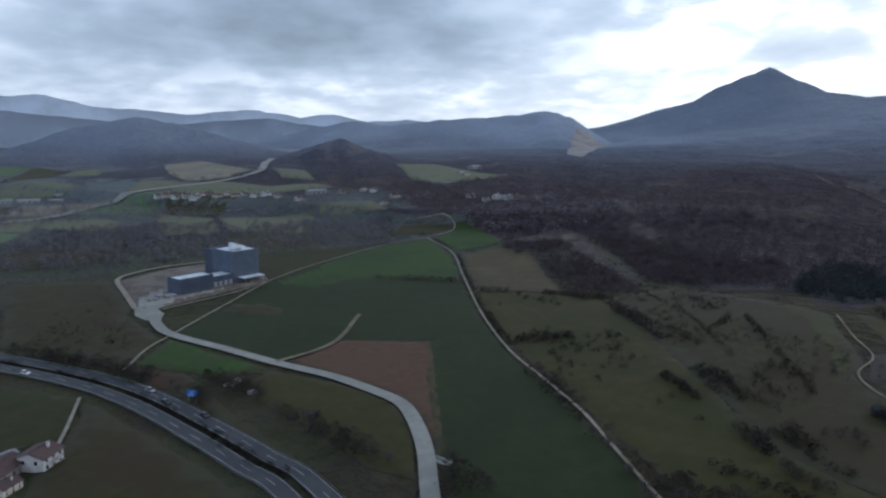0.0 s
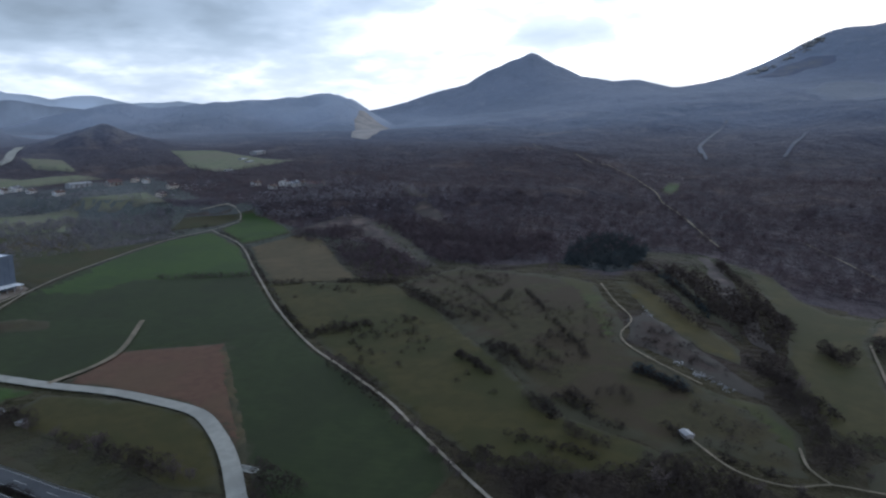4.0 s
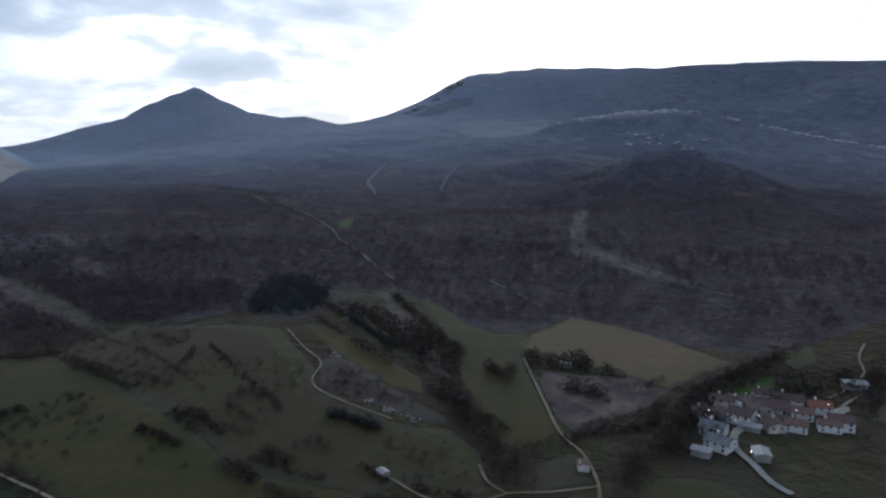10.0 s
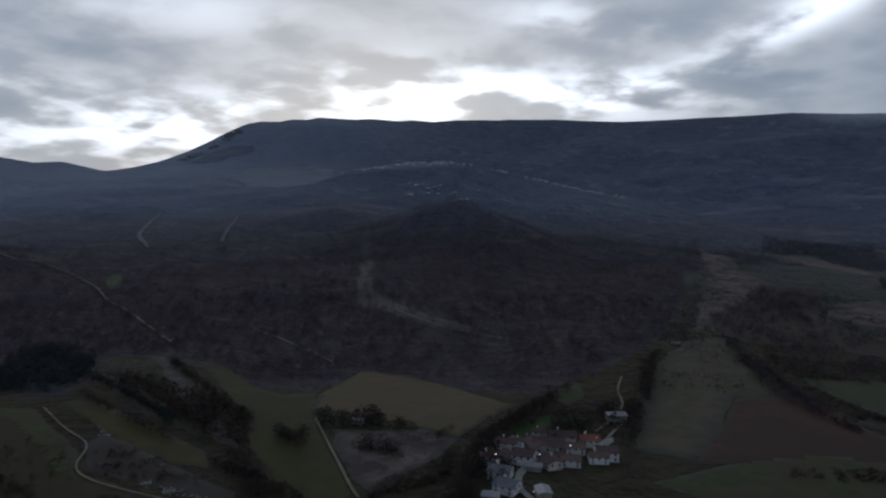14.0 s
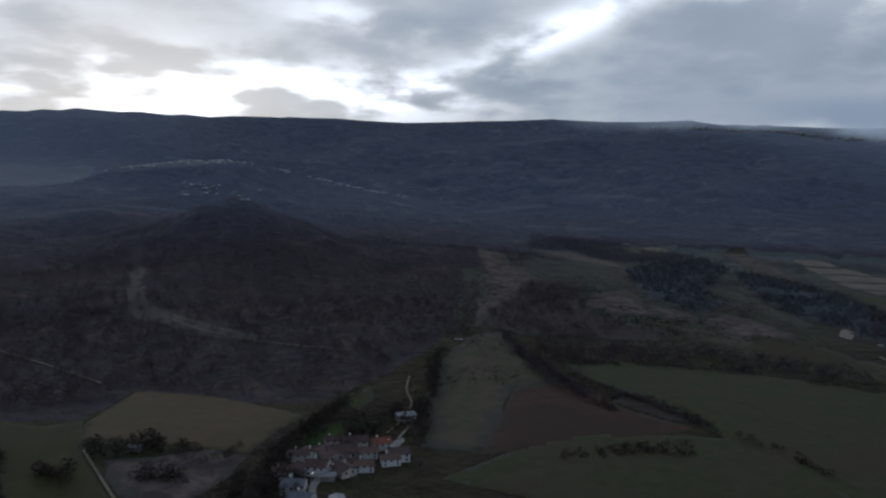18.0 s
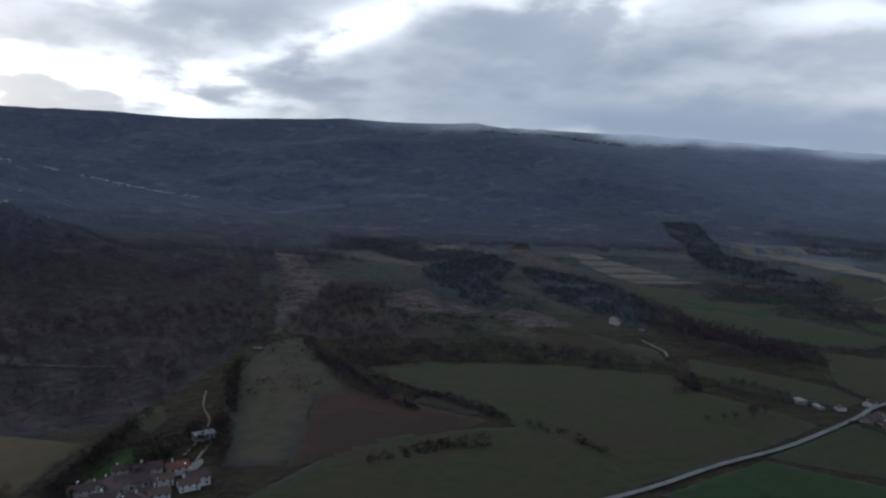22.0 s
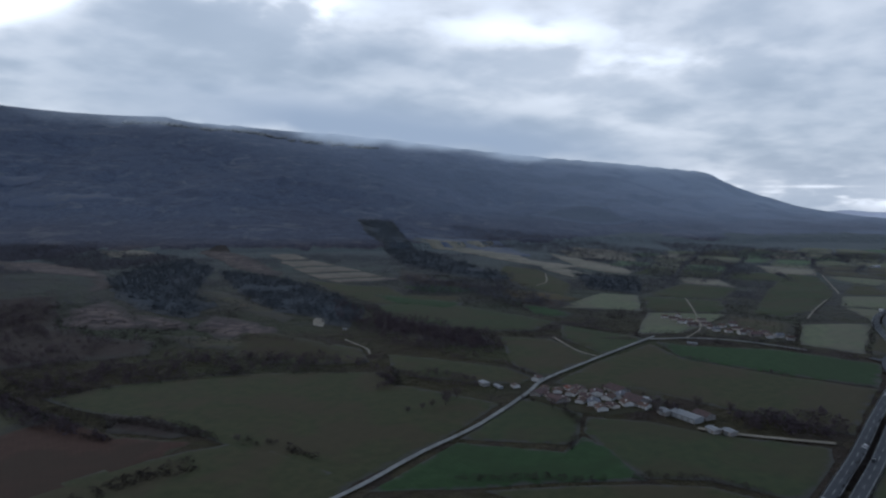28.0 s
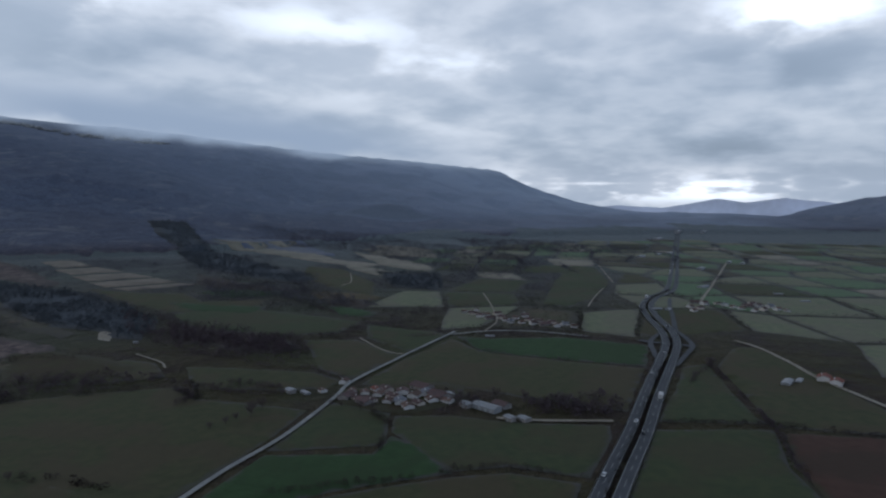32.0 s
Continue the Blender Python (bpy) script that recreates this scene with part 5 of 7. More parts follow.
woods("pine", 7.5, [(1365, 1386), (1455, 1346), (1251, 1104), (1156, 952), (985, 717), (881, 559), (820, 570), (855, 673), (921, 832), (1160, 1098), (1239, 1229)])
woods("pine", 7.5, [(994, 533), (999, 422), (835, 351), (840, 423)])
woods("bare", 8.5, [(178, 535), (217, 559), (284, 524), (320, 474), (365, 426), (368, 360), (339, 397), (269, 444), (206, 466), (171, 463)])
woods("bare", 12, [(143, 623), (180, 675), (276, 849), (345, 839), (284, 697), (288, 622), (312, 575), (289, 532), (221, 568), (179, 557), (170, 588), (160, 618)])
woods("bare", 7, [(514, 511), (513, 437), (513, 374), (481, 329), (457, 333), (470, 400), (461, 444)])
woods("bare", 8, [(492, 1497), (682, 1451), (667, 1421), (735, 1200), (619, 1130), (476, 1018), (519, 1312), (425, 1294)])
woods("bush", 5, [(114, 302), (132, 311), (164, 307), (179, 298), (158, 297), (128, 294)])
woods("bush", 6, [(823, 700), (849, 574), (760, 475), (750, 408), (694, 383), (732, 494), (757, 624)])
woods("bush", 8, [(291, 710), (366, 672), (395, 492), (395, 462), (322, 530), (297, 640)])
woods("bare", 12, [(1548, 1215), (1828, 912), (1481, 462), (1139, 296), (939, 344), (1062, 448), (1329, 746), (1406, 1005)])
woods("bare", 12, [(1996, 803), (1971, 447), (1836, 200), (1601, 174), (1546, 350), (1535, 547)])
woods("bush", 6.5, [(-318, 239), (-340, 309), (-273, 311), (-203, 279), (-137, 231), (-95, 227), (-77, 204), (-98, 197), (-120, 186), (-170, 201), (-233, 217)])
woods("bush", 4.5, [(-146, 205), (-123, 210), (-111, 197), (-122, 189), (-137, 193)])
woods("bush", 7, [(-184, 276), (-179, 285), (-139, 265), (-109, 247), (-135, 246), (-166, 254)])
woods("bush", 8, [(-381, 200), (-355, 238), (-251, 207), (-192, 182), (-152, 170), (-144, 140), (-198, 149), (-259, 158)])
woods("bush", 9, [(-606, 399), (-485, 440), (-317, 385), (-307, 326), (-319, 253), (-360, 249), (-459, 279)])
woods("bush", 8, [(322, 1346), (320, 986), (264, 783), (180, 729), (219, 930)])
woods("bush", 8, [(298, 740), (370, 622), (383, 472), (348, 445), (285, 580), (264, 658)])
hedge(2.4, [(-346, 255), (-277, 233), (-228, 214), (-195, 204)])
hedge(2.4, [(-209, 205), (-172, 192), (-145, 186), (-125, 184)])
hedge(2.2, [(-341, 286), (-280, 264), (-214, 231), (-171, 211)])
hedge(2.2, [(-338, 320), (-284, 300), (-225, 261), (-169, 225)])
hedge(2.6, [(-144, 155), (-128, 161), (-108, 165), (-91, 172)])
hedge(2.6, [(-144, 139), (-123, 146), (-104, 153), (-88, 165)])
hedge(2.2, [(-148, 227), (-140, 227), (-127, 223)])
hedge(3.4, [(156, 545), (151, 475), (162, 430), (166, 378), (164, 360)])
hedge(3, [(171, 382), (195, 378), (203, 350), (209, 325)])
hedge(3.2, [(212, 314), (218, 283), (219, 257)])
hedge(3.4, [(365, 358), (379, 317), (380, 277)])
hedge(3, [(375, 350), (340, 311)])
hedge(3.2, [(-136, 276), (-106, 264), (-81, 248)])
hedge(2.6, [(-149, 230), (-137, 230), (-124, 226)])
hedge(2.6, [(-111, 312), (-96, 307), (-83, 302)])
hedge(2.6, [(-100, 350), (-80, 343), (-58, 334)])
hedge(2.6, [(-76, 305), (-62, 302), (-51, 300)])
hedge(3, [(-644, 255), (-545, 246), (-452, 214), (-357, 179), (-279, 156), (-225, 144), (-182, 137), (-147, 131), (-132, 127)])
hedge(3.2, [(-394, 195), (-376, 214), (-357, 238)])
hedge(3, [(-281, 158), (-281, 171), (-276, 190)])
hedge(3.2, [(-447, 167), (-422, 194)])
hedge(3.4, [(-212, 192), (-171, 181), (-143, 174), (-121, 171), (-104, 172)])
hedge(3.4, [(-319, 242), (-244, 220), (-217, 209), (-170, 201), (-147, 192)])
hedge(2.2, [(-147, 228), (-134, 227), (-125, 228)])
hedge(2.6, [(-116, 198), (-100, 193), (-84, 194), (-75, 196)])
hedge(3.2, [(-250, 381), (-187, 331), (-146, 306), (-121, 283)])
hedge(3.2, [(-212, 349), (-170, 320), (-135, 289)])
hedge(3, [(-56, 251), (-49, 263), (-35, 274), (-23, 294)])
hedge(3, [(-78, 148), (-72, 158), (-62, 166)])
hedge(3.4, [(-37, 291), (-23, 312), (-10, 338), (4, 382)])
hedge(3, [(174, 459), (213, 455), (273, 431), (323, 387), (352, 347), (339, 315)])
hedge(3, [(163, 493), (159, 439), (160, 389), (164, 361)])
hedge(3.4, [(168, 434), (186, 383), (200, 329), (208, 303), (217, 279)])
hedge(3.4, [(113, 298), (129, 305), (153, 305), (179, 301)])
hedge(3.4, [(362, 333), (361, 288), (372, 269)])
hedge(3.4, [(429, 464), (427, 433), (440, 405), (424, 322), (429, 286), (415, 251)])
hedge(3.4, [(241, 190), (263, 163), (281, 137), (297, 121), (312, 97), (312, 59)])
hedge(3.4, [(539, 305), (577, 244)])
hedge(3.4, [(535, 191), (530, 119), (532, 60)])
hedge(3.6, [(296, 437), (323, 407), (360, 355), (376, 283)])
hedge(3.6, [(427, 290), (413, 257)])
hedge(3.6, [(356, 195), (339, 175), (307, 166)])
hedge(3.4, [(404, 35), (415, 5), (424, -24), (425, -50), (426, -79)])
hedge(3.4, [(571, 17), (495, -3), (419, -24), (363, -32), (333, -43)])
hedge(3.6, [(482, 28), (573, 13)])
hedge(4, [(351, 347), (342, 319), (324, 316)])
hedge(4, [(663, 432), (609, 344), (588, 249)])
hedge(4, [(518, 507), (510, 387), (549, 334)])
hedge(4, [(582, 202), (634, 175), (618, 119), (609, 69)])
hedge(3.5, [(-516, -85), (-513, -53), (-532, -20)])
hedge(3.2, [(-214, 86), (-190, 81), (-173, 75)])
hedge(3.5, [(-459, 139), (-439, 165), (-420, 197)])
hedge(3.2, [(-388, 196), (-360, 241), (-319, 237)])
hedge(5, [(-575, 83), (-586, 157), (-605, 210)])
hedge(3.2, [(-215, 191), (-197, 187), (-180, 184), (-162, 181), (-153, 179), (-142, 175)])
hedge(3.0, [(-189, 204), (-171, 198), (-152, 192), (-140, 189)])
hedge(4.2, [(-248, 151), (-228, 149), (-206, 146), (-184, 140), (-158, 134), (-137, 132)])
hedge(3.2, [(-376, 185), (-338, 174), (-314, 168), (-285, 158), (-255, 151)])
hedge(3.6, [(-280, 156), (-278, 166), (-277, 173), (-277, 182), (-273, 189)])
hedge(3.6, [(-145, 199), (-140, 207), (-132, 203)])
hedge(3.6, [(-266, 238), (-249, 233), (-233, 229)])
hedge(3.0, [(-228, 213), (-208, 211), (-191, 206)])
hedge(4.0, [(-195, 226), (-194, 234), (-185, 233)])
hedge(4.6, [(-114, 316), (-101, 307), (-84, 310)])
hedge(4.2, [(-103, 343), (-89, 345), (-72, 343), (-55, 338)])
hedge(4.0, [(-80, 311), (-68, 304), (-53, 305)])
hedge(4.4, [(-50, 324), (-38, 324), (-33, 337)])
hedge(4.6, [(-231, 344), (-190, 313), (-163, 296), (-132, 281)])
hedge(5.0, [(-220, 421), (-183, 380), (-151, 345), (-130, 325)])
hedge(4.6, [(-107, 270), (-89, 247), (-76, 228), (-67, 216)])
hedge(4.2, [(-72, 228), (-65, 240), (-57, 247), (-53, 263), (-43, 276), (-32, 286)])
hedge(4.2, [(-33, 288), (-23, 312), (-12, 337), (10, 382)])
hedge(4.4, [(-132, 169), (-121, 172), (-104, 170), (-94, 173), (-77, 177)])
hedge(4.0, [(-140, 136), (-134, 143), (-126, 150), (-112, 154), (-99, 161)])
hedge(4.2, [(-123, 127), (-113, 134), (-104, 143), (-92, 154), (-79, 162)])
hedge(3.0, [(-345, 239), (-342, 252), (-311, 247), (-270, 235)])
hedge(3.2, [(-307, 294), (-265, 278), (-248, 252)])
hedge(3.4, [(159, 565), (154, 506), (153, 465)])
hedge(2.8, [(159, 452), (163, 423), (168, 390), (166, 358)])
hedge(2.8, [(170, 378), (189, 379), (196, 358), (206, 323)])
hedge(3.0, [(114, 299), (130, 300), (153, 297), (175, 291)])
hedge(2.8, [(206, 323), (219, 315), (218, 287), (217, 268)])
hedge(3.6, [(172, 456), (212, 459), (259, 444), (299, 413), (339, 383), (366, 358)])
hedge(3.8, [(181, 538), (176, 499), (174, 461)])
clumps("evergreen_hedge", curve_through([(-147, 228), (-138, 228), (-124, 227)], 1.5), 4.2, "bush", "dense dark evergreen row on the hillside", False, 401, NEEDLES)
clumps("evergreen_hedge", curve_through([(-221, 359), (-194, 338), (-162, 309)], 2.2), 4.6, "pine", "row of dark young conifers on the slope", False, 402)
mountain_woods()
laid_by_hand = len(CLEARINGS)
far_hedges(patchwork([(560, -520), (2350, -800), (2250, 250), (1800, 560), (1400, 720), (900, 640), (560, 330)], 92, 0.25, 5))
far_hedges(patchwork([(-560, -160), (-900, -420), (-1600, -420), (-1500, 250), (-1150, 620), (-760, 420), (-640, 200), (-560, 60)], 105, -0.2, 6))
rough_land()
hedgerow_trees((
    [(-135, 132), (-119, 140), (-107, 152), (-94, 162), (-79, 169), (-69, 177)],
    [(-121, 128), (-103, 136), (-85, 147), (-74, 159)],
    [(-102, 178), (-87, 177), (-75, 182), (-66, 191)],
    [(-115, 274), (-100, 256), (-82, 232), (-68, 222), (-59, 214)],
    [(-36, 214), (-33, 240), (-23, 269), (-11, 297)],
    [(-30, 192), (-27, 213), (-24, 231)],
    [(-178, 134), (-150, 129), (-138, 126)],
    [(-269, 34), (-238, 44), (-208, 57), (-188, 67)],
    [(-347, -47), (-320, -22), (-275, 14)],
    [(-19, 279), (-11, 322), (5, 353), (18, 375)],
    [(48, 324), (57, 347), (66, 383)],
    [(210, 305), (203, 322)],
    [(350, 334), (332, 303)],
    [(-20, 262), (-24, 280), (-22, 300), (-16, 318)],
    [(0, 335), (14, 344), (30, 346), (46, 338)],
    [(18, 284), (30, 290), (44, 292)],
    [(365, 236), (362, 215), (360, 195)],
    [(410, 214), (418, 200), (416, 182), (410, 165)],
    [(366, 172), (374, 158), (388, 155)],
    [(300, 268), (318, 262), (340, 262)],
    [(397, 161), (413, 136), (420, 109), (433, 76)],
), 7.0, 4)


# ---- distance ----
def distant(name, tone, glow, points, drop, label, relief=14.0):
    """A far range with haze put into its tone and glow: a long wedge of land with a crest and two slopes."""
    m = bpy.data.materials.new(name)
    m.use_nodes = True
    q = Graph(m.node_tree)
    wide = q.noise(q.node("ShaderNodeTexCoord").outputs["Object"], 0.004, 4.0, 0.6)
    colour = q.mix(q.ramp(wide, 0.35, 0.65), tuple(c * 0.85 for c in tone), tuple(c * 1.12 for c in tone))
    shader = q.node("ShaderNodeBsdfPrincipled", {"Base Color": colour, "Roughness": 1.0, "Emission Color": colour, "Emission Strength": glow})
    m.node_tree.links.new(shader.outputs[0], q.node("ShaderNodeOutputMaterial").inputs[0])
    line = curve_through([(x, y) for x, y, z in points], 40.0)
    along = np.linspace(0, 1, len(line))
    base = np.concatenate([[0], np.cumsum(np.hypot(*np.diff(np.array(points)[:, :2], axis=0).T))])
    tops = np.interp(along, base / base[-1], [z for x, y, z in points]) + relief * fractal(line[:, 0], line[:, 1], 160, 3, 33)
    out = line / np.hypot(line[:, 0], line[:, 1])[:, None]
    front, rear = line - out * 120, line + out * 40
    n = len(line)
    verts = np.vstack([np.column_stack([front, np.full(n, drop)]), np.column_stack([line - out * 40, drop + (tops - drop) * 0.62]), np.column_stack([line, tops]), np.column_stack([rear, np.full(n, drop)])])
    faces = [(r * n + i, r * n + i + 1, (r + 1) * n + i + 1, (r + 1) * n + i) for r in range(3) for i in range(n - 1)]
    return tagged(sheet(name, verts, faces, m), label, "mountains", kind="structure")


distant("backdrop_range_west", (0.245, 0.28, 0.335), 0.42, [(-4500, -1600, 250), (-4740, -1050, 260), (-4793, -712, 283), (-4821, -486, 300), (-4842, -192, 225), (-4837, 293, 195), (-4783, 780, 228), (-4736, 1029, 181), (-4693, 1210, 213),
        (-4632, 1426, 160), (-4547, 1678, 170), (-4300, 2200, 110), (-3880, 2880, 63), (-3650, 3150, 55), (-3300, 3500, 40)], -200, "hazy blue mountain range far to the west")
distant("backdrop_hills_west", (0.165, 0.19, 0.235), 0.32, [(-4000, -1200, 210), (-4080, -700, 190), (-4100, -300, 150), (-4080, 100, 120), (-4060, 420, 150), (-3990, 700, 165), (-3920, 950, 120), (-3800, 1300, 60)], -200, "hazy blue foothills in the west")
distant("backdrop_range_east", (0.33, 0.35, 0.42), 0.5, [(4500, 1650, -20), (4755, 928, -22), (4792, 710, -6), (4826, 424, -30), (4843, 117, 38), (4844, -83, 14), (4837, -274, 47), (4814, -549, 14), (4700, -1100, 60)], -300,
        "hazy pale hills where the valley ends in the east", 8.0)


def cloud_bank():
    """Low cloud lying on the eastern ridge, part of the sky's backdrop."""
    m = bpy.data.materials.new("low_cloud")
    m.use_nodes = True
    q = Graph(m.node_tree)
    where = q.node("ShaderNodeTexCoord").outputs["Object"]
    up = q.node("ShaderNodeAttribute", attribute_name="rise").outputs["Fac"]
    puff = q.noise(q.node("ShaderNodeMapping", {"Vector": where, "Scale": (1, 1, 2.4)}).outputs[0], 0.0028, 5.0, 0.5, 0.3)
    ragged = q.math("ADD", up, q.math("MULTIPLY", q.math("SUBTRACT", puff, 0.5), 0.6))
    top = q.node("ShaderNodeAttribute", attribute_name="height").outputs["Fac"]
    thick = q.math("MULTIPLY", q.math("MULTIPLY", q.ramp(ragged, -0.04, 0.31), q.ramp(up, 0.0, 0.14)), q.ramp(top, 0.55, 1.0, 1.0, 0.0))
    ends = q.node("ShaderNodeAttribute", attribute_name="ends").outputs["Fac"]
    thick = q.math("MULTIPLY", thick, ends)
    light = q.node("ShaderNodeEmission", {"Color": (0.43, 0.48, 0.54, 1.0), "Strength": 1.0})
    clear_ = q.node("ShaderNodeBsdfTransparent")
    both = q.node("ShaderNodeMixShader", {0: thick, 1: clear_.outputs[0], 2: light.outputs[0]})
    m.node_tree.links.new(both.outputs[0], q.node("ShaderNodeOutputMaterial").inputs[0])
    crest_line = [(x, y, z) for x, y, z in CRESTS["main"][0][-7:]] + CRESTS["east"][0][1:8]
    line = curve_through([(x, y) for x, y, z in crest_line], 30.0)
    base = np.concatenate([[0], np.cumsum(np.hypot(*np.diff(np.array(crest_line)[:, :2], axis=0).T))])
    along = np.linspace(0, 1, len(line))
    tops = np.interp(along, base / base[-1], [z for x, y, z in crest_line])
    out = line / np.hypot(line[:, 0], line[:, 1])[:, None]
    n, rows = len(line), 24
    verts, rise, height = [], [], []
    for k in range(rows):
        s = k / (rows - 1)
        verts.append(np.column_stack([line - out * (330 - 60 * s), tops - 200 + 420 * s]))
        x, y, z = verts[-1].T
        rise.append(np.clip((z - ground(x, y)) / 260, 0, 1))
        height.append(np.full(n, s))
    faces = [(r * n + i, r * n + i + 1, (r + 1) * n + i + 1, (r + 1) * n + i) for r in range(rows - 1) for i in range(n - 1)]
    ob = sheet("backdrop_cloud", np.vstack(verts), faces, m)
    ob.data.attributes.new("rise", "FLOAT", "POINT").data.foreach_set("value", np.concatenate(rise))
    ob.data.attributes.new("height", "FLOAT", "POINT").data.foreach_set("value", np.concatenate(height))
    fade = np.clip((along - 0.16) / 0.3, 0, 1) * np.clip((1.0 - along) / 0.3, 0, 1)
    ob.data.attributes.new("ends", "FLOAT", "POINT").data.foreach_set("value", np.tile(fade, rows))
    return tagged(ob, "grey low cloud lying along the mountain ridge", "cloud", kind="structure")


cloud_bank()


# ---- buildings ----
def part(name, bm, material, parent, label=""):
    mesh = bpy.data.meshes.new(name)
    bm.to_mesh(mesh)
    bm.free()
    mesh.materials.append(material)
    ob = new(name, mesh)
    ob.parent = parent
    return tagged(ob, label)


def thing(name, label, category, group=""):
    return tagged(new(name), label, category, group)


def box(bm, x, y, z, sx, sy, sz, bevel=0.0):
    """A box from its middle below."""
    made = bmesh.ops.create_cube(bm, size=1.0)["verts"]
    bmesh.ops.scale(bm, vec=(sx, sy, sz), verts=made)
    bmesh.ops.translate(bm, vec=(x, y, z + sz / 2), verts=made)
    if bevel:
        edges = list({e for v in made for e in v.link_edges})
        bmesh.ops.bevel(bm, geom=edges, offset=bevel, segments=1, affect="EDGES")
    return bm


def boxed(*args, **more):
    return box(bmesh.new(), *args, **more)


def prism(bm, section, length):
    """A body with the given section across x and z, drawn out along y."""
    front = [bm.verts.new((x, -length / 2, z)) for x, z in section]
    rear = [bm.verts.new((x, length / 2, z)) for x, z in section]
    n = len(section)
    bm.faces.new(front)
    bm.faces.new(rear[::-1])
    for i in range(n):
        bm.faces.new((front[i], rear[i], rear[(i + 1) % n], front[(i + 1) % n]))
    bmesh.ops.recalc_face_normals(bm, faces=bm.faces)
    return bm


def on_ground(x, y, turn=0.0, sink=0.0, scale=1.0, spread=1.0):
    return pose(x, y, float(ground(x, y)) - sink, 0, 0, turn) @ Matrix.Diagonal((scale * spread, scale * spread, scale, 1))


WHITE = surface("white_render", (0.482, 0.461, 0.440), (0.608, 0.586, 0.566), 2.0, patch_to=(0.461, 0.440, 0.409), patch=3.5, vary=0.08)
CREAM = surface("cream_render", (0.478, 0.423, 0.358), (0.599, 0.532, 0.457), 2.0, patch_to=(0.370, 0.326, 0.283), patch=3.0, vary=0.1)
STONE = surface("grey_stone_wall", (0.216, 0.194, 0.178), (0.324, 0.292, 0.270), 0.8, patch_to=(0.173, 0.162, 0.152), patch=3.0, bump=0.6, bump_size=0.3, vary=0.1)
TILE = surface("terracotta_tiles", (0.117, 0.070, 0.055), (0.172, 0.102, 0.079), 1.2, patch_to=(0.093, 0.078, 0.067), patch=3.0, stripes=0.9, stripe_amount=0.4, vary=0.18)
OLD_TILE = surface("weathered_brown_tiles", (0.095, 0.061, 0.057), (0.138, 0.085, 0.080), 1.2, patch_to=(0.081, 0.064, 0.064), patch=2.5, stripes=0.9, stripe_amount=0.4, vary=0.18)
NEW_TILE = surface("bright_orange_tiles", (0.194, 0.076, 0.055), (0.246, 0.099, 0.069), 1.2, patch_to=(0.155, 0.073, 0.059), patch=3.0, stripes=0.9, stripe_amount=0.35)
SLATE = surface("grey_slate", (0.139, 0.139, 0.157), (0.202, 0.202, 0.220), 1.0, patch_to=(0.113, 0.113, 0.126), patch=2.0, stripes=0.9, stripe_amount=0.3)
SHEET = surface("pale_metal_sheet", (0.216, 0.219, 0.227), (0.303, 0.307, 0.317), 3.0, rough=0.5, patch_to=(0.271, 0.263, 0.260), patch=6.0, stripes=0.6, stripe_amount=0.2, vary=0.1)
DARK = surface("dark_window_glass", (0.018, 0.020, 0.024), (0.035, 0.038, 0.044), 0.5, rough=0.12, bump=0.0)
WOOD = surface("brown_timber", (0.09, 0.055, 0.035), (0.14, 0.085, 0.055), 0.6, bump_size=0.1)
CLADDING = surface("blue_grey_cladding", (0.067, 0.081, 0.111), (0.086, 0.103, 0.137), 4.0, rough=0.5, patch_to=(0.058, 0.069, 0.097), patch=9.0, stripes=0.55, stripe_amount=0.2)
CLADDING_LIGHT = surface("pale_blue_cladding", (0.096, 0.116, 0.154), (0.120, 0.139, 0.180), 4.0, rough=0.5, patch_to=(0.086, 0.102, 0.136), patch=9.0, stripes=0.55, stripe_amount=0.15)
ROOF_WHITE = surface("white_roof_membrane", (0.62, 0.65, 0.69), (0.75, 0.77, 0.80), 3.0, rough=0.7, patch_to=(0.5, 0.52, 0.55), patch=6.0)
STEEL = surface("galvanised_steel", (0.34, 0.35, 0.36), (0.45, 0.46, 0.47), 0.8, rough=0.4, metal=0.6, bump=0.1)
RUBBER = surface("black_rubber", (0.015, 0.015, 0.016), (0.028, 0.028, 0.028), 0.2, rough=0.8)
BLUE_SIGN = surface("blue_sign_face", (0.02, 0.13, 0.42), (0.03, 0.16, 0.50), 1.0, rough=0.5, bump=0.0)
PAINT_WHITE = surface("white_line_paint", (0.335, 0.335, 0.324), (0.419, 0.419, 0.402), 2.0, patch_to=(0.234, 0.234, 0.230), patch=5.0)


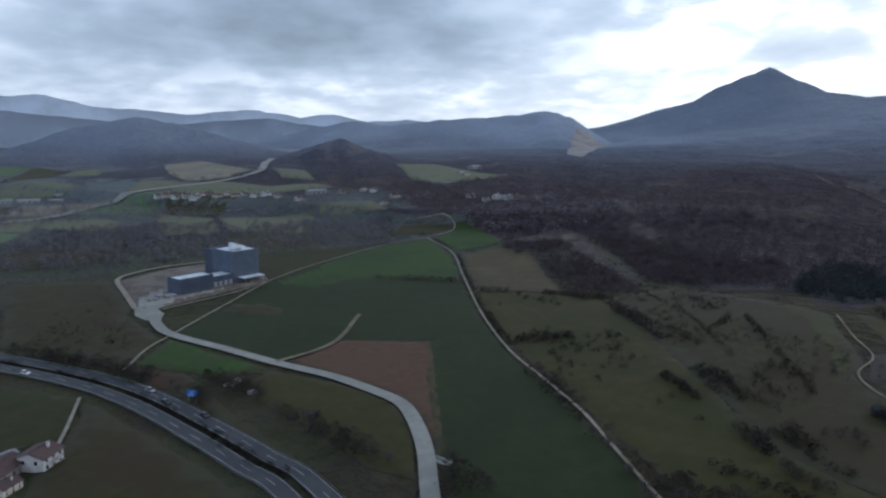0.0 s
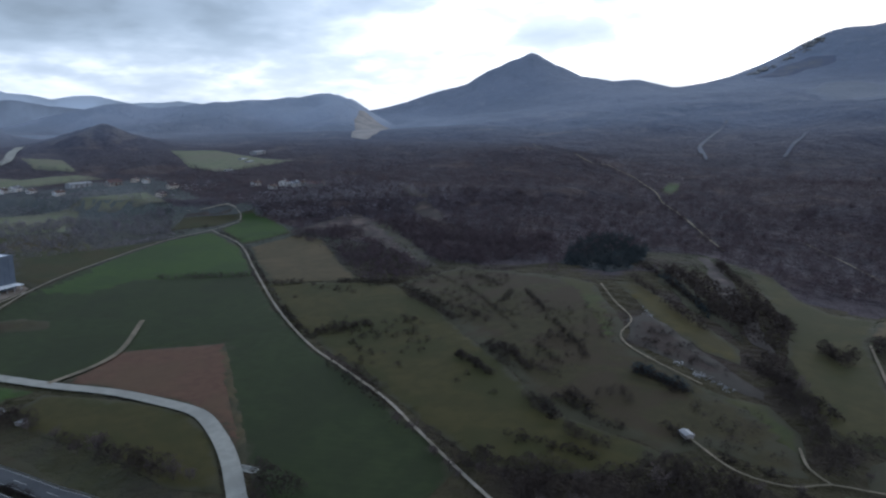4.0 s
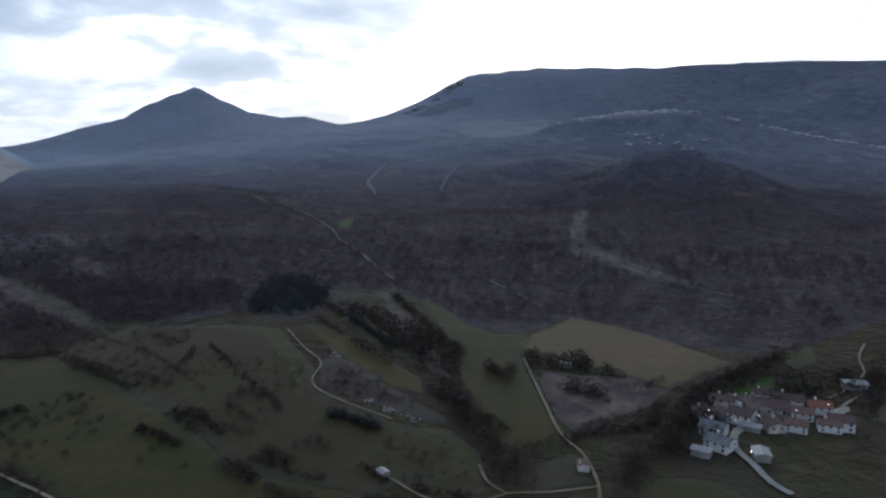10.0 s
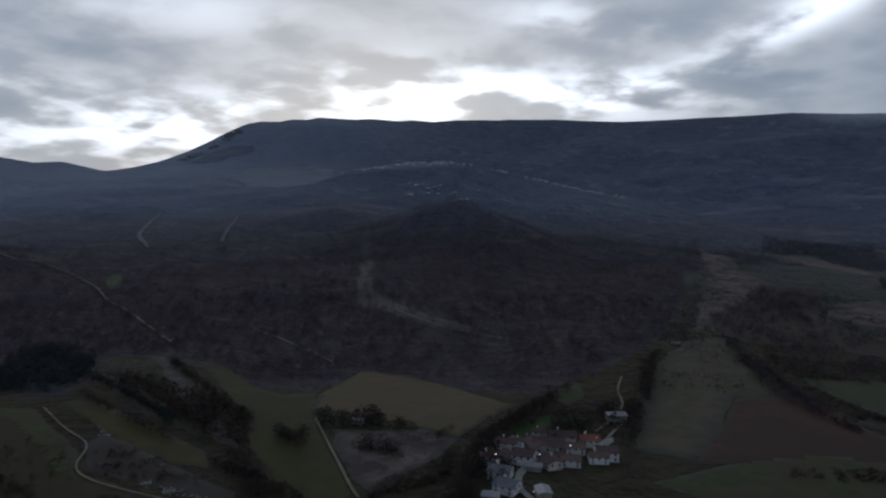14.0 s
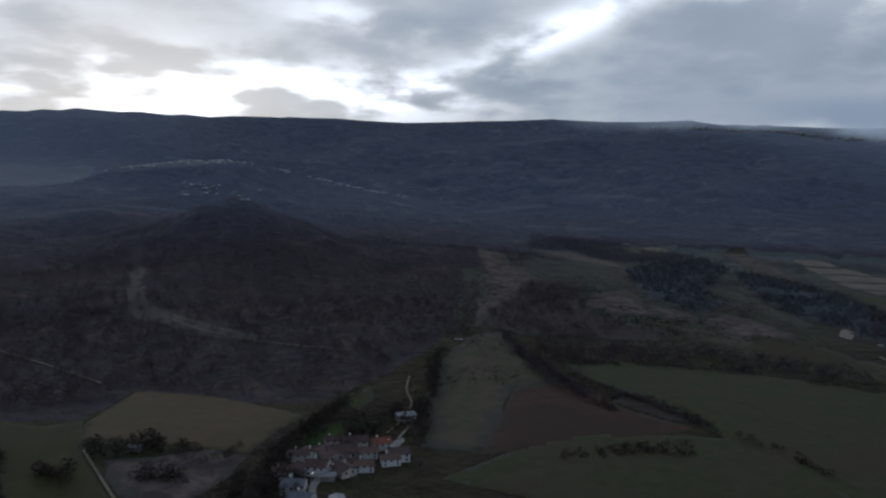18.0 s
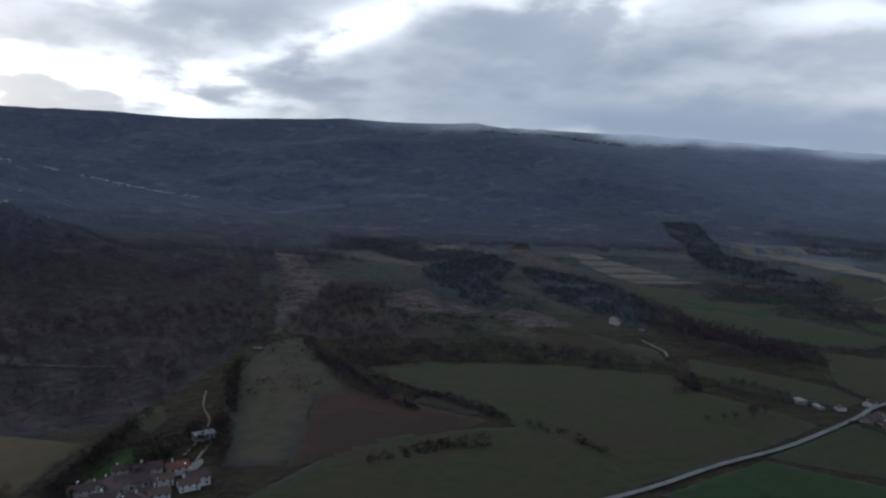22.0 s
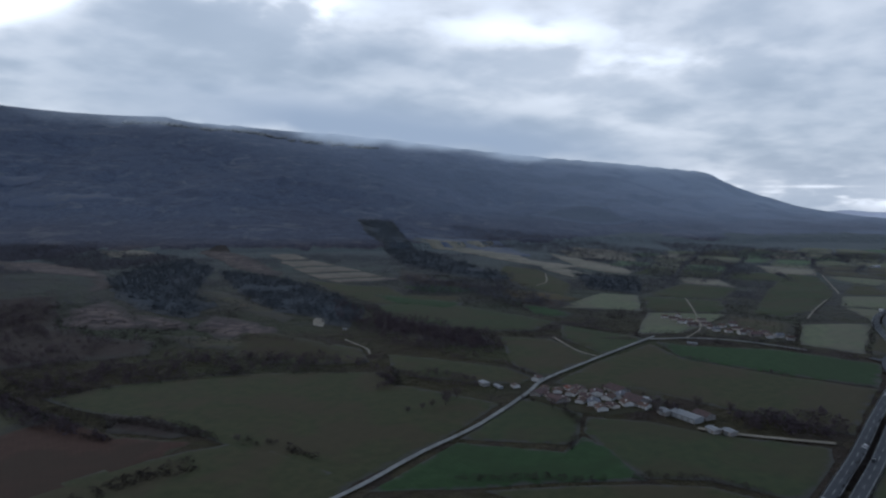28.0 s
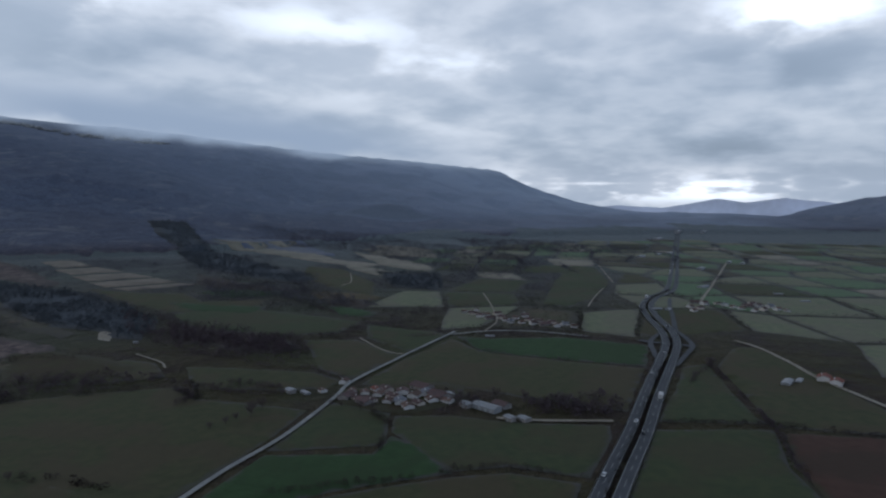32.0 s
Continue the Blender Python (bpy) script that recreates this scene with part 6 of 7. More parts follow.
def house(label, width, depth, eaves, pitch, wall, tiles, storeys=2, columns=3, chimney=True, balcony=False, name="house"):
    """A gabled house with its ridge along y, standing at the origin."""
    home = thing(name, label, "house" if name != "barn" else "barn", "buildings")
    rise = pitch * width / 2
    walls = prism(bmesh.new(), [(-width / 2, -1.5), (width / 2, -1.5), (width / 2, eaves), (0, eaves + rise), (-width / 2, eaves)], depth)
    part("wall", walls, wall, home)
    over, thick = 0.5, 0.22
    for side in (-1, 1):
        slab = prism(bmesh.new(), [(0, eaves + rise + 0.02), (side * (width / 2 + over), eaves - over * pitch + 0.02), (side * (width / 2 + over), eaves - over * pitch + 0.02 + thick), (0, eaves + rise + 0.02 + thick)], depth + 2 * over)
        part("roof_slope", slab, tiles, home)
    part("ridge_cap", boxed(0, 0, eaves + rise + thick - 0.04, 0.4, depth + 2 * over, 0.16), tiles, home)
    if chimney:
        stack = part("chimney", boxed(width * 0.18, depth * 0.2, eaves + rise * 0.5, 0.7, 0.7, rise * 0.5 + 1.1), wall, home)
        part("chimney_cap", boxed(width * 0.18, depth * 0.2, eaves + rise + 1.1, 0.9, 0.9, 0.14), STEEL, stack)
    high = eaves / storeys
    for level in range(storeys):
        for k in range(columns):
            y = (k + 0.5) / columns * depth - depth / 2
            for side in (-1, 1):
                if level == 0 and k == columns // 2:
                    if side > 0:
                        part("door", boxed(side * (width / 2 + 0.02), y, 0.0, 0.10, 1.1, 2.1), WOOD, home)
                    continue
                pane = part("window", boxed(side * (width / 2 + 0.01), y, level * high + high * 0.35, 0.08, 0.95, 1.25), DARK, home)
                part("sill", boxed(side * (width / 2 + 0.05), y, level * high + high * 0.35 - 0.10, 0.22, 1.2, 0.10), wall, pane)
    for k in range(2):
        part("window", boxed((k - 0.5) * width * 0.45, -depth / 2 - 0.01, eaves * 0.55, 0.95, 0.08, 1.25), DARK, home)
    if balcony:
        deck = part("balcony", boxed(width / 2 + 0.6, 0, eaves * 0.5, 1.2, depth * 0.6, 0.16), WHITE, home)
        for k in range(9):
            part("baluster", boxed(width / 2 + 1.12, (k / 8 - 0.5) * depth * 0.58, eaves * 0.5 + 0.16, 0.06, 0.06, 0.9), WOOD, deck)
        part("balcony_rail", boxed(width / 2 + 1.12, 0, eaves * 0.5 + 1.06, 0.10, depth * 0.6, 0.08), WOOD, deck)
    return home


def hall(label, width, depth, eaves, wall, tiles, name="shed", doors=2):
    """A low long building with a shallow roof."""
    home = thing(name, label, "shed", "sheds")
    rise = 0.14 * width
    part("wall", prism(bmesh.new(), [(-width / 2, -1.2), (width / 2, -1.2), (width / 2, eaves), (0, eaves + rise), (-width / 2, eaves)], depth), wall, home)
    for side in (-1, 1):
        part("roof_sheet", prism(bmesh.new(), [(0, eaves + rise + 0.02), (side * (width / 2 + 0.4), eaves - 0.09), (side * (width / 2 + 0.4), eaves + 0.05), (0, eaves + rise + 0.16)], depth + 0.8), tiles, home)
    for k in range(doors):
        y = (k + 0.5) / doors * depth - depth / 2
        part("shed_door", boxed(width / 2 + 0.03, y, 0, 0.12, min(3.0, depth / doors * 0.6), eaves * 0.72), STEEL, home)
    for k in range(3):
        part("rooflight", boxed(-width * 0.25, (k - 1) * depth * 0.28, eaves + rise * 0.5 + 0.10, width * 0.22, 0.9, 0.09), SHEET, home)
    return home


KINDS = {
    "w": house("white rendered village house with a terracotta tile roof", 8.6, 9.6, 4.0, 0.40, WHITE, TILE),
    "b": house("white village house with a timber balcony under brown tiles", 9.0, 9.0, 4.4, 0.38, WHITE, OLD_TILE, balcony=True),
    "c": house("cream village house with a weathered brown tile roof", 8.4, 11.5, 3.9, 0.40, CREAM, OLD_TILE),
    "s": house("grey stone barn with a weathered tile roof", 8.6, 12.0, 3.4, 0.42, STONE, OLD_TILE, 1, 3, False, name="barn"),
    "o": house("white house with a bright orange tile roof", 8.6, 9.0, 3.8, 0.38, WHITE, NEW_TILE),
    "g": house("white gabled house with a grey slate roof", 8.6, 9.4, 4.0, 0.44, WHITE, SLATE),
    "h": hall("long pale metal farm hall with rooflights", 11.0, 26.0, 4.6, SHEET, SHEET, doors=4),
    "k": hall("small grey block shed with a pale sheet roof", 5.0, 7.0, 2.8, STONE, SHEET, doors=1),
    "r": hall("small farm hut with a red tile roof", 4.5, 5.5, 2.7, CREAM, TILE, doors=1),
}
used = set()


def put(kind, x, y, turn=0.0, scale=1.0, spread=1.0):
    """A building of that kind on the ground at x, y."""
    place = on_ground(x, y, turn, 0.0, scale, spread)
    if kind not in used:
        used.add(kind)
        KINDS[kind].matrix_basis = place
        return KINDS[kind]
    return copy_thing(KINDS[kind], place)


def settle(text, spots, turn, spread=25, scale=1.0):
    """One building for each spot, the kinds in the order of the text."""
    rng = random.Random(len(spots) * 7 + int(turn))
    for k, (x, y) in enumerate(spots):
        put(text[k % len(text)], x, y, turn + rng.choice((0, 90)) * (rng.random() < 0.4) + rng.uniform(-spread, spread) * 0.5, scale * rng.uniform(0.9, 1.12))


# the near village at the foot of the slope
for kind, x, y, turn, scale in (
    ("w", -12, 300, 95, 0.72),
    ("c", -5, 319, 80, 0.72),
    ("w", -1, 321, 15, 0.75),
    ("c", 6, 324, 95, 0.80),
    ("b", 3, 302, 70, 0.85),
    ("s", 14, 319, 95, 0.95),
    ("c", 21, 331, 92, 1.00),
    ("w", 26, 317, 88, 0.85),
    ("o", 33, 327, 96, 0.80),
    ("s", 9, 317, 20, 0.80),
    ("c", 14, 299, 25, 0.85),
    ("w", 23, 302, 85, 0.85),
    ("w", 19, 307, 95, 0.70),
    ("w", 35, 307, 92, 0.85),
    ("b", 39, 311, 95, 0.85),
    ("g", -7, 284, 75, 0.80),
    ("g", -4, 271, 65, 0.85),
    ("k", -10, 262, 80, 0.80),
    ("k", 10, 268, 10, 0.95),
    ("k", 50, 365, 100, 1.20),
    ("s", -3, 304, 40, 0.60),
    ("k", 19, 319, 90, 0.70),
    ("c", 11, 337, 94, 0.75),
    ("k", 7, 294, 80, 0.80),
):
    put(kind, x, y, turn, scale * 1.12, 1.06)


def street_lamp(label):
    """A lamp on a slim post, lit at dusk."""
    lamp = thing("street_lamp", label, "street lamp", "village street lamps")
    part("post", boxed(0, 0, -0.4, 0.13, 0.13, 5.4), STEEL, lamp)
    part("arm", boxed(0.45, 0, 4.9, 1.0, 0.09, 0.09), STEEL, lamp)
    head_ = part("lamp_head", boxed(0.85, 0, 4.82, 0.6, 0.3, 0.16, 0.03), STEEL, lamp)
    part("lit_lens", boxed(0.85, 0, 4.69, 0.32, 0.32, 0.12), LAMP_LIGHT, head_, "glowing warm lens")
    return lamp


LAMP_LIGHT = bpy.data.materials.new("lit_lamp_lens")
LAMP_LIGHT.use_nodes = True
LAMP_LIGHT.node_tree.nodes["Principled BSDF"].inputs["Emission Color"].default_value = (1.0, 0.82, 0.6, 1.0)
LAMP_LIGHT.node_tree.nodes["Principled BSDF"].inputs["Emission Strength"].default_value = 7.0
lantern = street_lamp("lit street lamp on a slim steel post in the village")
for k, (x, y) in enumerate(((23, 311), (-9, 296), (10, 299), (7, 262), (36, 325), (0, 291))):
    if k == 0:
        lantern.matrix_basis = on_ground(x, y, 70)
    else:
        copy_thing(lantern, on_ground(x, y, 70 + 50 * k))
# the village by the country road
for kind, x, y, turn, scale in (
    ("s", 379, 226, 88, 0.70),
    ("c", 379, 220, 168, 0.70),
    ("w", 390, 219, 118, 0.70),
    ("c", 377, 208, 153, 0.75),
    ("w", 390, 209, 98, 0.75),
    ("o", 400, 216, 148, 0.60),
    ("c", 401, 209, 143, 0.85),
    ("g", 381, 189, 118, 0.80),
    ("w", 375, 181, 133, 0.80),
    ("w", 396, 186, 88, 0.85),
    ("s", 414, 189, 158, 0.90),
    ("g", 404, 181, 118, 0.80),
    ("w", 393, 173, 138, 0.80),
    ("s", 401, 171, 153, 0.90),
    ("w", 395, 163, 168, 0.75),
    ("c", 390, 198, 158, 0.80),
    ("s", 373, 210, 153, 0.70),
    ("w", 380, 197, 98, 0.70),
    ("c", 384, 178, 148, 0.70),
    ("b", 399, 196, 118, 0.75),
    ("k", 407, 166, 138, 0.90),
    ("w", 391, 229, 128, 0.60),
    ("k", 392, 149, 148, 1.00),
    ("h", 392, 136, 158, 0.62),
    ("s", 400, 129, 153, 0.70),
    ("h", 378, 257, 153, 0.40),
    ("k", 376, 267, 153, 0.90),
    ("w", 385, 248, 148, 0.55),
    ("k", 379, 117, 148, 0.90),
    ("k", 381, 109, 148, 0.90),
    ("w", 408, 245, 98, 0.70),
):
    put(kind, x, y, turn, scale, 1.12)
# the farther village and the ones past the junction
settle("wcbwscwgw", [(693, 265), (687, 254), (676, 241), (685, 237), (669, 228), (679, 219), (668, 211), (659, 203), (680, 204), (660, 192), (675, 189), (659, 180), (674, 177), (658, 168), (671, 165), (657, 156), (664, 150),
                    (661, 140), (708, 257), (695, 229), (693, 198)], 20, 60, 0.75)
put("h", 592, 202, 10, 0.45)
settle("wscbwcgw", [(811, 43), (846, 40), (803, 33), (841, 30), (786, 38), (848, 16), (838, 8), (828, -1), (822, -9), (840, -15), (866, -20), (846, -26), (812, -22), (825, -31), (848, -38), (832, -45), (826, -54)], 35, 60, 0.8)
for x, y, turn, scale in ((782, 76, 20, 0.6), (785, 64, 80, 0.55), (1013, 38, 60, 1.0), (1295, 54, 80, 1.3), (978, -53, 10, 0.6), (918, -79, 20, 0.6), (1533, 184, 70, 1.2), (1609, 157, 75, 1.1), (1658, 137, 80, 1.2),
                          (2258, 221, 70, 2.0), (2711, 196, 80, 2.2), (2752, 110, 80, 2.0), (1466, 10, 85, 1.0), (1450, -14, 85, 0.9), (524, -37, 75, 0.75), (533, -45, 75, 0.5)):
    put("h", x, y, turn, scale)
put("o", 541, -61, 80, 1.0), put("o", 534, -68, 75, 0.9)
# the town under the western hills
settle("wcwbgwsc", [(-992, 22), (-983, 32), (-970, 42), (-966, 55), (-949, 64), (-964, 73), (-972, 85), (-943, 92), (-954, 104), (-934, 113), (-945, 125), (-918, 135), (-921, 149), (-897, 160), (-888, 245), (-895, 272), (-879, 280),
                   (-780, 263), (-746, 379), (-757, 399), (-743, 406), (-742, 418), (-724, 421), (-728, 434), (-780, 375), (-822, 291), (-861, 180)], 30, 60, 1.1)
for x, y, turn, scale in ((-1106, -172, 15, 1.3), (-1097, -140, 15, 1.5), (-1101, -108, 15, 1.0), (-1135, -104, 15, 0.9), (-904, 211, 20, 1.5), (-889, 100, 20, 0.5), (-879, 112, 20, 0.5), (-912, 399, 20, 0.6),
                          (-1070, 519, 35, 1.6), (-977, 460, 30, 0.8), (-1007, 464, 30, 0.8)):
    put("h", x, y, turn, scale)
# lone farm buildings
put("b", -228, -31, 60, 1.0), put("s", -224, -41, 65, 0.9), put("c", -214, -38, 55, 0.7), put("k", -236, -41, 40, 0.8)
put("k", -107, 197, 60, 0.62), put("r", -47, 232, 20, 0.85), put("k", -59, 189, 40, 0.45), put("k", -64, 176, 60, 0.5)
put("h", 115, 530, 80, 0.36), put("k", -80, 340, 80, 0.9), put("k", 450, 479, 30, 0.6), put("h", -423, 1, 60, 0.34), put("k", -263, 37, 30, 0.5), put("k", -278, 33, 70, 0.5)


# ---- the plant ----
def plant():
    site = thing("industrial_plant", "tall blue-grey clad industrial plant with white flat roofs", "factory")
    site.matrix_basis = on_ground(-446, 20, math.degrees(math.atan2(0.87, -0.49)))
    # along x: the front; along y: into the depth
    def block(name, x0, x1, y0, y1, high, skin, roof, label):
        body = part(name, boxed((x0 + x1) / 2, (y0 + y1) / 2, -1.5, x1 - x0, y1 - y0, high + 1.5), skin, site, label)
        part("flat_roof", boxed((x0 + x1) / 2, (y0 + y1) / 2, high + 0.02, x1 - x0 - 0.8, y1 - y0 - 0.8, 0.12), roof, body, "white flat roof")
        for sx, sy, lx, ly in (((x0 + x1) / 2, y0 + 0.2, x1 - x0, 0.4), ((x0 + x1) / 2, y1 - 0.2, x1 - x0, 0.4), (x0 + 0.2, (y0 + y1) / 2, 0.4, y1 - y0 - 0.8), (x1 - 0.2, (y0 + y1) / 2, 0.4, y1 - y0 - 0.8)):
            part("parapet", boxed(sx, sy, high + 0.02, lx, ly, 0.6), skin, body)
        n = int((x1 - x0) / 3)
        for k in range(1, n):
            part("panel_joint", boxed(x0 + k * (x1 - x0) / n, y0 - 0.03, 0.1, 0.12, 0.1, high - 0.2), CLADDING, body)
        return body
    low = block("office_block", 0, 24, 0, 13, 9.5, CLADDING, ROOF_WHITE, "low blue-grey block")
    mid = block("loading_hall", 24.2, 41, 2, 16, 7.0, CLADDING, ROOF_WHITE, "low linking hall")
    tower = block("high_store", 41.2, 62, 3, 25, 21.0, CLADDING_LIGHT, ROOF_WHITE, "tall pale blue store")
    block("side_store", 43, 60, 25.2, 37, 19.5, CLADDING, CLADDING, "rear dark store")
    part("canopy", boxed(53, -0.6, 4.0, 17, 6.6, 0.4), ROOF_WHITE, site, "white loading canopy")
    for k in range(4):
        part("canopy_post", boxed(46 + 4.6 * k, -3.6, -0.5, 0.3, 0.3, 4.5), STEEL, site)
    for k in range(4):
        part("dock_door", boxed(27 + 3.8 * k, 1.94, 0.6, 2.6, 0.14, 3.4), STEEL, mid)
    part("stair_house", prism(bmesh.new(), [(-6, 0), (6, 0), (6, 1.0), (-6, 5.0)], 4.0), ROOF_WHITE, tower, "white sloping stair house").matrix_basis = pose(53, 14, 21.2, 0, 0, 15)
    for k in range(3):
        part("roof_unit", boxed(44 + 3.2 * k, 8, 21.2, 2.0, 1.6, 1.3, 0.08), STEEL, tower)
    return site


plant()
for x, y, turn, size in ((-437, 4, 10, 0.8), (-445, 8, 60, 0.7), (-441, 14, 30, 0.9)):
    put("k", x, y, turn, size)


# ---- vehicles ----
def car(label, paint, long=4.3, wide=1.75, high=1.45, name="car"):
    auto = thing(name, label, "car" if name == "car" else "truck", "road traffic")
    if name == "car":
        body = prism(bmesh.new(), [(-long / 2, 0.3), (long / 2, 0.3), (long / 2, 0.75), (long * 0.28, 0.9), (-long / 2, 0.95)], wide)
        part("body", body, paint, auto)
        part("cabin", prism(bmesh.new(), [(-long * 0.44, 0.93), (long * 0.26, 0.9), (long * 0.08, high), (-long * 0.36, high)], wide * 0.86), DARK, auto)
        part("roof_panel", boxed(-long * 0.14, 0, high, long * 0.42, wide * 0.80, 0.05), paint, auto)
        axles = (-long * 0.31, long * 0.31)
    else:
        part("cargo_box", boxed(-long * 0.1, 0, 0.9, long * 0.78, wide, high - 0.9), WHITE, auto, "white box body")
        part("cab", boxed(long * 0.40, 0, 0.5, long * 0.18, wide * 0.95, high * 0.75, 0.1), paint, auto)
        part("windscreen", boxed(long * 0.495, 0, high * 0.55, 0.06, wide * 0.8, high * 0.22), DARK, auto)
        axles = (-long * 0.36, -long * 0.24, long * 0.38)
    for x in axles:
        for side in (-1, 1):
            bm = bmesh.new()
            bmesh.ops.create_cone(bm, cap_ends=True, segments=14, radius1=0.33, radius2=0.33, depth=0.22)
            bmesh.ops.rotate(bm, cent=(0, 0, 0), matrix=Matrix.Rotation(math.pi / 2, 3, "X"), verts=bm.verts)
            wheel = part("wheel", bm, RUBBER, auto)
            wheel.matrix_basis = pose(x, side * (wide / 2 - 0.1), 0.33)
    return auto


WHITE_PAINT = surface("white_car_paint", (0.70, 0.70, 0.70), (0.78, 0.78, 0.78), 1.0, rough=0.25, bump=0.0)
DARK_PAINT = surface("dark_car_paint", (0.03, 0.032, 0.04), (0.05, 0.052, 0.06), 1.0, rough=0.25, bump=0.0)
SILVER_PAINT = surface("silver_car_paint", (0.36, 0.37, 0.38), (0.44, 0.45, 0.46), 1.0, rough=0.3, metal=0.4, bump=0.0)


def heading_on(line, x, y):
    p = curve_through(line, 5.0)
    k = int(np.argmin(np.hypot(p[:, 0] - x, p[:, 1] - y)))
    k = min(max(k, 1), len(p) - 2)
    d = p[k + 1] - p[k - 1]
    return p[k], math.degrees(math.atan2(d[1], d[0]))


def on_road(ob, line, x, y, side, first=False):
    spot, turn = heading_on(line, x, y)
    off = np.array([-math.sin(radians(turn)), math.cos(radians(turn))]) * side
    cx, cy = spot + off
    z = float(ground(cx, cy)) + float(lift_at(cx, cy, 0.12 + 0.003 * laid)) + 0.03
    place = pose(cx, cy, z, 0, 0, turn)
    if first:
        ob.matrix_basis = place
        return ob
    return copy_thing(ob, place)


white_car = car("white passenger car on the motorway", WHITE_PAINT)
dark_car = car("dark passenger car on the motorway", DARK_PAINT)
silver_car = car("silver passenger car on the motorway", SILVER_PAINT)
lorry = car("white box lorry on the motorway", WHITE_PAINT, 9.0, 2.4, 3.4, "lorry")
on_road(white_car, MOTORWAY, 319, 50, 6.1, True), on_road(dark_car, MOTORWAY, -265, 3, 3.1, True), on_road(silver_car, MOTORWAY, -278, -2, 6.1, True), on_road(lorry, MOTORWAY, 454, 46, -6.1, True)
for ob, x, y, side in ((white_car, 401, 48, 3.1), (white_car, 517, 47, 6.1), (silver_car, 582, 47, 3.1), (white_car, -320, -44, -6.1), (dark_car, -244, 14, 6.1), (silver_car, 690, 50, -3.1),
                       (lorry, 860, 90, 6.1), (white_car, 905, 84, -6.1), (lorry, 1200, 92, 6.1), (white_car, 1350, 100, 3.1), (dark_car, 380, 45, -3.1)):
    on_road(ob, MOTORWAY, x, y, side)


# ---- motorway fittings ----
def beside(line, shift, step, limit):
    """Points along a line, moved sideways."""
    p = curve_through(line, step)
    d = np.gradient(p, axis=0)
    d /= np.hypot(d[:, 0], d[:, 1])[:, None]
    q = p + np.stack([-d[:, 1], d[:, 0]], 1) * shift
    return q[np.hypot(p[:, 0], p[:, 1]) < limit]


def markings(line, shift, dash, gap, width, label):
    """Painted line along a road, as separate dashes or unbroken."""
    rows = [beside(line, shift + w, 3.0, 1300) for w in (-width / 2, width / 2)]
    z = [ground(r[:, 0], r[:, 1]) + lift_at(r[:, 0], r[:, 1], 0.12 + 0.003 * laid) + 0.12 for r in rows]
    n = len(z[0])
    verts = np.vstack([np.column_stack([r, h]) for r, h in zip(rows, z)])
    faces = [(i, i + 1, n + i + 1, n + i) for i in range(n - 1) if not gap or i % (dash + gap) < dash]
    return tagged(sheet("road_marking", verts, faces, PAINT_WHITE), label, "road marking", kind="stuff")


def rail(line, shift, label):
    """A steel crash barrier: posts under a beam."""
    q = beside(line, shift, 4.0, 800)
    z = ground(q[:, 0], q[:, 1]) + lift_at(q[:, 0], q[:, 1], 0.1)
    bm = bmesh.new()
    rows = []
    for (x, y), h in zip(q, z):
        rows.append([bm.verts.new((x, y, h + k)) for k in (0.45, 0.62, 0.80)])
    for a, b in zip(rows, rows[1:]):
        for k in range(2):
            bm.faces.new((a[k], b[k], b[k + 1], a[k + 1]))
    barrier = tagged(new("crash_barrier"), label, "barrier", "crash barriers")
    bmesh.ops.solidify(bm, geom=bm.faces[:], thickness=0.08)
    part("rail_beam", bm, STEEL, barrier)
    post = bmesh.new()
    box(post, 0, 0, -0.6, 0.12, 0.12, 1.3)
    first = part("post", post, STEEL, barrier)
    for k, ((x, y), h) in enumerate(zip(q[::2], z[::2])):
        ob = first if k == 0 else new("post", first.data)
        ob.parent = barrier
        ob.location = (x, y, h)
    return barrier


for side in (-4.6, 4.6):
    markings(MOTORWAY, side, 2, 3, 0.22, "dashed white lane line")
    markings(MOTORWAY, side - 2.8, 1, 0, 0.2, "white edge line")
    markings(MOTORWAY, side + 2.8, 1, 0, 0.2, "white edge line")
rail(MOTORWAY, 8.3, "grey steel crash barrier along the motorway verge")
rail(MOTORWAY, -8.3, "grey steel crash barrier along the motorway verge")
hedge(1.9, [tuple(q) for q in MOTORWAY[:20]])
hedge(1.9, [(x, y + 0.9) for x, y in MOTORWAY[:20]])


def sign(x, y, turn):
    board = thing("road_sign", "blue motorway direction sign on two steel posts", "sign")
    board.matrix_basis = on_ground(x, y, turn)
    part("sign_face", boxed(0, 0, 2.2, 4.2, 0.12, 2.8, 0.03), BLUE_SIGN, board, "blue sign face")
    for k in (-1.4, 1.4):
        part("post", boxed(k, 0.15, -0.5, 0.16, 0.16, 5.4), STEEL, board)
    for k in range(3):
        part("lettering_bar", boxed(-0.4 + 0.3 * k, -0.08, 2.7 + 0.75 * k, 2.2 - 0.3 * k, 0.04, 0.28), WHITE, board)
    return board


sign(-263, 15, 60)


def headwall(x, y, turn, wide, label):
    wall_ = thing("culvert_headwall", label, "culvert")
    wall_.matrix_basis = on_ground(x, y, turn)
    part("parapet", boxed(0, 0, -0.5, wide, 0.5, 1.5, 0.05), PAINTS["concrete"], wall_)
    part("slab", boxed(0, -1.2, -0.5, wide * 0.9, 2.0, 0.75, 0.04), PAINTS["concrete"], wall_)
    for k in (-1, 1):
        part("wing_wall", boxed(k * wide * 0.5, -0.9, -0.5, 0.4, 1.8, 1.1), PAINTS["concrete"], wall_)
    return wall_


headwall(-183, 83, 30, 6.0, "pale concrete culvert headwall beside the access road")
headwall(-277, 30, 70, 4.0, "pale concrete culvert in the ditch")


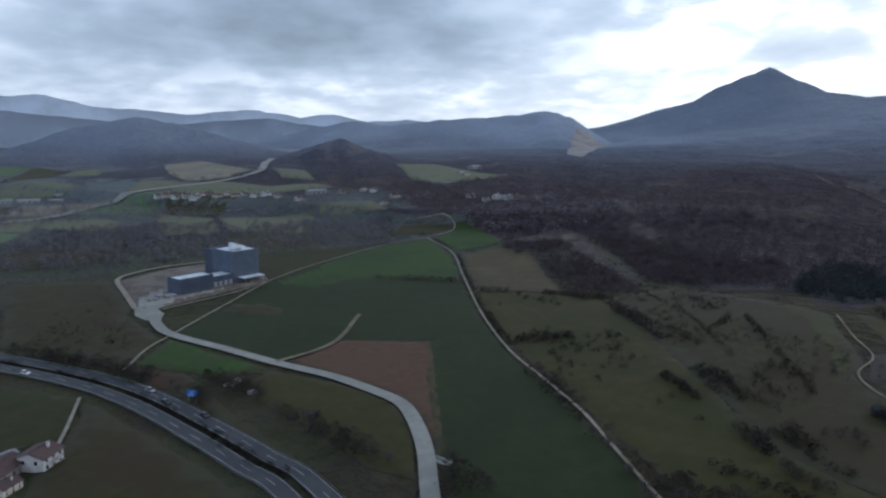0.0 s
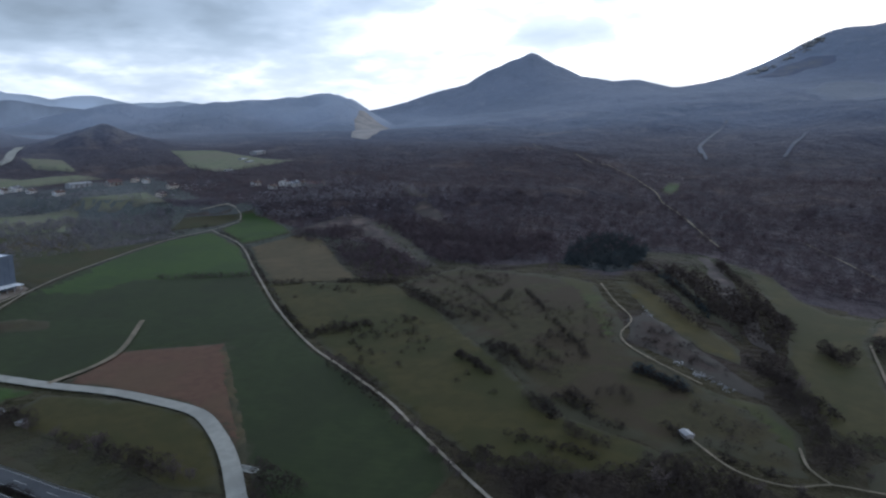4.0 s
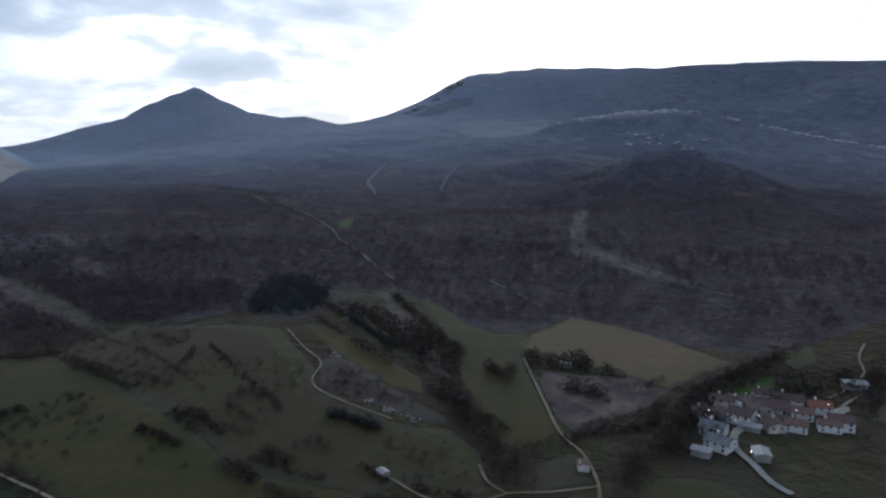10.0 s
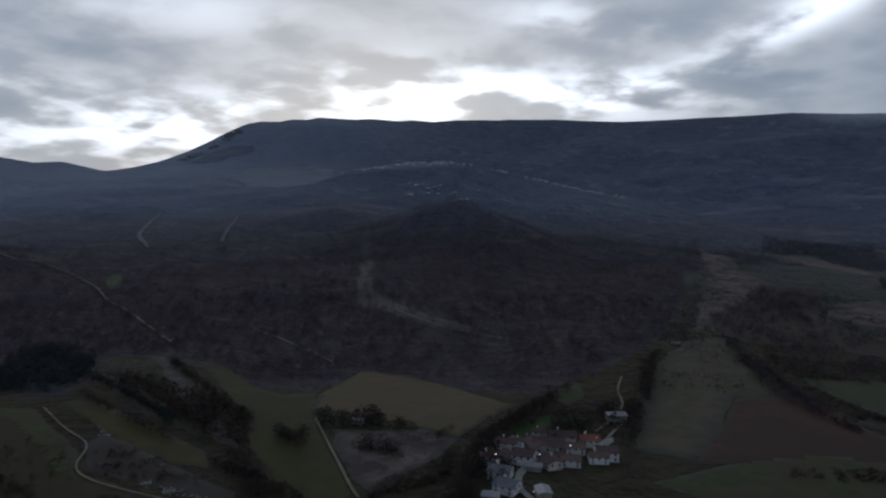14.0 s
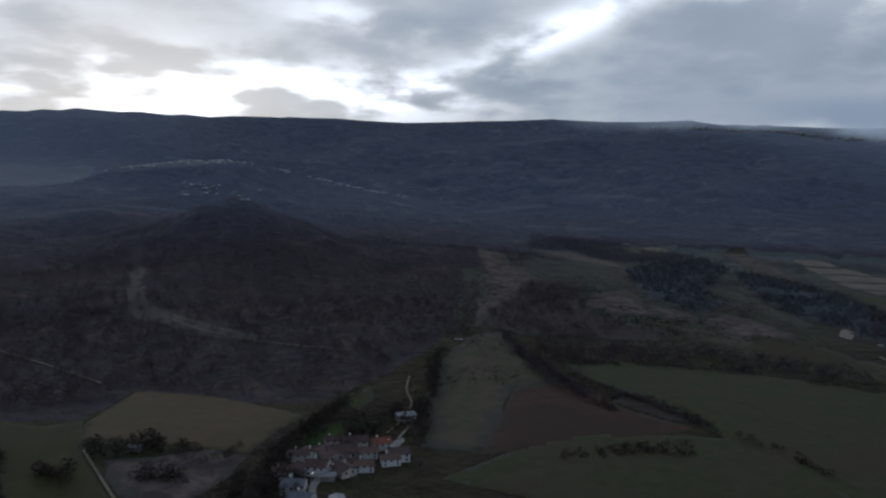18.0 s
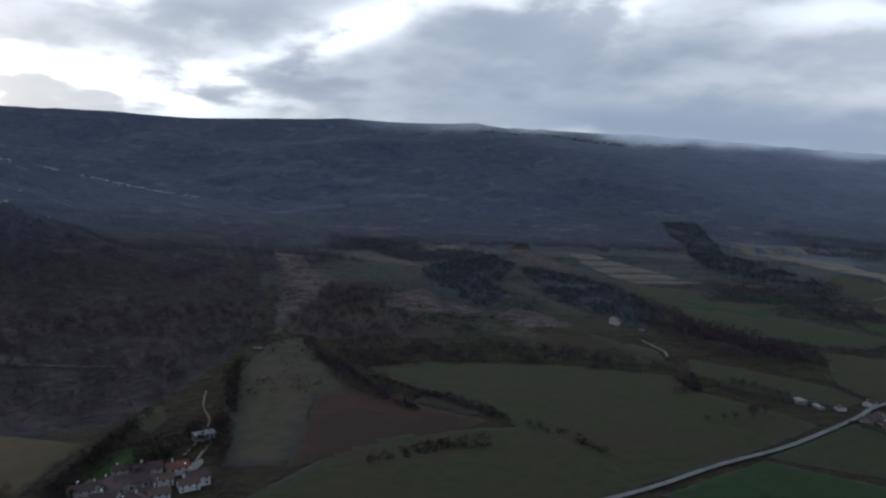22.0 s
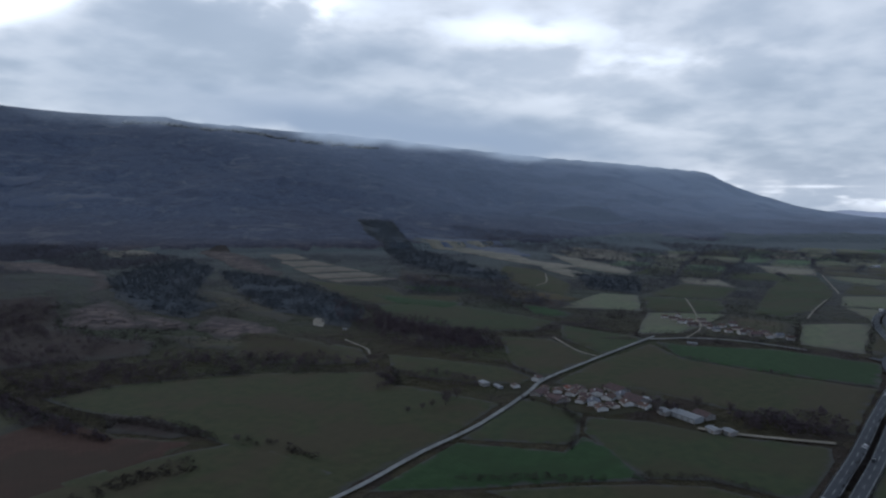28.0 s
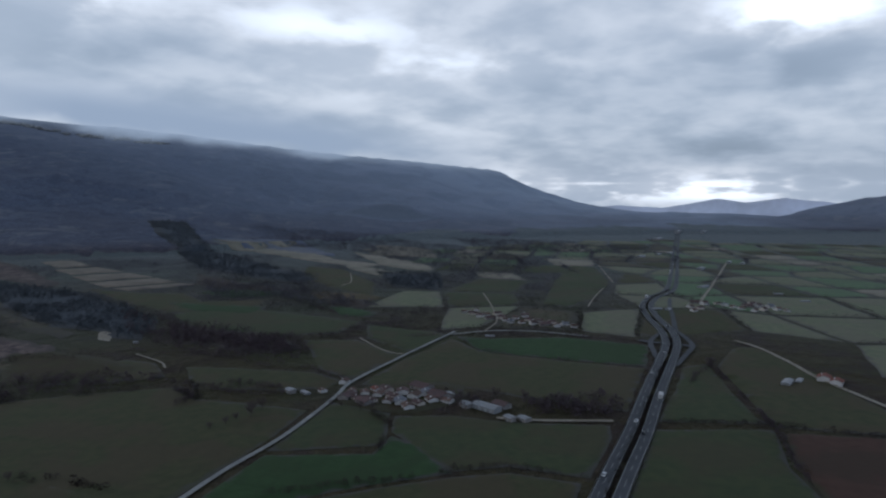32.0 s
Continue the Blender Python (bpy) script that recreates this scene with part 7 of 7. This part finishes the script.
# ---- rock ----
LIMESTONE = surface("weathered_limestone", (0.169, 0.168, 0.167), (0.258, 0.250, 0.238), 6.0, patch_to=(0.119, 0.120, 0.123), patch=15, bump=0.8, bump_size=2.0)


def outcrops(label, line, count, size, spread, seed, stone=None):
    """Broken rock standing along a line, as one scatter."""
    rng = np.random.RandomState(seed)
    p = curve_through(line, 8.0)
    ball = bmesh.new()
    bmesh.ops.create_icosphere(ball, subdivisions=1, radius=1.0)
    unit = np.array([v.co for v in ball.verts])
    tris = np.array([[v.index for v in f.verts] for f in ball.faces])
    ball.free()
    heaps = rng.randint(0, len(p), max(6, len(p) // 3))
    pick = np.clip(heaps[rng.randint(0, len(heaps), count)] + rng.normal(0, 0.8, count).astype(int), 0, len(p) - 1)
    xy = p[pick] + rng.normal(0, spread, (count, 2))
    z = ground(xy[:, 0], xy[:, 1])
    s = size * rng.uniform(0.35, 1.25, count)[:, None]
    a = rng.uniform(0, 6.28, count)[:, None]
    v = unit[None] * rng.uniform(0.6, 1.15, (count, len(unit)))[..., None]
    x, y = v[..., 0] * s * 1.7, v[..., 1] * s
    verts = np.stack([x * np.cos(a) - y * np.sin(a) + xy[:, :1], x * np.sin(a) + y * np.cos(a) + xy[:, 1:], v[..., 2] * s * 0.5 + z[:, None] + s * 0.05], -1).reshape(-1, 3)
    faces = (tris[None] + np.arange(count)[:, None, None] * len(unit)).reshape(-1, 3)
    ob = sheet("rock_outcrop", verts, faces, stone or LIMESTONE)
    ob.data.polygons.foreach_set("use_smooth", np.zeros(len(faces), bool))
    return tagged(ob, label, "rocks", kind="stuff")


PALE_STONE = surface("pale_limestone", (0.338, 0.338, 0.357), (0.477, 0.466, 0.466), 6.0, patch_to=(0.218, 0.218, 0.229), patch=15, bump=0.8, bump_size=2.0)
outcrops("pale limestone outcrop along a wooded crest", [(-409, 1701), (-294, 1775), (-188, 1790), (-108, 1846), (6, 1900), (164, 1993), (300, 2065)], 260, 6.5, 13.0, 1, PALE_STONE)
outcrops("pale limestone outcrop on the wooded slope", [(-190, 1300), (-120, 1420), (-160, 1560), (-300, 1640)], 60, 6.0, 22.0, 2, PALE_STONE)
outcrops("grey limestone cliff band under the ridge", [(1560, 2960), (1647, 2900), (1738, 2790), (1869, 2640), (1986, 2520), (2072, 2453), (2199, 2365), (2297, 2230)], 150, 17.0, 14.0, 3)
outcrops("grey rocky crest of the saddle", [(-1262, 2554), (-1231, 2710), (-1190, 2880)], 60, 12.0, 14.0, 4)
outcrops("pale stones heaped along the heath", [(-176, 274), (-163, 262), (-140, 250), (-118, 243)], 240, 0.5, 2.0, 5, LIMESTONE)
outcrops("pale stones heaped along the heath", [(-190, 300), (-182, 290)], 70, 0.5, 1.6, 6, LIMESTONE)
